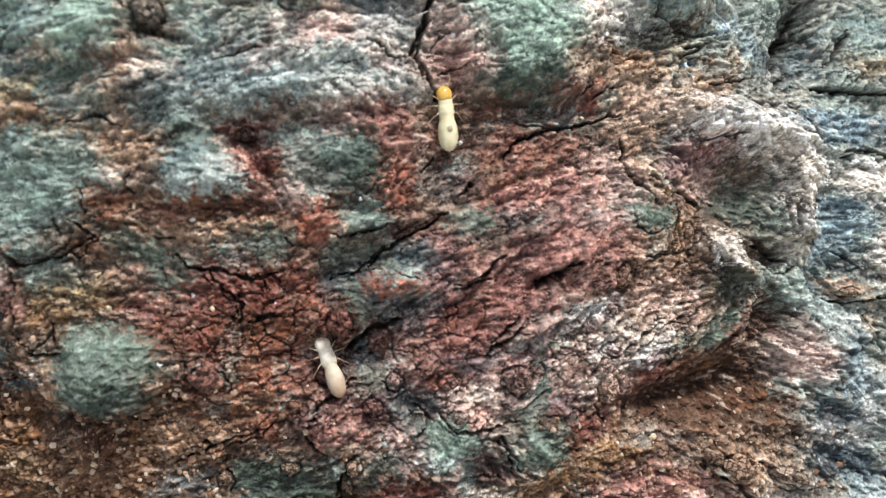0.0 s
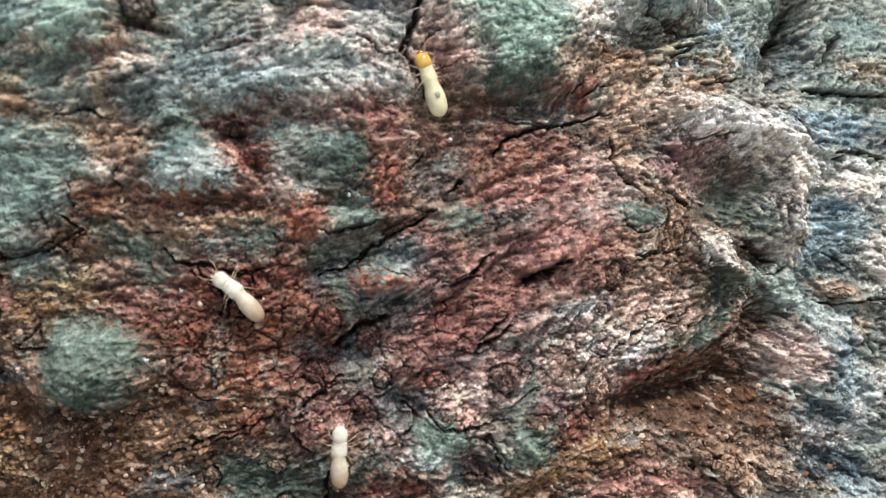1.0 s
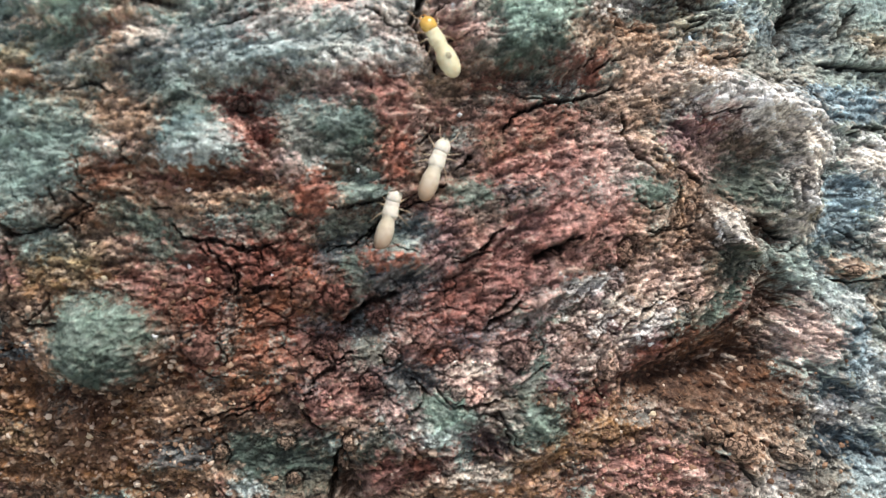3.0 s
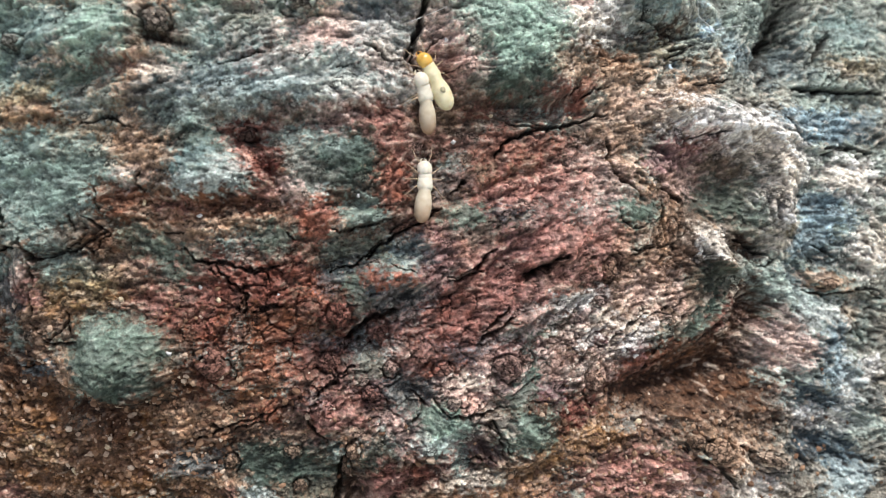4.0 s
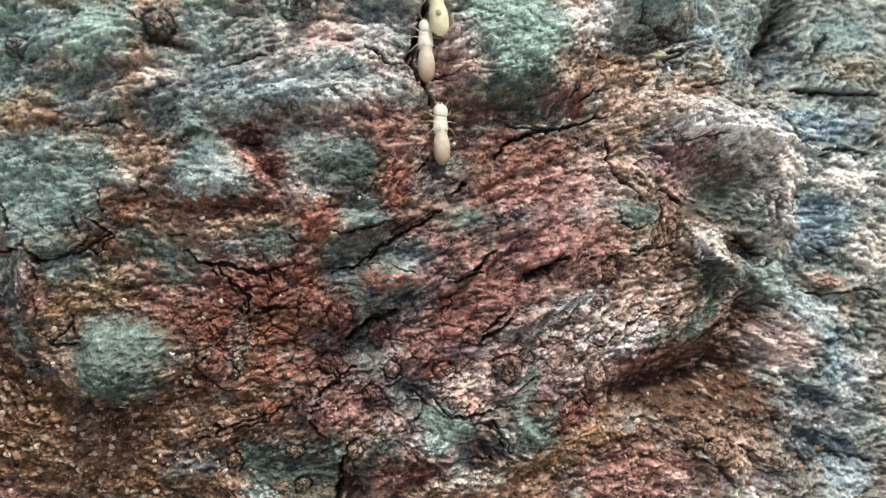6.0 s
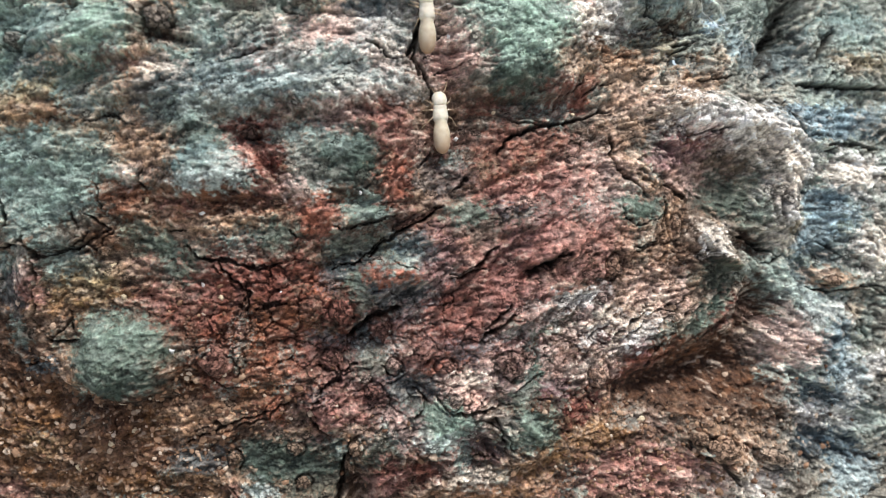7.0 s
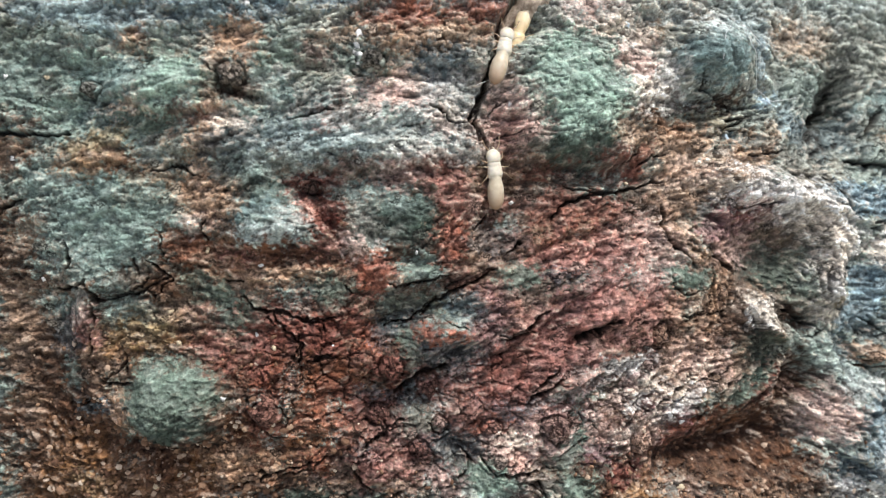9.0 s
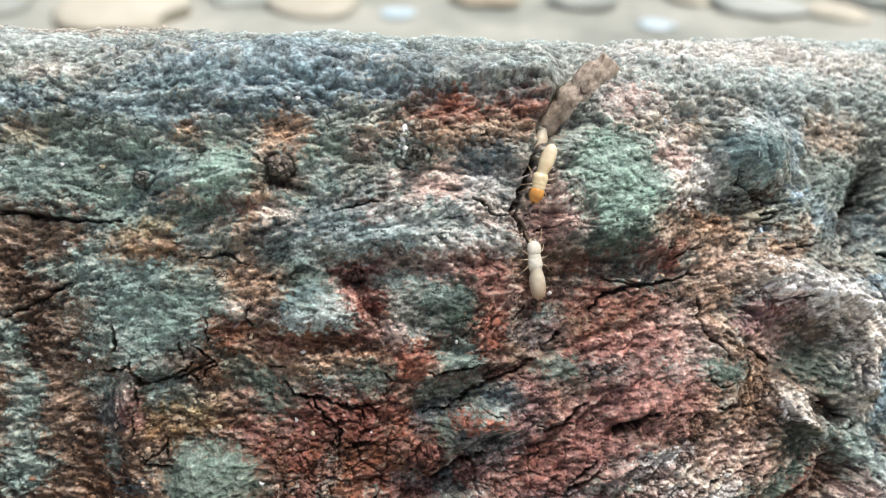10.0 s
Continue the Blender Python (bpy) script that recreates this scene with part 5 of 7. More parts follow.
patch(OCHRE, -35.0, 10.0, 2.3, 1.1, 0, 0.5)
patch(BROWN, -31.1, 10.7, 2.3, 0.9, 10, 0.5)
patch(ROSE, -24.5, 6.3, 1.8, 0.7, 0, 0.4)
patch(MINT, 6.6, 18.5, 4.3, 3.3, 10, 0.7)
patch(BRIGHT, 13.2, 19.4, 3.0, 1.6, 0, 0.7)
patch(TAN, 15.1, 14.6, 4.1, 2.1, -20, 0.6)
patch(PINK, 2.0, 15.9, 1.6, 2.1, 0, 0.5)
patch(PINK, 14.3, 5.3, 2.7, 1.8, 30, 0.5)
patch(TAN, 17.8, -0.3, 2.7, 2.0, 0, 0.4)
patch(ROSE, 10.7, 4.7, 3.2, 1.4, 30, 0.5)
patch(RED, 11.2, 12.4, 2.7, 1.0, 10, 0.5)
patch(TAN, -1.1, 10.8, 1.8, 1.2, 0, 0.4)
patch(ROSE, -2.1, 9.1, 2.7, 1.4, 0, 0.4)
patch(MINT, 6.8, -16.1, 2.1, 1.5, 30, 0.5)
patch(GREY, -10.6, 6.4, 2.7, 1.8, 20, 0.4)
patch(OCHRE, -24.2, -15.9, 4.1, 1.1, 15, 0.6)
patch(TAN, -30.7, -19.0, 4.1, 1.4, 10, 0.4)
patch(RUST, -15.3, -8.0, 4.1, 2.3, 20, 0.4)
patch(RUST, -16.9, -11.5, 3.6, 1.4, 20, 0.4)
patch(BROWN, -22.2, -9.0, 2.3, 2.7, 0, 0.5)
patch(RUST, -3.2, -8.6, 2.3, 1.4, 0, 0.4)
patch(MINT, -27.4, 17.1, 2.7, 1.6, 0, 0.75)
patch(ASH, -27.0, 15.5, 2.2, 0.8, -8, 0.6)
patch(BONE, -31.6, 15.2, 2.3, 0.4, 25, 0.8)
patch(SLATE, -33.2, 15.4, 1.6, 0.4, 15, 0.6)
patch(SAGE, -29.9, 14.1, 2.7, 1.0, 5, 0.75)
patch(KHAKI, -33.3, 12.5, 2.3, 1.2, 20, 0.7)
patch(TEAL, -34.7, 13.8, 1.2, 0.7, 0, 0.5)
patch(TAN, -27.7, 12.8, 1.3, 0.5, 0, 0.6)
patch(TEAL, -29.0, 11.3, 1.6, 0.6, -10, 0.65)
patch(BROWN, -31.1, 10.6, 0.5, 1.0, -15, 0.6)
patch(CHARCOAL, -22.9, 17.6, 1.8, 0.8, 0, 0.6)
patch(TEAL, -22.9, 18.5, 0.9, 0.4, 0, 0.6)
patch(BONE, -24.3, 18.0, 0.4, 1.0, -8, 0.7)
patch(TAN, -24.8, 15.1, 1.3, 1.3, 0, 0.85)
patch(PALE, -22.5, 14.3, 1.9, 1.0, -10, 0.75)
patch(TAN, -25.7, 12.8, 1.3, 0.4, 12, 0.85)
patch(BROWN, -25.3, 11.8, 1.4, 0.4, 10, 0.5)
patch(CHARCOAL, -23.0, 12.0, 1.9, 1.0, 0, 0.6)
patch(TEAL, -18.7, 17.2, 1.9, 0.8, 15, 0.75)
patch(SLATE, -19.1, 13.6, 2.5, 1.1, 15, 0.6)
patch(BROWN, -13.8, 15.8, 1.9, 0.3, 14, 0.7)
patch(ROSE, -14.5, 14.5, 2.2, 0.4, 10, 0.65)
patch(ASH, -12.0, 13.6, 2.3, 0.7, 8, 0.8)
patch(TEAL, -14.6, 12.7, 3.2, 0.4, 4, 0.7)
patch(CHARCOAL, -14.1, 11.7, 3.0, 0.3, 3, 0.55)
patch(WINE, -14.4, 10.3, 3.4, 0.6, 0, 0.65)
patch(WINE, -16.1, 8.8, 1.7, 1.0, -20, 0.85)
# the small pit's shade, painted again
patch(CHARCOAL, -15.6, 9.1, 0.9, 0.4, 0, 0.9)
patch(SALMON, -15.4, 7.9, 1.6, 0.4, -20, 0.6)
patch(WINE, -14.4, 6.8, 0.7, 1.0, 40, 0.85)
patch(SALMON, -16.5, 7.3, 0.4, 1.0, 40, 0.5)
patch(PINK, -12.3, 5.2, 1.7, 0.7, -28, 0.75)
patch(ASH, -20.4, 5.2, 2.6, 0.7, 8, 0.75)
patch(TEAL, -20.8, 7.0, 2.2, 1.0, 20, 0.7)
patch(CHARCOAL, -20.4, 9.3, 2.1, 0.4, 25, 0.6)
patch(MOSS, -8.3, 6.7, 3.3, 1.8, 0, 0.7)
patch(CHARCOAL, -6.9, 4.6, 1.4, 0.7, 0, 0.5)
patch(SAGE, -6.7, 3.0, 1.9, 0.7, 10, 0.7)
patch(BRICK, -10.3, 2.3, 1.5, 1.4, 0, 0.9)
patch(BRICK, -3.9, 5.5, 1.2, 2.0, 0, 0.85)
patch(TAN, -24.5, 7.5, 1.9, 1.3, 0, 0.8)
patch(BROWN, -25.3, 8.8, 2.1, 0.3, 5, 0.5)
patch(BROWN, -26.8, 3.8, 2.1, 1.5, 10, 0.75)
patch(PINK, -26.3, 5.2, 0.9, 0.6, 0, 0.5)
patch(SAGE, -25.2, 1.0, 2.4, 1.1, -12, 0.75)
patch(SAGE, -22.5, -1.4, 2.3, 1.2, -25, 0.65)
patch(TAN, -17.8, 1.8, 3.5, 0.9, 5, 0.75)
patch(SAGE, -14.0, 0.7, 1.6, 1.4, 0, 0.6)
patch(BROWN, -18.9, 3.7, 4.4, 0.6, -3, 0.75)
patch(ROSE, -21.7, 3.2, 1.3, 0.6, -10, 0.6)
patch(OCHRE, -31.8, -4.6, 2.5, 1.3, 10, 0.65)
patch(KHAKI, -28.6, -2.4, 2.9, 1.3, 0, 0.55)
patch(BROWN, -28.3, 0.4, 2.2, 1.0, 10, 0.7)
patch(ROSE, -35.0, -3.1, 0.8, 2.2, 0, 0.5)
patch(BONE, -35.5, -1.0, 0.9, 0.9, 0, 0.6)
patch(RED, -17.0, -3.1, 4.5, 1.8, -8, 0.6)
patch(BROWN, -16.7, -5.6, 2.2, 1.1, 0, 0.55)
# mound again: light painted on its upper side, shade on its lower
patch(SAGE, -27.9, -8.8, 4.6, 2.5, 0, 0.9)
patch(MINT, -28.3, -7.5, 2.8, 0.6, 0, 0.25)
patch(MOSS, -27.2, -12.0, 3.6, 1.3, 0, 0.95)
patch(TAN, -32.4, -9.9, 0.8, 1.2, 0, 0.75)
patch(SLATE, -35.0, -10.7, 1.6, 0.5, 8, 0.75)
# the mound's shadow painted once more along its foot
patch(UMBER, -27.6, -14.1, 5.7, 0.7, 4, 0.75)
patch(BROWN, -22.6, -11.0, 1.9, 1.8, 0, 0.7)
patch(RUST, -14.9, -9.5, 2.0, 1.4, 20, 0.55)
patch(TAN, -21.6, -14.6, 3.1, 1.1, 10, 0.75)
patch(TAN, -22.5, -16.8, 1.5, 0.8, 20, 0.5)
patch(SLATE, -22.1, -19.2, 3.1, 1.1, 12, 0.6)
patch(MOSS, -16.3, -19.8, 2.8, 1.8, 0, 0.8)
patch(ASH, -16.6, -22.2, 1.1, 1.0, 0, 0.7)
patch(TAN, -18.6, -19.2, 0.7, 1.0, 0, 0.85)
patch(TAN, -19.7, -21.1, 2.3, 0.5, 5, 0.7)
patch(ROSE, -18.9, -22.3, 0.6, 1.1, 15, 0.6)
patch(KHAKI, -35.8, -18.4, 2.5, 1.4, 0, 0.5)
patch(ROSE, -40.1, -22.8, 2.5, 1.1, 0, 0.5)
patch(BONE, 3.2, 17.3, 2.0, 0.5, 8, 0.65)
patch(MINT, 7.1, 18.3, 4.2, 1.9, 18, 0.85)
patch(ASH, 9.9, 19.8, 2.0, 0.6, 20, 0.5)
# shadow under the upper lump painted dark green
patch(PINE, 7.4, 12.4, 3.1, 0.4, 0, 0.5)
patch(CHARCOAL, 2.7, 10.2, 1.6, 0.8, 0, 0.6)
patch(WINE, 4.2, 11.9, 2.5, 0.6, 0, 0.55)
patch(ROSE, 0.3, 15.5, 1.7, 1.3, 0, 0.5)
patch(BONE, 12.7, 19.9, 2.2, 1.1, 0, 0.75)
patch(MOSS, 16.9, 18.5, 3.8, 0.8, 8, 0.6)
patch(BROWN, 14.8, 16.4, 2.5, 0.9, 10, 0.75)
patch(TAN, 16.7, 15.2, 2.6, 0.7, 20, 0.75)
patch(BONE, 19.4, 14.7, 2.3, 0.5, 12, 0.7)
patch(WINE, 12.2, 14.0, 1.8, 0.9, 10, 0.65)
# under-edge of the right-hand lump, painted shade
patch(UMBER, 20.8, 19.7, 2.5, 0.5, 0, 0.45)
patch(BLUE, 24.9, 20.1, 1.2, 0.5, 20, 0.9)
patch(KHAKI, 19.7, 17.9, 1.7, 0.6, 0, 0.6)
patch(TEAL, 22.8, 16.2, 1.6, 0.6, 0, 0.6)
patch(TAN, 26.1, 16.6, 1.0, 1.5, 0, 0.5)
patch(SLATE, 29.3, 17.8, 1.4, 2.2, -25, 0.65)
patch(KHAKI, 41.7, 18.0, 3.6, 1.2, 0, 0.6)
patch(TEAL, 40.4, 21.8, 3.6, 1.4, 0, 0.5)
patch(BONE, 20.5, 12.2, 3.5, 0.7, 8, 0.75)
patch(BRIGHT, 26.5, 11.7, 4.7, 1.0, -12, 0.75)
patch(PINK, 23.3, 10.7, 2.3, 0.6, 0, 0.6)
patch(WINE, 23.1, 9.3, 3.0, 0.5, 8, 0.65)
patch(BROWN, 26.8, 7.3, 2.6, 1.4, 0, 0.55)
patch(MAUVE, 20.5, 7.3, 2.5, 1.1, 0, 0.6)
patch(MOSS, 26.2, 3.9, 3.0, 1.6, 0, 0.6)
patch(BONE, 31.5, 7.5, 1.6, 3.5, 12, 0.7)
patch(PINK, 22.8, 5.2, 1.2, 0.6, 0, 0.5)
patch(TAN, 20.8, 1.5, 1.1, 1.6, 0, 0.9)
patch(TAN, 18.5, 5.8, 1.3, 0.7, -45, 0.85)
patch(SAGE, 17.6, 3.0, 2.3, 1.1, 0, 0.9)
patch(BONE, 24.9, 0.3, 2.4, 0.7, -40, 0.7)
# hollow and pit by the ridge, their shade painted in umber
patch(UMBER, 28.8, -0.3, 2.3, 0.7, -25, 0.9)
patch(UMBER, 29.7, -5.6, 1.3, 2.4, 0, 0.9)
patch(PINE, 25.3, -2.8, 1.0, 1.9, -20, 0.6)
patch(PINE, 24.9, -5.3, 2.8, 0.6, 42, 0.75)
patch(WINE, 26.2, -6.7, 1.8, 0.6, 45, 0.6)
patch(BONE, 32.2, -0.0, 1.4, 1.7, 0, 0.6)
patch(KHAKI, 33.3, 1.7, 0.9, 1.1, 0, 0.85)
patch(BLUE, 35.6, 11.5, 4.6, 1.2, -5, 0.8)
patch(NAVY, 41.0, 11.2, 3.2, 0.9, 0, 0.65)
patch(BLUE, 36.7, 3.1, 3.6, 1.8, 0, 0.75)
patch(NAVY, 38.4, 4.3, 2.4, 0.4, 0, 0.6)
patch(BONE, 39.8, 6.3, 4.5, 1.1, 0, 0.65)
patch(BONE, 42.3, -0.3, 2.3, 2.7, 0, 0.8)
patch(SLATE, 35.6, -0.4, 2.4, 1.1, -15, 0.6)
patch(TAN, 37.0, -3.4, 2.5, 1.0, -8, 0.8)
patch(NAVY, 33.6, -2.5, 1.0, 1.3, 0, 0.55)
patch(UMBER, 41.4, -4.9, 2.3, 0.5, 5, 0.6)
patch(ASH, 36.1, -6.3, 3.0, 1.4, -15, 0.75)
patch(NAVY, 38.1, -9.1, 1.3, 1.4, -20, 0.6)
patch(TAN, 40.1, -6.7, 1.2, 1.5, -20, 0.5)
patch(PINK, 32.4, -9.4, 3.3, 1.8, -20, 0.65)
patch(BLUE, 38.5, -12.7, 2.6, 1.6, 0, 0.6)
patch(BRIGHT, 42.5, -12.0, 1.1, 1.5, 0, 0.7)
patch(NAVY, 36.1, -14.4, 2.5, 0.6, -20, 0.75)
patch(BRIGHT, 35.4, -16.1, 2.8, 1.1, -10, 0.75)
patch(NAVY, 37.2, -19.4, 3.6, 1.1, -12, 0.8)
patch(UMBER, 34.0, -22.9, 1.8, 0.9, -10, 0.7)
patch(ASH, 39.5, -23.0, 2.2, 1.4, 0, 0.6)
# the ledge's shadow painted into the hollow beneath it
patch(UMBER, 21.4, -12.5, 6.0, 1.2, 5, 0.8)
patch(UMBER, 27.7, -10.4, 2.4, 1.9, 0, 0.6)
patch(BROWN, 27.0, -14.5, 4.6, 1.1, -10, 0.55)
patch(OCHRE, 15.0, -17.3, 3.1, 1.2, 20, 0.7)
patch(TAN, 25.9, -18.9, 2.4, 1.3, -30, 0.85)
patch(BONE, 31.2, -20.3, 2.8, 0.7, -12, 0.85)
patch(SALMON, 21.5, -21.7, 4.4, 1.4, -10, 0.45)
patch(BONE, 27.3, -21.8, 1.6, 1.4, -30, 0.5)
patch(SALMON, 10.7, 7.2, 2.6, 0.6, 25, 0.6)
patch(ROSE, 4.7, 4.6, 3.5, 1.0, 25, 0.6)
patch(SAGE, 2.0, 2.9, 1.9, 1.1, 0, 0.8)
patch(MOSS, 6.7, 1.9, 3.5, 0.4, 12, 0.65)
patch(SALMON, 10.7, 1.0, 2.7, 0.9, 35, 0.5)
patch(UMBER, 8.5, -2.0, 1.9, 0.4, 30, 0.8)
patch(BRICK, -4.1, -2.5, 2.4, 0.7, -5, 0.9)
patch(SLATE, -2.9, -0.2, 1.9, 0.9, 10, 0.75)
patch(CHARCOAL, -7.4, -1.2, 2.5, 0.7, 15, 0.45)
patch(SAGE, -7.5, -3.3, 1.4, 0.8, 10, 0.75)
patch(CHARCOAL, -3.1, -4.6, 2.4, 0.5, 20, 0.6)
patch(RED, -0.2, -5.8, 2.2, 1.0, 30, 0.6)
patch(RED, -8.9, -5.6, 1.2, 1.3, 0, 0.85)
patch(SAGE, 9.0, -7.4, 2.7, 0.4, 30, 0.7)
patch(SAGE, 6.0, -7.3, 1.3, 0.5, 25, 0.6)
patch(BRIGHT, 11.6, -4.8, 2.6, 0.5, 28, 0.65)
patch(BONE, 17.1, -7.0, 3.3, 0.6, 42, 0.75)
patch(MAUVE, 12.9, -5.8, 2.1, 0.5, 30, 0.5)
patch(CHARCOAL, -2.7, -12.6, 2.0, 1.0, 0, 0.7)
patch(BONE, 2.2, -11.7, 2.2, 0.8, 8, 0.75)
patch(BRICK, -0.5, -10.5, 2.2, 0.6, 12, 0.75)
patch(SALMON, 2.7, -13.3, 2.5, 0.8, 0, 0.5)
patch(SAGE, -0.8, -15.0, 2.0, 1.1, -30, 0.8)
patch(SAGE, 7.4, -16.2, 2.8, 1.5, -30, 0.85)
patch(BONE, 5.2, -15.7, 0.4, 1.9, 40, 0.65)
patch(ASH, -0.8, -17.2, 1.5, 0.6, 0, 0.7)
patch(CHARCOAL, 3.6, -17.6, 1.9, 0.9, 0, 0.65)
patch(WINE, -2.3, -20.1, 4.0, 1.3, 10, 0.7)
patch(WINE, 12.1, -14.1, 2.2, 0.8, 15, 0.7)
patch(OCHRE, 8.8, -19.6, 4.6, 1.0, 15, 0.65)
patch(BONE, 2.3, -20.7, 2.1, 0.5, 0, 0.75)
patch(OCHRE, 5.8, -22.1, 4.1, 0.5, 5, 0.65)
patch(MAUVE, 10.1, -13.0, 2.0, 0.6, 20, 0.6)
patch(SAGE, 6.4, -13.4, 2.4, 0.8, 20, 0.65)
patch(TAN, -7.8, -18.2, 0.6, 1.5, -5, 0.9)
patch(MOSS, -11.7, -19.3, 2.9, 1.4, 0, 0.75)
patch(MOSS, -6.5, -19.1, 0.9, 1.0, 0, 0.75)
patch(UMBER, -7.8, -21.9, 1.0, 1.2, 0, 0.85)
patch(ROSE, -4.8, -20.3, 1.4, 1.9, -10, 0.6)
patch(PINK, -4.0, -15.8, 1.2, 0.7, 0, 0.5)
patch(ROSE, -8.9, -14.7, 2.1, 1.0, 0, 0.6)
patch(BONE, -44.8, 29.0, 4.9, 1.7, -5, 0.75)
patch(KHAKI, -39.1, 29.4, 3.1, 2.0, -5, 0.65)
patch(TEAL, -34.6, 24.3, 7.2, 0.9, 5, 0.6)
patch(NAVY, -9.9, 25.5, 3.9, 0.3, 12, 0.5)
patch(TEAL, -44.3, 23.5, 1.9, 0.5, 0, 0.8)
patch(KHAKI, -44.7, 19.2, 2.3, 1.0, 0, 0.5)
patch(TAN, -22.9, 20.9, 1.1, 1.8, 0, 0.75)
patch(UMBER, -22.9, 17.4, 1.6, 0.8, 0, 0.8)
patch(BROWN, -30.1, 18.2, 0.9, 1.9, 0, 0.65)
patch(MINT, -27.2, 15.7, 2.0, 0.9, 0, 0.7)
patch(TAN, -31.0, 15.1, 1.5, 0.5, 0, 0.6)
patch(BRICK, -6.4, 24.5, 5.4, 0.9, 8, 0.65)
patch(TAN, -9.2, 21.5, 1.9, 1.1, 0, 0.6)
patch(SLATE, -5.7, 20.6, 2.2, 1.0, 0, 0.65)
patch(SAGE, -18.3, 20.2, 1.7, 1.5, 0, 0.65)
patch(SAGE, -15.8, 18.5, 1.9, 0.9, 0, 0.6)
patch(WINE, -25.9, 14.9, 1.9, 0.8, 10, 0.65)
# foot of the upper lump, painted as if shaded
patch(PINE, 6.9, 14.8, 2.6, 0.5, -5, 0.5)
patch(MINT, 5.2, 21.0, 3.3, 2.3, -15, 0.6)
patch(TEAL, 18.7, 22.8, 3.3, 2.2, 0, 0.7)
# right-hand lump: light painted on its top, shade at its foot
patch(ASH, 20.7, 25.6, 2.3, 0.8, 0, 0.6)
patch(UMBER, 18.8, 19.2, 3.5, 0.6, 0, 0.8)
patch(BONE, 10.0, 25.4, 3.0, 1.4, 0, 0.65)
patch(TAN, 15.3, 27.8, 5.8, 1.0, 0, 0.6)
patch(ASH, 21.0, 32.5, 12.1, 1.1, 5, 0.6)
patch(BROWN, 12.7, 17.5, 3.3, 0.9, 0, 0.7)
patch(NAVY, 22.1, 27.6, 1.7, 0.7, 0, 0.6)
patch(BLUE, 25.2, 20.3, 1.6, 0.5, 0, 0.8)
patch(CHARCOAL, 33.7, 23.9, 1.1, 3.5, -20, 0.65)
patch(BROWN, -31.3, -19.6, 9.1, 3.2, 8, 0.45)
patch(BROWN, -36.5, -13.3, 3.2, 2.1, 0, 0.4)
patch(UMBER, -18.0, -13.6, 4.5, 0.8, 15, 0.35)
patch(UMBER, 26.5, -15.6, 7.4, 1.6, -8, 0.4)
patch(BROWN, -0.1, 5.8, 2.0, 1.0, 0, 0.4)
# darker bands along the crevices on the right
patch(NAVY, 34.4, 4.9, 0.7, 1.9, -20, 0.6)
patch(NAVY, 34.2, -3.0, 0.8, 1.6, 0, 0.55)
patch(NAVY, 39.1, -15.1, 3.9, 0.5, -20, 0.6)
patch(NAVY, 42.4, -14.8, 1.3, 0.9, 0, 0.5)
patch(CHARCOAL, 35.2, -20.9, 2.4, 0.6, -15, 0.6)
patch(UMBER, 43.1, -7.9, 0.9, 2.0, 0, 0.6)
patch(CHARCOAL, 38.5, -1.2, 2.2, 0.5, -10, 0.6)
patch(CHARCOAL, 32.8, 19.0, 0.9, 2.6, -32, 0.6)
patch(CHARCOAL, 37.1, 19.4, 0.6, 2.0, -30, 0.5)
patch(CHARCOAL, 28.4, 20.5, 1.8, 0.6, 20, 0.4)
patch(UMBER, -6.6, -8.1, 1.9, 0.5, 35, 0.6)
patch(SLATE, -10.0, -8.6, 1.5, 0.7, 0, 0.5)
patch(WINE, -12.9, -8.0, 1.5, 1.0, 0, 0.5)
patch(RED, -11.8, -2.2, 1.9, 1.3, 0, 0.6)
patch(RED, -11.0, -10.5, 1.8, 1.4, 0, 0.6)
patch(BRICK, -19.1, -10.5, 1.8, 1.8, 0, 0.6)
patch(RUST, -14.1, -13.6, 3.5, 1.0, 25, 0.5)
patch(RED, -8.1, -13.1, 2.0, 0.9, 0, 0.5)
patch(ROSE, 3.7, -5.2, 3.5, 1.1, 35, 0.5)
patch(ROSE, 8.7, 1.2, 3.0, 1.5, 35, 0.45)
patch(BRICK, 7.2, -6.0, 2.0, 0.6, 25, 0.5)
# pale streaks along the crest, light painted into its colour
patch(BRIGHT, -23.1, 27.4, 15.9, 0.6, 2, 0.45)
patch(BRIGHT, 11.1, 31.0, 11.1, 1.0, -5, 0.45)
patch(BRIGHT, 25.7, 34.5, 12.6, 1.3, 5, 0.5)
patch(BONE, 12.1, 29.2, 6.7, 1.0, 0, 0.5)
patch(MINT, -19.5, 16.8, 2.4, 0.9, 10, 0.4)
patch(ASH, -12.7, 15.4, 5.8, 0.7, 8, 0.4)
patch(MINT, 6.9, 18.6, 4.0, 1.7, 18, 0.6)
patch(ASH, -10.4, 14.5, 3.7, 0.7, 10, 0.5)
patch(PINK, -5.3, 14.9, 2.3, 0.7, -30, 0.5)
patch(MINT, -28.6, 17.9, 5.3, 0.9, 0, 0.4)
patch(BRIGHT, 27.1, 11.1, 4.8, 0.8, -15, 0.5)
patch(BONE, 33.2, 5.1, 1.0, 3.3, 5, 0.5)
patch(BONE, 29.5, 9.3, 2.4, 1.6, -40, 0.5)
patch(ASH, -30.2, 26.3, 12.5, 1.0, 4, 0.5)
patch(ASH, -7.6, 27.9, 6.0, 0.9, 4, 0.5)
patch(TEAL, -22.8, 25.2, 9.5, 0.6, 4, 0.4)
patch(MINT, 7.1, 17.3, 3.7, 2.2, 15, 0.5)
patch(TEAL, 19.1, 23.5, 2.7, 1.8, 0, 0.7)
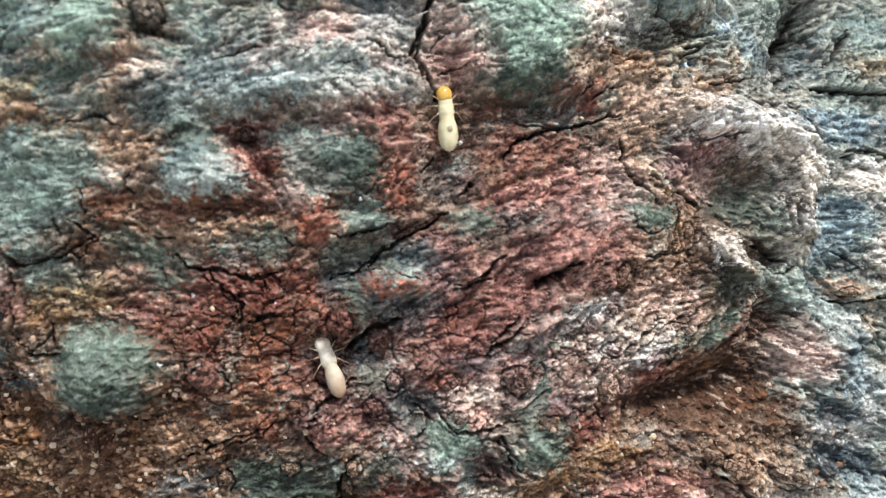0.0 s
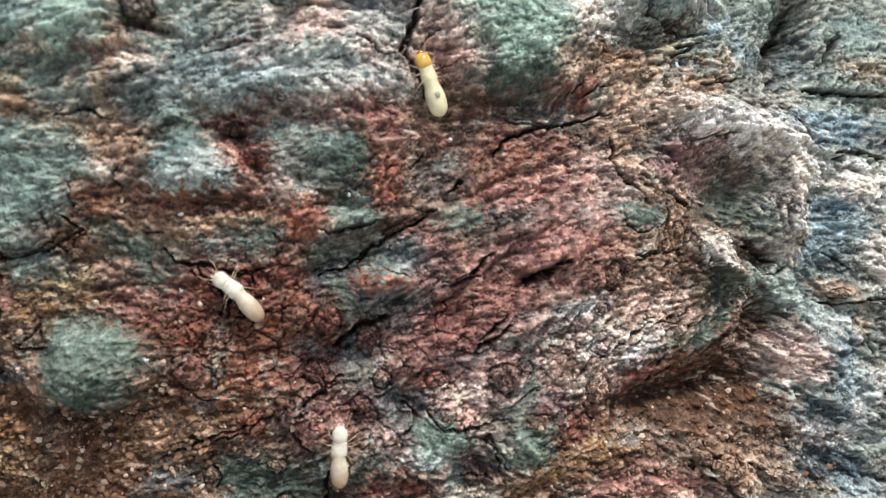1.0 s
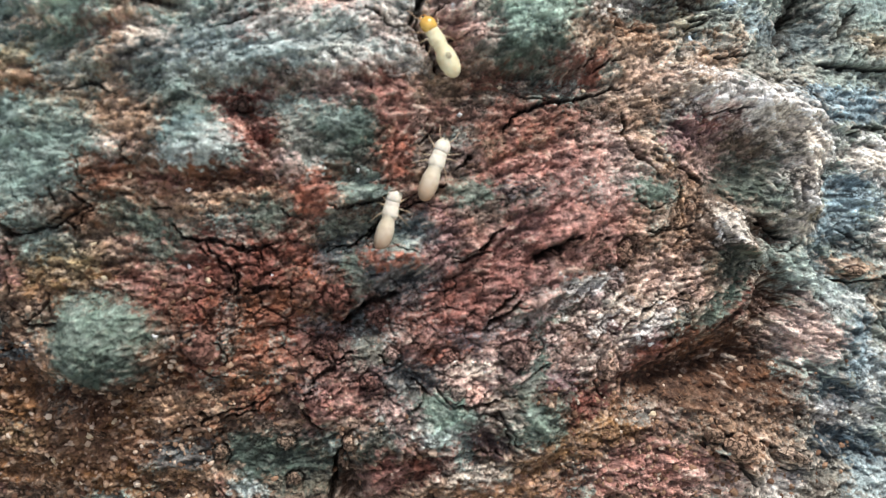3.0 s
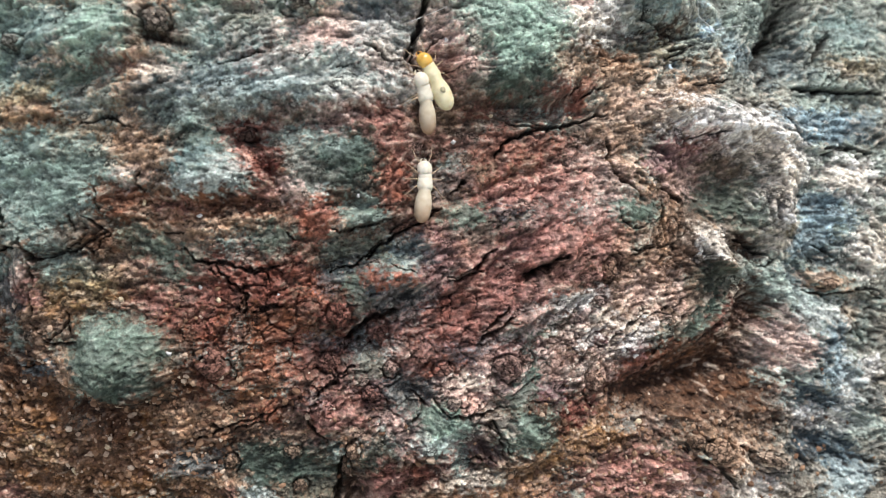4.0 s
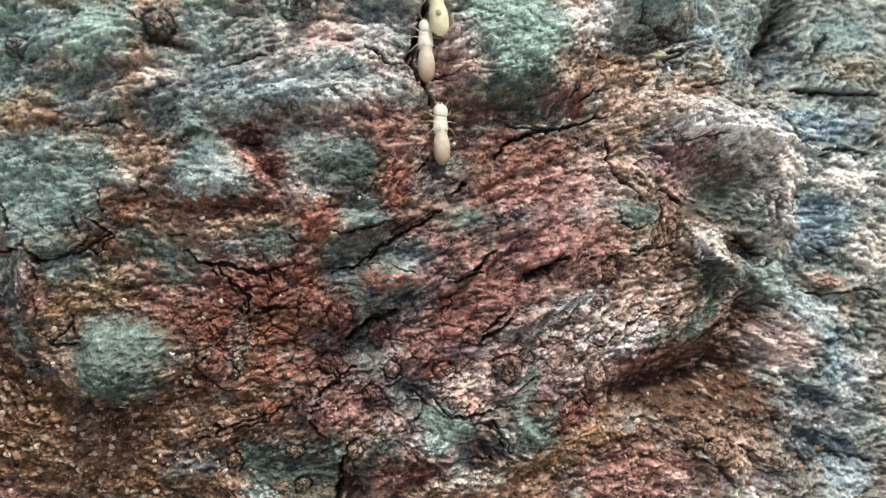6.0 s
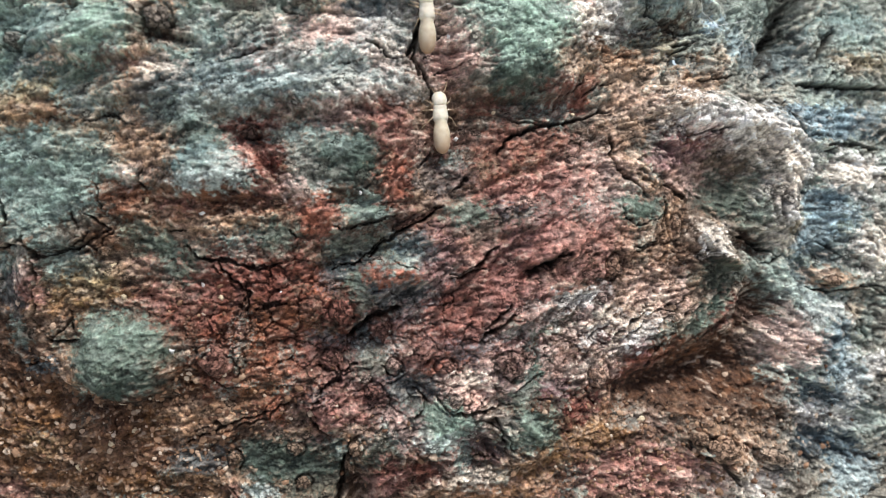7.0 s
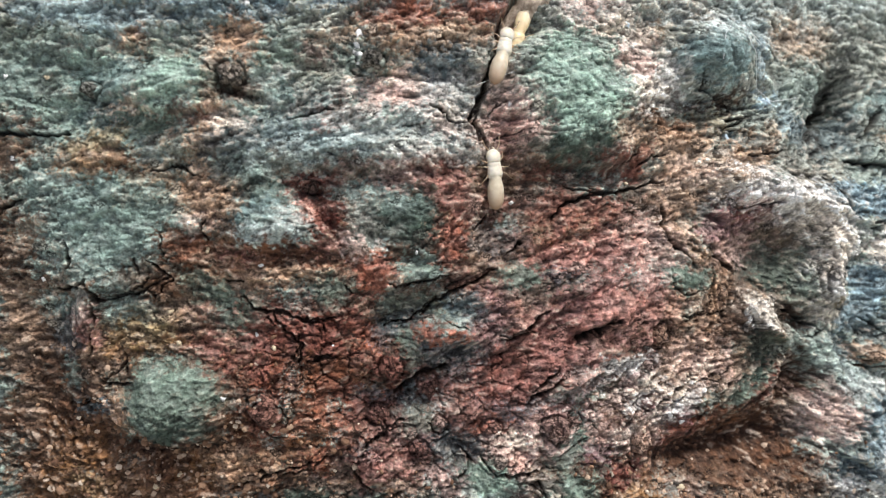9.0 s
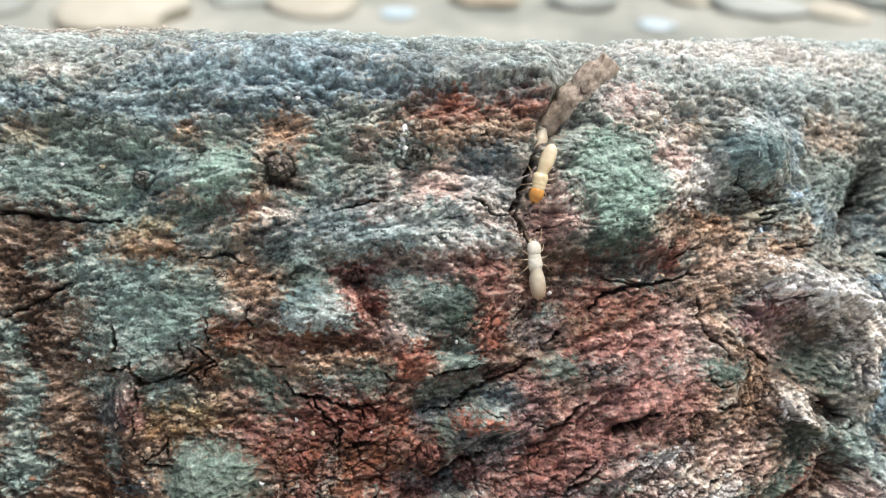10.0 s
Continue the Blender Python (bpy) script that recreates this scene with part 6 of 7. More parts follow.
# top of the right-hand lump paled, as if lit
patch(ASH, 20.1, 25.4, 2.1, 0.7, -10, 0.5)
patch(SAGE, -37.9, 15.7, 5.4, 1.9, 5, 0.35)
patch(SAGE, -40.7, 20.6, 4.2, 1.4, 0, 0.35)
patch(TEAL, -30.6, 17.5, 2.9, 1.4, 0, 0.35)
patch(TEAL, -32.7, 17.3, 2.7, 1.2, 5, 0.5)
patch(MINT, -27.1, 17.3, 2.2, 1.2, 0, 0.5)
patch(SAGE, -31.2, 5.9, 4.3, 2.8, 10, 0.35)
patch(TEAL, -16.7, 16.8, 3.1, 1.2, 15, 0.4)
patch(TEAL, -8.6, 13.9, 2.8, 0.7, 15, 0.35)
patch(RUST, -26.8, 3.8, 1.9, 1.2, 0, 0.35)
patch(KHAKI, -30.7, -3.6, 3.0, 1.3, 0, 0.4)

# the crown of the log, with the sky's light put into its paler patches
patch(ASH, -44, 30.5, 16, 4.5, 3, 0.85)
patch(TAN, -40, 33, 10, 3, 0, 0.5)
patch(SLATE, -13, 29.5, 19, 4.5, 5, 0.35)
patch(BLUE, -22, 28, 10, 2.4, 5, 0.6)
patch(ASH, -14, 34, 20, 2.5, 5, 0.8)
patch(ASH, 22, 34.5, 24, 7.0, 8, 0.9)
patch(PALE, 26, 36, 22, 4.0, 8, 0.6)
patch(ASH, 42, 41, 18, 4.0, 8, 0.9)

# the way the fibres of the bark run: place and angle
FLOW = []


def flow(u, w, angle):
    FLOW.append((u, w, 2 * radians(angle)))


flow(-33.7, 16.6, 10)
flow(-28.7, 16.6, 8)
flow(-32.1, 14.9, 25)
flow(-29.0, 14.0, 20)
flow(-34.2, 8.2, 5)
flow(-34.7, 4.5, 20)
flow(-30.0, 3.6, 15)
flow(-29.5, 8.2, 15)
flow(-18.5, 16.8, 25)
flow(-16.3, 14.1, 20)
flow(-10.4, 16.1, 15)
flow(-12.3, 12.9, 8)
flow(-7.6, 15.3, 28)
flow(-4.4, 16.1, -35)
flow(-3.5, 13.5, -45)
flow(-10.5, 10.6, 5)
flow(-15.6, 10.5, 10)
flow(-20.3, 7.3, 20)
flow(-8.7, 6.9, 0)
flow(-14.7, 7.8, -35)
flow(-11.1, 4.5, -30)
flow(-4.0, 5.5, 75)
flow(0.3, 15.1, 15)
flow(5.6, 16.7, 15)
flow(5.6, 12.9, 0)
flow(9.6, 18.9, 30)
flow(10.7, 15.1, 55)
flow(13.8, 15.7, 60)
flow(17.5, 14.9, 40)
flow(18.6, 18.6, 15)
flow(21.9, 17.3, 25)
flow(20.2, 13.1, 15)
flow(24.8, 11.7, -10)
flow(28.9, 11.4, -25)
flow(30.8, 8.8, -45)
flow(23.1, 8.5, 15)
flow(26.5, 7.1, 10)
flow(31.3, 4.5, -70)
flow(28.4, 17.8, 60)
flow(31.5, 17.5, 55)
flow(34.8, 21.2, 55)
flow(36.8, 18.0, 60)
flow(41.7, 19.6, 0)
flow(36.6, 14.1, -5)
flow(36.5, 10.7, -10)
flow(41.4, 12.1, 10)
flow(39.8, 6.9, 0)
flow(41.6, -0.3, -10)
flow(36.3, 3.0, -5)
flow(34.3, -0.3, -30)
flow(36.1, -6.9, -25)
flow(39.2, -12.4, -15)
flow(31.8, -8.9, -25)
flow(30.0, -12.0, -25)
flow(27.0, -15.1, -25)
flow(24.2, -17.0, -30)
flow(32.9, -15.9, -20)
flow(37.7, -19.4, -30)
flow(27.0, -21.4, -40)
flow(21.5, -21.1, -35)
flow(16.1, -21.9, -30)
flow(21.4, -12.2, 5)
flow(15.5, -15.1, 25)
flow(8.3, -19.5, 20)
flow(3.2, -20.9, 10)
flow(3.2, 6.1, 35)
flow(8.2, 4.2, 35)
flow(10.7, 0.2, 35)
flow(4.7, -1.2, 35)
flow(1.7, -3.7, 35)
flow(10.8, -4.8, 33)
flow(8.3, -8.8, 30)
flow(16.0, -7.9, 45)
flow(13.9, -10.9, 42)
flow(22.5, -7.0, 45)
flow(25.9, -5.0, 50)
flow(20.3, -2.9, 20)
flow(24.2, 0.5, -38)
flow(27.7, -0.3, -30)
flow(17.0, 3.3, 0)
flow(13.3, 5.3, 45)
flow(18.1, 5.8, -50)
flow(20.8, 1.8, 80)
flow(-1.7, 2.7, 28)
flow(-6.5, 1.2, 15)
flow(-4.1, -0.7, 20)
flow(-8.9, -2.2, 15)
flow(-5.1, -5.6, 35)
flow(-0.2, -6.7, 40)
flow(-18.3, 1.2, 5)
flow(-23.1, -0.2, -25)
flow(-28.1, -2.6, 0)
flow(-32.3, -4.6, 15)
flow(-35.2, -3.6, 85)
flow(-16.1, -3.6, -10)
flow(-17.7, -6.5, 40)
flow(-12.2, 0.2, 10)
flow(-27.2, -8.6, 15)
flow(-27.0, -12.6, 5)
flow(-21.6, -14.6, 20)
flow(-15.4, -11.0, 25)
flow(-29.5, -17.4, 15)
flow(-35.4, -21.9, 10)
flow(-19.2, -17.7, 30)
flow(-11.1, -15.1, 60)
flow(-8.1, -11.1, 30)
flow(0.7, -11.7, 20)
flow(-4.2, -16.2, 45)
flow(-0.3, -15.7, -40)
flow(6.8, -16.9, -50)
flow(-4.3, -20.3, 60)
flow(3.7, -9.7, 20)
flow(-18.4, -21.9, -60)
flow(-38.0, -12.8, -60)
flow(-42.5, 26.7, 8)
flow(-27.8, 26.5, 3)
flow(-13.5, 27.8, 5)
flow(-4.8, 21.5, 5)
flow(6.7, 27.9, -25)
flow(18.0, 32.0, 12)
flow(30.5, 32.1, 0)
flow(-32.0, 15.5, 10)
flow(-41.7, 16.8, 5)
flow(21.0, 23.9, -60)
flow(6.1, 19.5, -20)
flow(-8.3, 22.6, 10)

PITCH, SPAN_U, SPAN_W = 0.09, (-52.0, 57.0), (-30.0, 48.0)
coarse_u, coarse_w = np.meshgrid(np.arange(SPAN_U[0], SPAN_U[1] + 1, 0.9), np.arange(SPAN_W[0], SPAN_W[1] + 1, 0.9))
wave_x, wave_y = 0.02 + 0 * coarse_u, 0 * coarse_u
for u, w, twice in FLOW:
    near = 1 / (0.6 + (coarse_u - u) ** 2 + (coarse_w - w) ** 2) ** 1.6
    wave_x, wave_y = wave_x + near * math.cos(twice), wave_y + near * math.sin(twice)
heading = 0.5 * np.arctan2(wave_y, wave_x) + 0.9 * fbm(coarse_u / 4.5, coarse_w / 4.5, 120, 3)
raster_u, raster_w = np.meshgrid(np.arange(SPAN_U[0], SPAN_U[1], PITCH, dtype=np.float32), np.arange(SPAN_W[0], SPAN_W[1], PITCH, dtype=np.float32))
cell_w, cell_u = ((raster_w - SPAN_W[0]) / 0.9 + 0.5).astype(np.int32), ((raster_u - SPAN_U[0]) / 0.9 + 0.5).astype(np.int32)
turn_c, turn_s = np.cos(heading).astype(np.float32)[cell_w, cell_u], np.sin(heading).astype(np.float32)[cell_w, cell_u]
row_at, column_at = np.indices(raster_u.shape, dtype=np.float32)
at_c = np.clip((GU - SPAN_U[0]) / PITCH, 0, raster_u.shape[1] - 2).astype(np.float32)
at_r = np.clip((GW - SPAN_W[0]) / PITCH, 0, raster_u.shape[0] - 2).astype(np.float32)


def streaks(size, stride, steps, seed):
    """Noise of that size, drawn out along the fibres, on the log's grid, with a spread of one."""
    base = (perlin(raster_u / size, raster_w / size, seed) + 0.5 * perlin(raster_u / size * 2.1, raster_w / size * 2.1, seed + 1)).astype(np.float32)
    total = base.copy()
    for sign in (-1, 1):
        r, c = row_at, column_at
        for k in range(steps):
            ri, ci = np.clip(r, 0, base.shape[0] - 1).astype(np.int32), np.clip(c, 0, base.shape[1] - 1).astype(np.int32)
            r, c = r + sign * stride * turn_s[ri, ci], c + sign * stride * turn_c[ri, ci]
            ri, ci = np.clip(r, 0, base.shape[0] - 1).astype(np.int32), np.clip(c, 0, base.shape[1] - 1).astype(np.int32)
            total += (1 - k / steps) * base[ri, ci]
    total /= total.std()
    r, c = at_r.astype(np.int32), at_c.astype(np.int32)
    fr, fc = at_r - r, at_c - c
    return (total[r, c] * (1 - fc) + total[r, c + 1] * fc) * (1 - fr) + (total[r + 1, c] * (1 - fc) + total[r + 1, c + 1] * fc) * fr


# fine relief: ridges along the fibres, flakes, and a net of shrinkage cracks
fade = step(0, 1, np.clip(1.0 - np.maximum(LEFT - GU, GU - RIGHT) / 25, 0, 1))
right_part = step(19, 26, GU - 0.35 * (GW + 5) + 2 * EDGE)
strata, fibre, thread = streaks(1.6, 2.4, 6, 130), streaks(0.75, 1.6, 5, 134), streaks(0.42, 1.2, 3, 138)
crumbly = np.clip(np.exp(-(((GU + 15) / 11) ** 2) - ((GW + 6) / 8) ** 2) + 0.6 * np.exp(-(((GU + 1) / 9) ** 2) - ((GW + 12) / 6) ** 2), 0, 1)
strata, fibre = strata * (1 - 0.6 * crumbly), fibre * (1 - 0.5 * crumbly)
warp_u, warp_w = GU + 0.4 * EDGE, GW + 0.4 * fbm(GU / 1.3, GW / 1.3, 36, 3)
k1, k2, chunk_tone, over = cells((0.85 * warp_u + 0.53 * warp_w) / 2.4, (0.85 * warp_w - 0.53 * warp_u) / 1.3, 8)
chunks = step(0.0, 0.12, k2 - k1) * (1.0 - 0.6 * over + 0.9 * (chunk_tone - 0.5))
c1, c2, plate_tone, over = cells(warp_u / 2.1, warp_w / 1.7, 6)
plates = 1 - step(0.015, 0.10, c2 - c1)
crackle = np.exp(-(((GU + 13) / 12) ** 2) - ((GW + 7) / 9) ** 2) + 0.8 * np.exp(-(((GU - 5) / 13) ** 2) - ((GW + 12) / 9) ** 2)
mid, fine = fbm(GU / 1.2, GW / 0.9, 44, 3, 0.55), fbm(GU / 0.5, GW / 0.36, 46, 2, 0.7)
f1, f2, scale_tone, over = cells((0.95 * warp_u + 0.3 * warp_w) / 0.95, (0.95 * warp_w - 0.3 * warp_u) / 0.52, 3)
scales = step(0.0, 0.12, f2 - f1) * (0.7 - 0.5 * over + 0.9 * (scale_tone - 0.5))
rugged = step(-0.35, 0.35, fbm(GU / 6 + 2, GW / 5, 47, 3))
plates = plates * np.clip(crackle * 1.0 + 0.3 * rugged + 0.6 * EDGE - 0.15, 0, 1) * (1 - 0.5 * LICHEN)
seam = (1 - step(0.03, 0.22, np.abs(fibre + 0.35 * strata))) * step(-0.1, 0.35, fbm(GU / 1.6, GW / 1.2, 142, 2) + 0.12 * rugged)
craze = (1 - step(0.01, 0.09, f2 - f1)) * step(-0.12, 0.2, fbm(GU / 1.1, GW / 0.9, 146, 3) + 0.1 * rugged)
surface = 0.10 * strata + (0.08 + 0.04 * rugged) * fibre + 0.06 * thread + 0.25 * mid + 0.10 * fine - 0.14 * craze + (0.10 + 0.12 * rugged) * scales - 0.16 * seam - 0.45 * plates
surface = surface + (0.04 + 0.18 * rugged) * chunks + 0.6 * fbm(GU / 9, GW / 6, 48, 3) + 0.5 * fbm(GU / 3.8, GW / 2.9, 33, 2)
surface = surface * (1 - 0.25 * LICHEN) * (1 - 0.3 * step(-1.0, 3.0, GW - crest(GU)))
HEIGHT += fade * surface + (1 - fade) * 1.5 * fbm(GU / 14, GW / 9, 49, 3)
# dirt, with shade painted in, along plate gaps, seams and crazing
DIRT_SHADE = np.maximum(DIRT_SHADE, np.maximum(0.75 * plates, np.maximum(0.45 * seam, 0.65 * craze * (1 - 0.3 * LICHEN))))
BODY = HEIGHT.copy()
HEIGHT -= CUT

# grain of the colour: fibres and flakes of differing tone, pale flecks, dirt and painted shade in the splits
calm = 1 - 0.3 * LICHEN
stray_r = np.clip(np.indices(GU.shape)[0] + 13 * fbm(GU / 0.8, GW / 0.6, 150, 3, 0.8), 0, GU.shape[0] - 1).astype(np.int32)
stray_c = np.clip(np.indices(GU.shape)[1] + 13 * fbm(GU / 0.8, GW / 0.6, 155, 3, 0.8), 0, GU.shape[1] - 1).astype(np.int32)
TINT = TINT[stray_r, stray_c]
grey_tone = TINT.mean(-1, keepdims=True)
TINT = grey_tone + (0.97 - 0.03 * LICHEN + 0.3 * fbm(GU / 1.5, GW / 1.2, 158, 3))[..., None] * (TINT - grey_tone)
# tone follows the relief: lows darkened as shade, highs paled
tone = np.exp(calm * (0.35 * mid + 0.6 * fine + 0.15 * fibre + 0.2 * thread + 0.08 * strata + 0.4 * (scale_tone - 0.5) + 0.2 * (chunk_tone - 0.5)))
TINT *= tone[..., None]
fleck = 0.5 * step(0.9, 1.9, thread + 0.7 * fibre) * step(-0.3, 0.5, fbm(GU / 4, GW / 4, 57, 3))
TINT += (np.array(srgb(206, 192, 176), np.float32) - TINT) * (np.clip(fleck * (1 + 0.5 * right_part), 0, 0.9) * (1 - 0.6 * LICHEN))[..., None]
# lows between the fibres darkened, as if shaded
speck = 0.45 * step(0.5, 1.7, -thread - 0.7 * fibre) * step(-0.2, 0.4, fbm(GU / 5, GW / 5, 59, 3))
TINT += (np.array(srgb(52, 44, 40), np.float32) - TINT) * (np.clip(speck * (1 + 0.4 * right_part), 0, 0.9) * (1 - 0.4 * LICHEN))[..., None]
# splits darkened with dirt and painted shade
TINT += (np.array(srgb(42, 37, 33), np.float32) - TINT) * (0.85 * DIRT_SHADE)[..., None]
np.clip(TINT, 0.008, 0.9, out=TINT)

GU64, GW64 = GU.astype(float), GW.astype(float)
FRONT, NORMAL = front(GU64, GW64)
FRONT = FRONT + NORMAL * HEIGHT[..., None]


def softened(field, k):
    """A field averaged over k steps of the grid to each side."""
    for axis in (0, 1):
        total = np.cumsum(np.insert(field.astype(float), 0, 0, axis=axis), axis=axis)
        n = field.shape[axis]
        hi, lo = np.minimum(np.arange(n) + k + 1, n), np.maximum(np.arange(n) - k, 0)
        field = (np.take(total, hi, axis) - np.take(total, lo, axis)) / (hi - lo).reshape((-1, 1) if axis == 0 else (1, -1))
    return field


# the relief as it carries small bits, and as a termite feels it
NEAR, BROAD = softened(HEIGHT, 4), softened(BODY - 0.3 * CUT, 14)


def stand(u, w, heading=0.0, lift=0.0, lean=True, relief=None):
    """The pose, in metres, of a thing on the bark: its z points off the bark, its y up the log turned by heading."""
    relief = NEAR if relief is None else relief

    def place(a, b):
        top = crest(a)
        r = b if b < 20 else 20 + (b - 20) * (HIGH - 20) / (top + CREST_R * ROLL - 20)
        c, q = int(np.clip(np.searchsorted(COLUMNS, a), 0, len(COLUMNS) - 1)), int(np.clip(np.searchsorted(RISE, r), 0, len(RISE) - 1))
        p, n = front(np.array(float(a)), np.array(float(b)))
        return Vector(p + n * relief[q, c]), Vector(n)

    p, n = place(u, w)
    reach = 0.9 if lean else 0.25
    right = (place(u + reach, w)[0] - place(u - reach, w)[0]).normalized()
    up = (place(u, w + reach)[0] - place(u, w - reach)[0]).normalized()
    normal = (right.cross(up).normalized() + n).normalized()
    if normal.dot(n) < 0:
        normal = n
    ahead = up - normal * up.dot(normal)
    ahead = Matrix.Rotation(radians(heading), 3, normal) @ ahead.normalized()
    side = ahead.cross(normal)
    m = Matrix((side, ahead, normal)).transposed().to_4x4()
    m.translation = (p + normal * lift) * MM
    return FACE @ m


def sheet(name, places, wrap, mat, tint=None):
    """A grid of places (rows, columns, 3), in metres, as one mesh."""
    rows, columns = places.shape[:2]
    index = np.arange(rows * columns).reshape(rows, columns)
    if wrap:
        index = np.vstack([index, index[:1]])
    quads = np.stack([index[:-1, :-1], index[:-1, 1:], index[1:, 1:], index[1:, :-1]], -1).reshape(-1, 4)
    me = bpy.data.meshes.new(name)
    me.vertices.add(rows * columns)
    me.vertices.foreach_set("co", places.astype(np.float32).ravel())
    me.loops.add(quads.size)
    me.loops.foreach_set("vertex_index", quads.astype(np.int32).ravel())
    me.polygons.add(len(quads))
    me.polygons.foreach_set("loop_start", np.arange(0, quads.size, 4, dtype=np.int32))
    me.update(calc_edges=True)
    me.polygons.foreach_set("use_smooth", np.ones(len(quads), bool))
    if tint is not None:
        layer = me.attributes.new("tint", "FLOAT_COLOR", "POINT")
        layer.data.foreach_set("color", np.concatenate([tint, np.ones((*tint.shape[:2], 1), np.float32)], -1).astype(np.float32).ravel())
    me.materials.append(mat)
    return me


# the far side: from the back of the crest round to the foot
end, end_way = FRONT[-1], np.array([0, math.sin(ROLL), math.cos(ROLL)])
foot, foot_way = FRONT[0], np.array([0, 0.35, -0.94])
s = np.linspace(0, 1, 62)[1:-1, None, None]
BACK = (1 - s) ** 3 * end + 3 * (1 - s) ** 2 * s * (end + 85 * end_way) + 3 * (1 - s) * s * s * (foot + 75 * foot_way) + s**3 * foot
s_flat = s[..., 0]
ripple = 2.2 * fbm(COLUMNS[None] / 16, s_flat * 14, 95, 4) * np.clip(4 * s_flat * (1 - s_flat), 0, 1)
BACK = BACK + ripple[..., None] * np.array([0, 0.7, -0.3])
back_tone = np.clip(np.array(BROWN) * np.exp(1.2 * fbm(COLUMNS[None] / 9, s_flat * 25, 97, 5))[..., None], 0.01, 0.7)
edge_mix = np.clip(s_flat * 8, 0, 1)[..., None]
back_tone = TINT[-1][None] * (1 - edge_mix) + back_tone * edge_mix
SECTION = np.concatenate([FRONT, BACK]) * MM
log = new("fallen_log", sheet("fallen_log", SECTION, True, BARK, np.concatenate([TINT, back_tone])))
log.matrix_basis = FACE
tagged(log, "weathered fallen log with cracked red-brown bark and grey-green lichen", "log")
for column in (0, -1):
    bm = bmesh.new()
    ring = [bm.verts.new(p) for p in SECTION[::4, column]]
    bm.faces.new(ring if column else ring[::-1])
    part("log_end", bm, HEARTWOOD, log, "dry sawn end of the log")

# ---- warts and raised flakes of the bark ----
HOME = FACE.inverted()
wart_count = 0
BARK_RED, BARK_TAN, BARK_PINK, BARK_BLACK = srgb(128, 88, 78), srgb(172, 140, 118), srgb(192, 160, 150), srgb(116, 96, 88)


def lichen_at(u, w):
    c = int(np.searchsorted(COLUMNS, u))
    return LICHEN[min(int(np.searchsorted(GW[:, c], w)), len(RISE) - 1), c]


def tint_at(u, w):
    """The colour of the bark round a place."""
    c = int(np.searchsorted(COLUMNS, u))
    q = int(np.searchsorted(GW[:, c], w))
    return TINT[max(q - 6, 0) : q + 6, max(c - 6, 0) : c + 6].mean((0, 1))


def wart(mat, u, w, ru, rw, angle, height):
    """A raised, crumbly lump of bark with an uneven rim."""
    global wart_count
    wart_count += 1
    bm = bmesh.new()
    rings, sides, seed = 13, 36, wart_count * 3.7
    made = []
    for i in range(rings):
        s = i / (rings - 1)
        for_ring = []
        for k in range(sides):
            a = k * math.tau / sides
            rim = 0.95 + 0.45 * noise.noise((1.3 * math.cos(a) + seed, 1.3 * math.sin(a), 0.3)) + 0.22 * noise.noise((5 * math.cos(a) + seed, 5 * math.sin(a), 1.3))
            x, y = ru * s * rim * math.cos(a), rw * s * rim * math.sin(a)
            dome = 1.5 * height * (1 - s**3.2) * (0.75 + 0.7 * noise.noise((x * 2.3 + seed, y * 2.3, 0.7)) + 0.4 * noise.noise((x * 6 + seed, y * 6, 2.7)))
            for_ring.append(bm.verts.new((x * MM, y * MM, (dome - 0.45 * s**6) * MM)))
            if i == 0:
                break
        made.append(for_ring)
    for k in range(sides):
        bm.faces.new((made[0][0], made[1][k], made[1][(k + 1) % sides]))
    for a, b in zip(made[1:], made[2:]):
        for k in range(sides):
            bm.faces.new((a[k], b[k], b[(k + 1) % sides], a[(k + 1) % sides]))
    made = part("bark_wart", bm, BITS, log, "", HOME @ stand(u, w, angle, 0.0, True))
    made.color = (*(0.5 * np.array(mat) + 0.5 * tint_at(u, w)), 1)


wart(BARK_RED, -2.04, 2.22, 2.18, 0.27, 27, 0.5)
wart(BARK_RED, 5.48, -10.35, 1.18, 1.09, 0, 0.9)
wart(BARK_RED, -6.02, -12.85, 0.73, 0.68, 0, 0.6)
wart(BARK_TAN, -12.96, -18.19, 0.86, 0.59, 5, 0.6)
wart(BARK_TAN, -18.53, -19.06, 0.64, 0.68, 0, 0.5)
wart(BARK_TAN, -12.31, -21.42, 0.77, 0.68, 0, 0.5)
wart(BARK_TAN, -7.58, -17.94, 0.64, 1.09, -15, 0.6)
wart(BARK_RED, -19.56, -9.93, 1.35, 1.2, 0, 0.6)
wart(BARK_RED, -8.68, -5.84, 1.00, 1.18, 0, 0.6)
wart(BARK_RED, -9.55, -10.15, 1.00, 0.91, 0, 0.5)
wart(BARK_PINK, 14.00, -4.83, 0.59, 0.50, 0, 0.5)
wart(BARK_TAN, 14.82, -1.90, 0.73, 1.27, -10, 0.5)
wart(BARK_TAN, 14.05, -11.72, 1.09, 1.18, 0, 0.6)
wart(BARK_TAN, 25.46, -18.77, 1.46, 1.27, -30, 0.6)
wart(BARK_TAN, 30.79, -20.02, 1.91, 0.68, -15, 0.7)
wart(BARK_TAN, 23.12, -17.76, 0.82, 0.64, 0, 0.5)
wart(BARK_TAN, 21.17, 1.36, 0.64, 1.18, -8, 0.5)
wart(BARK_RED, -5.12, -7.60, 0.91, 1.18, 0, 0.5)
wart(BARK_PINK, -4.18, -10.60, 0.68, 0.59, 0, 0.5)
wart(BARK_RED, 0.25, -10.66, 1.00, 0.73, 0, 0.4)
wart(BARK_BLACK, -22.69, 18.03, 1.18, 1.00, 0, 0.45)
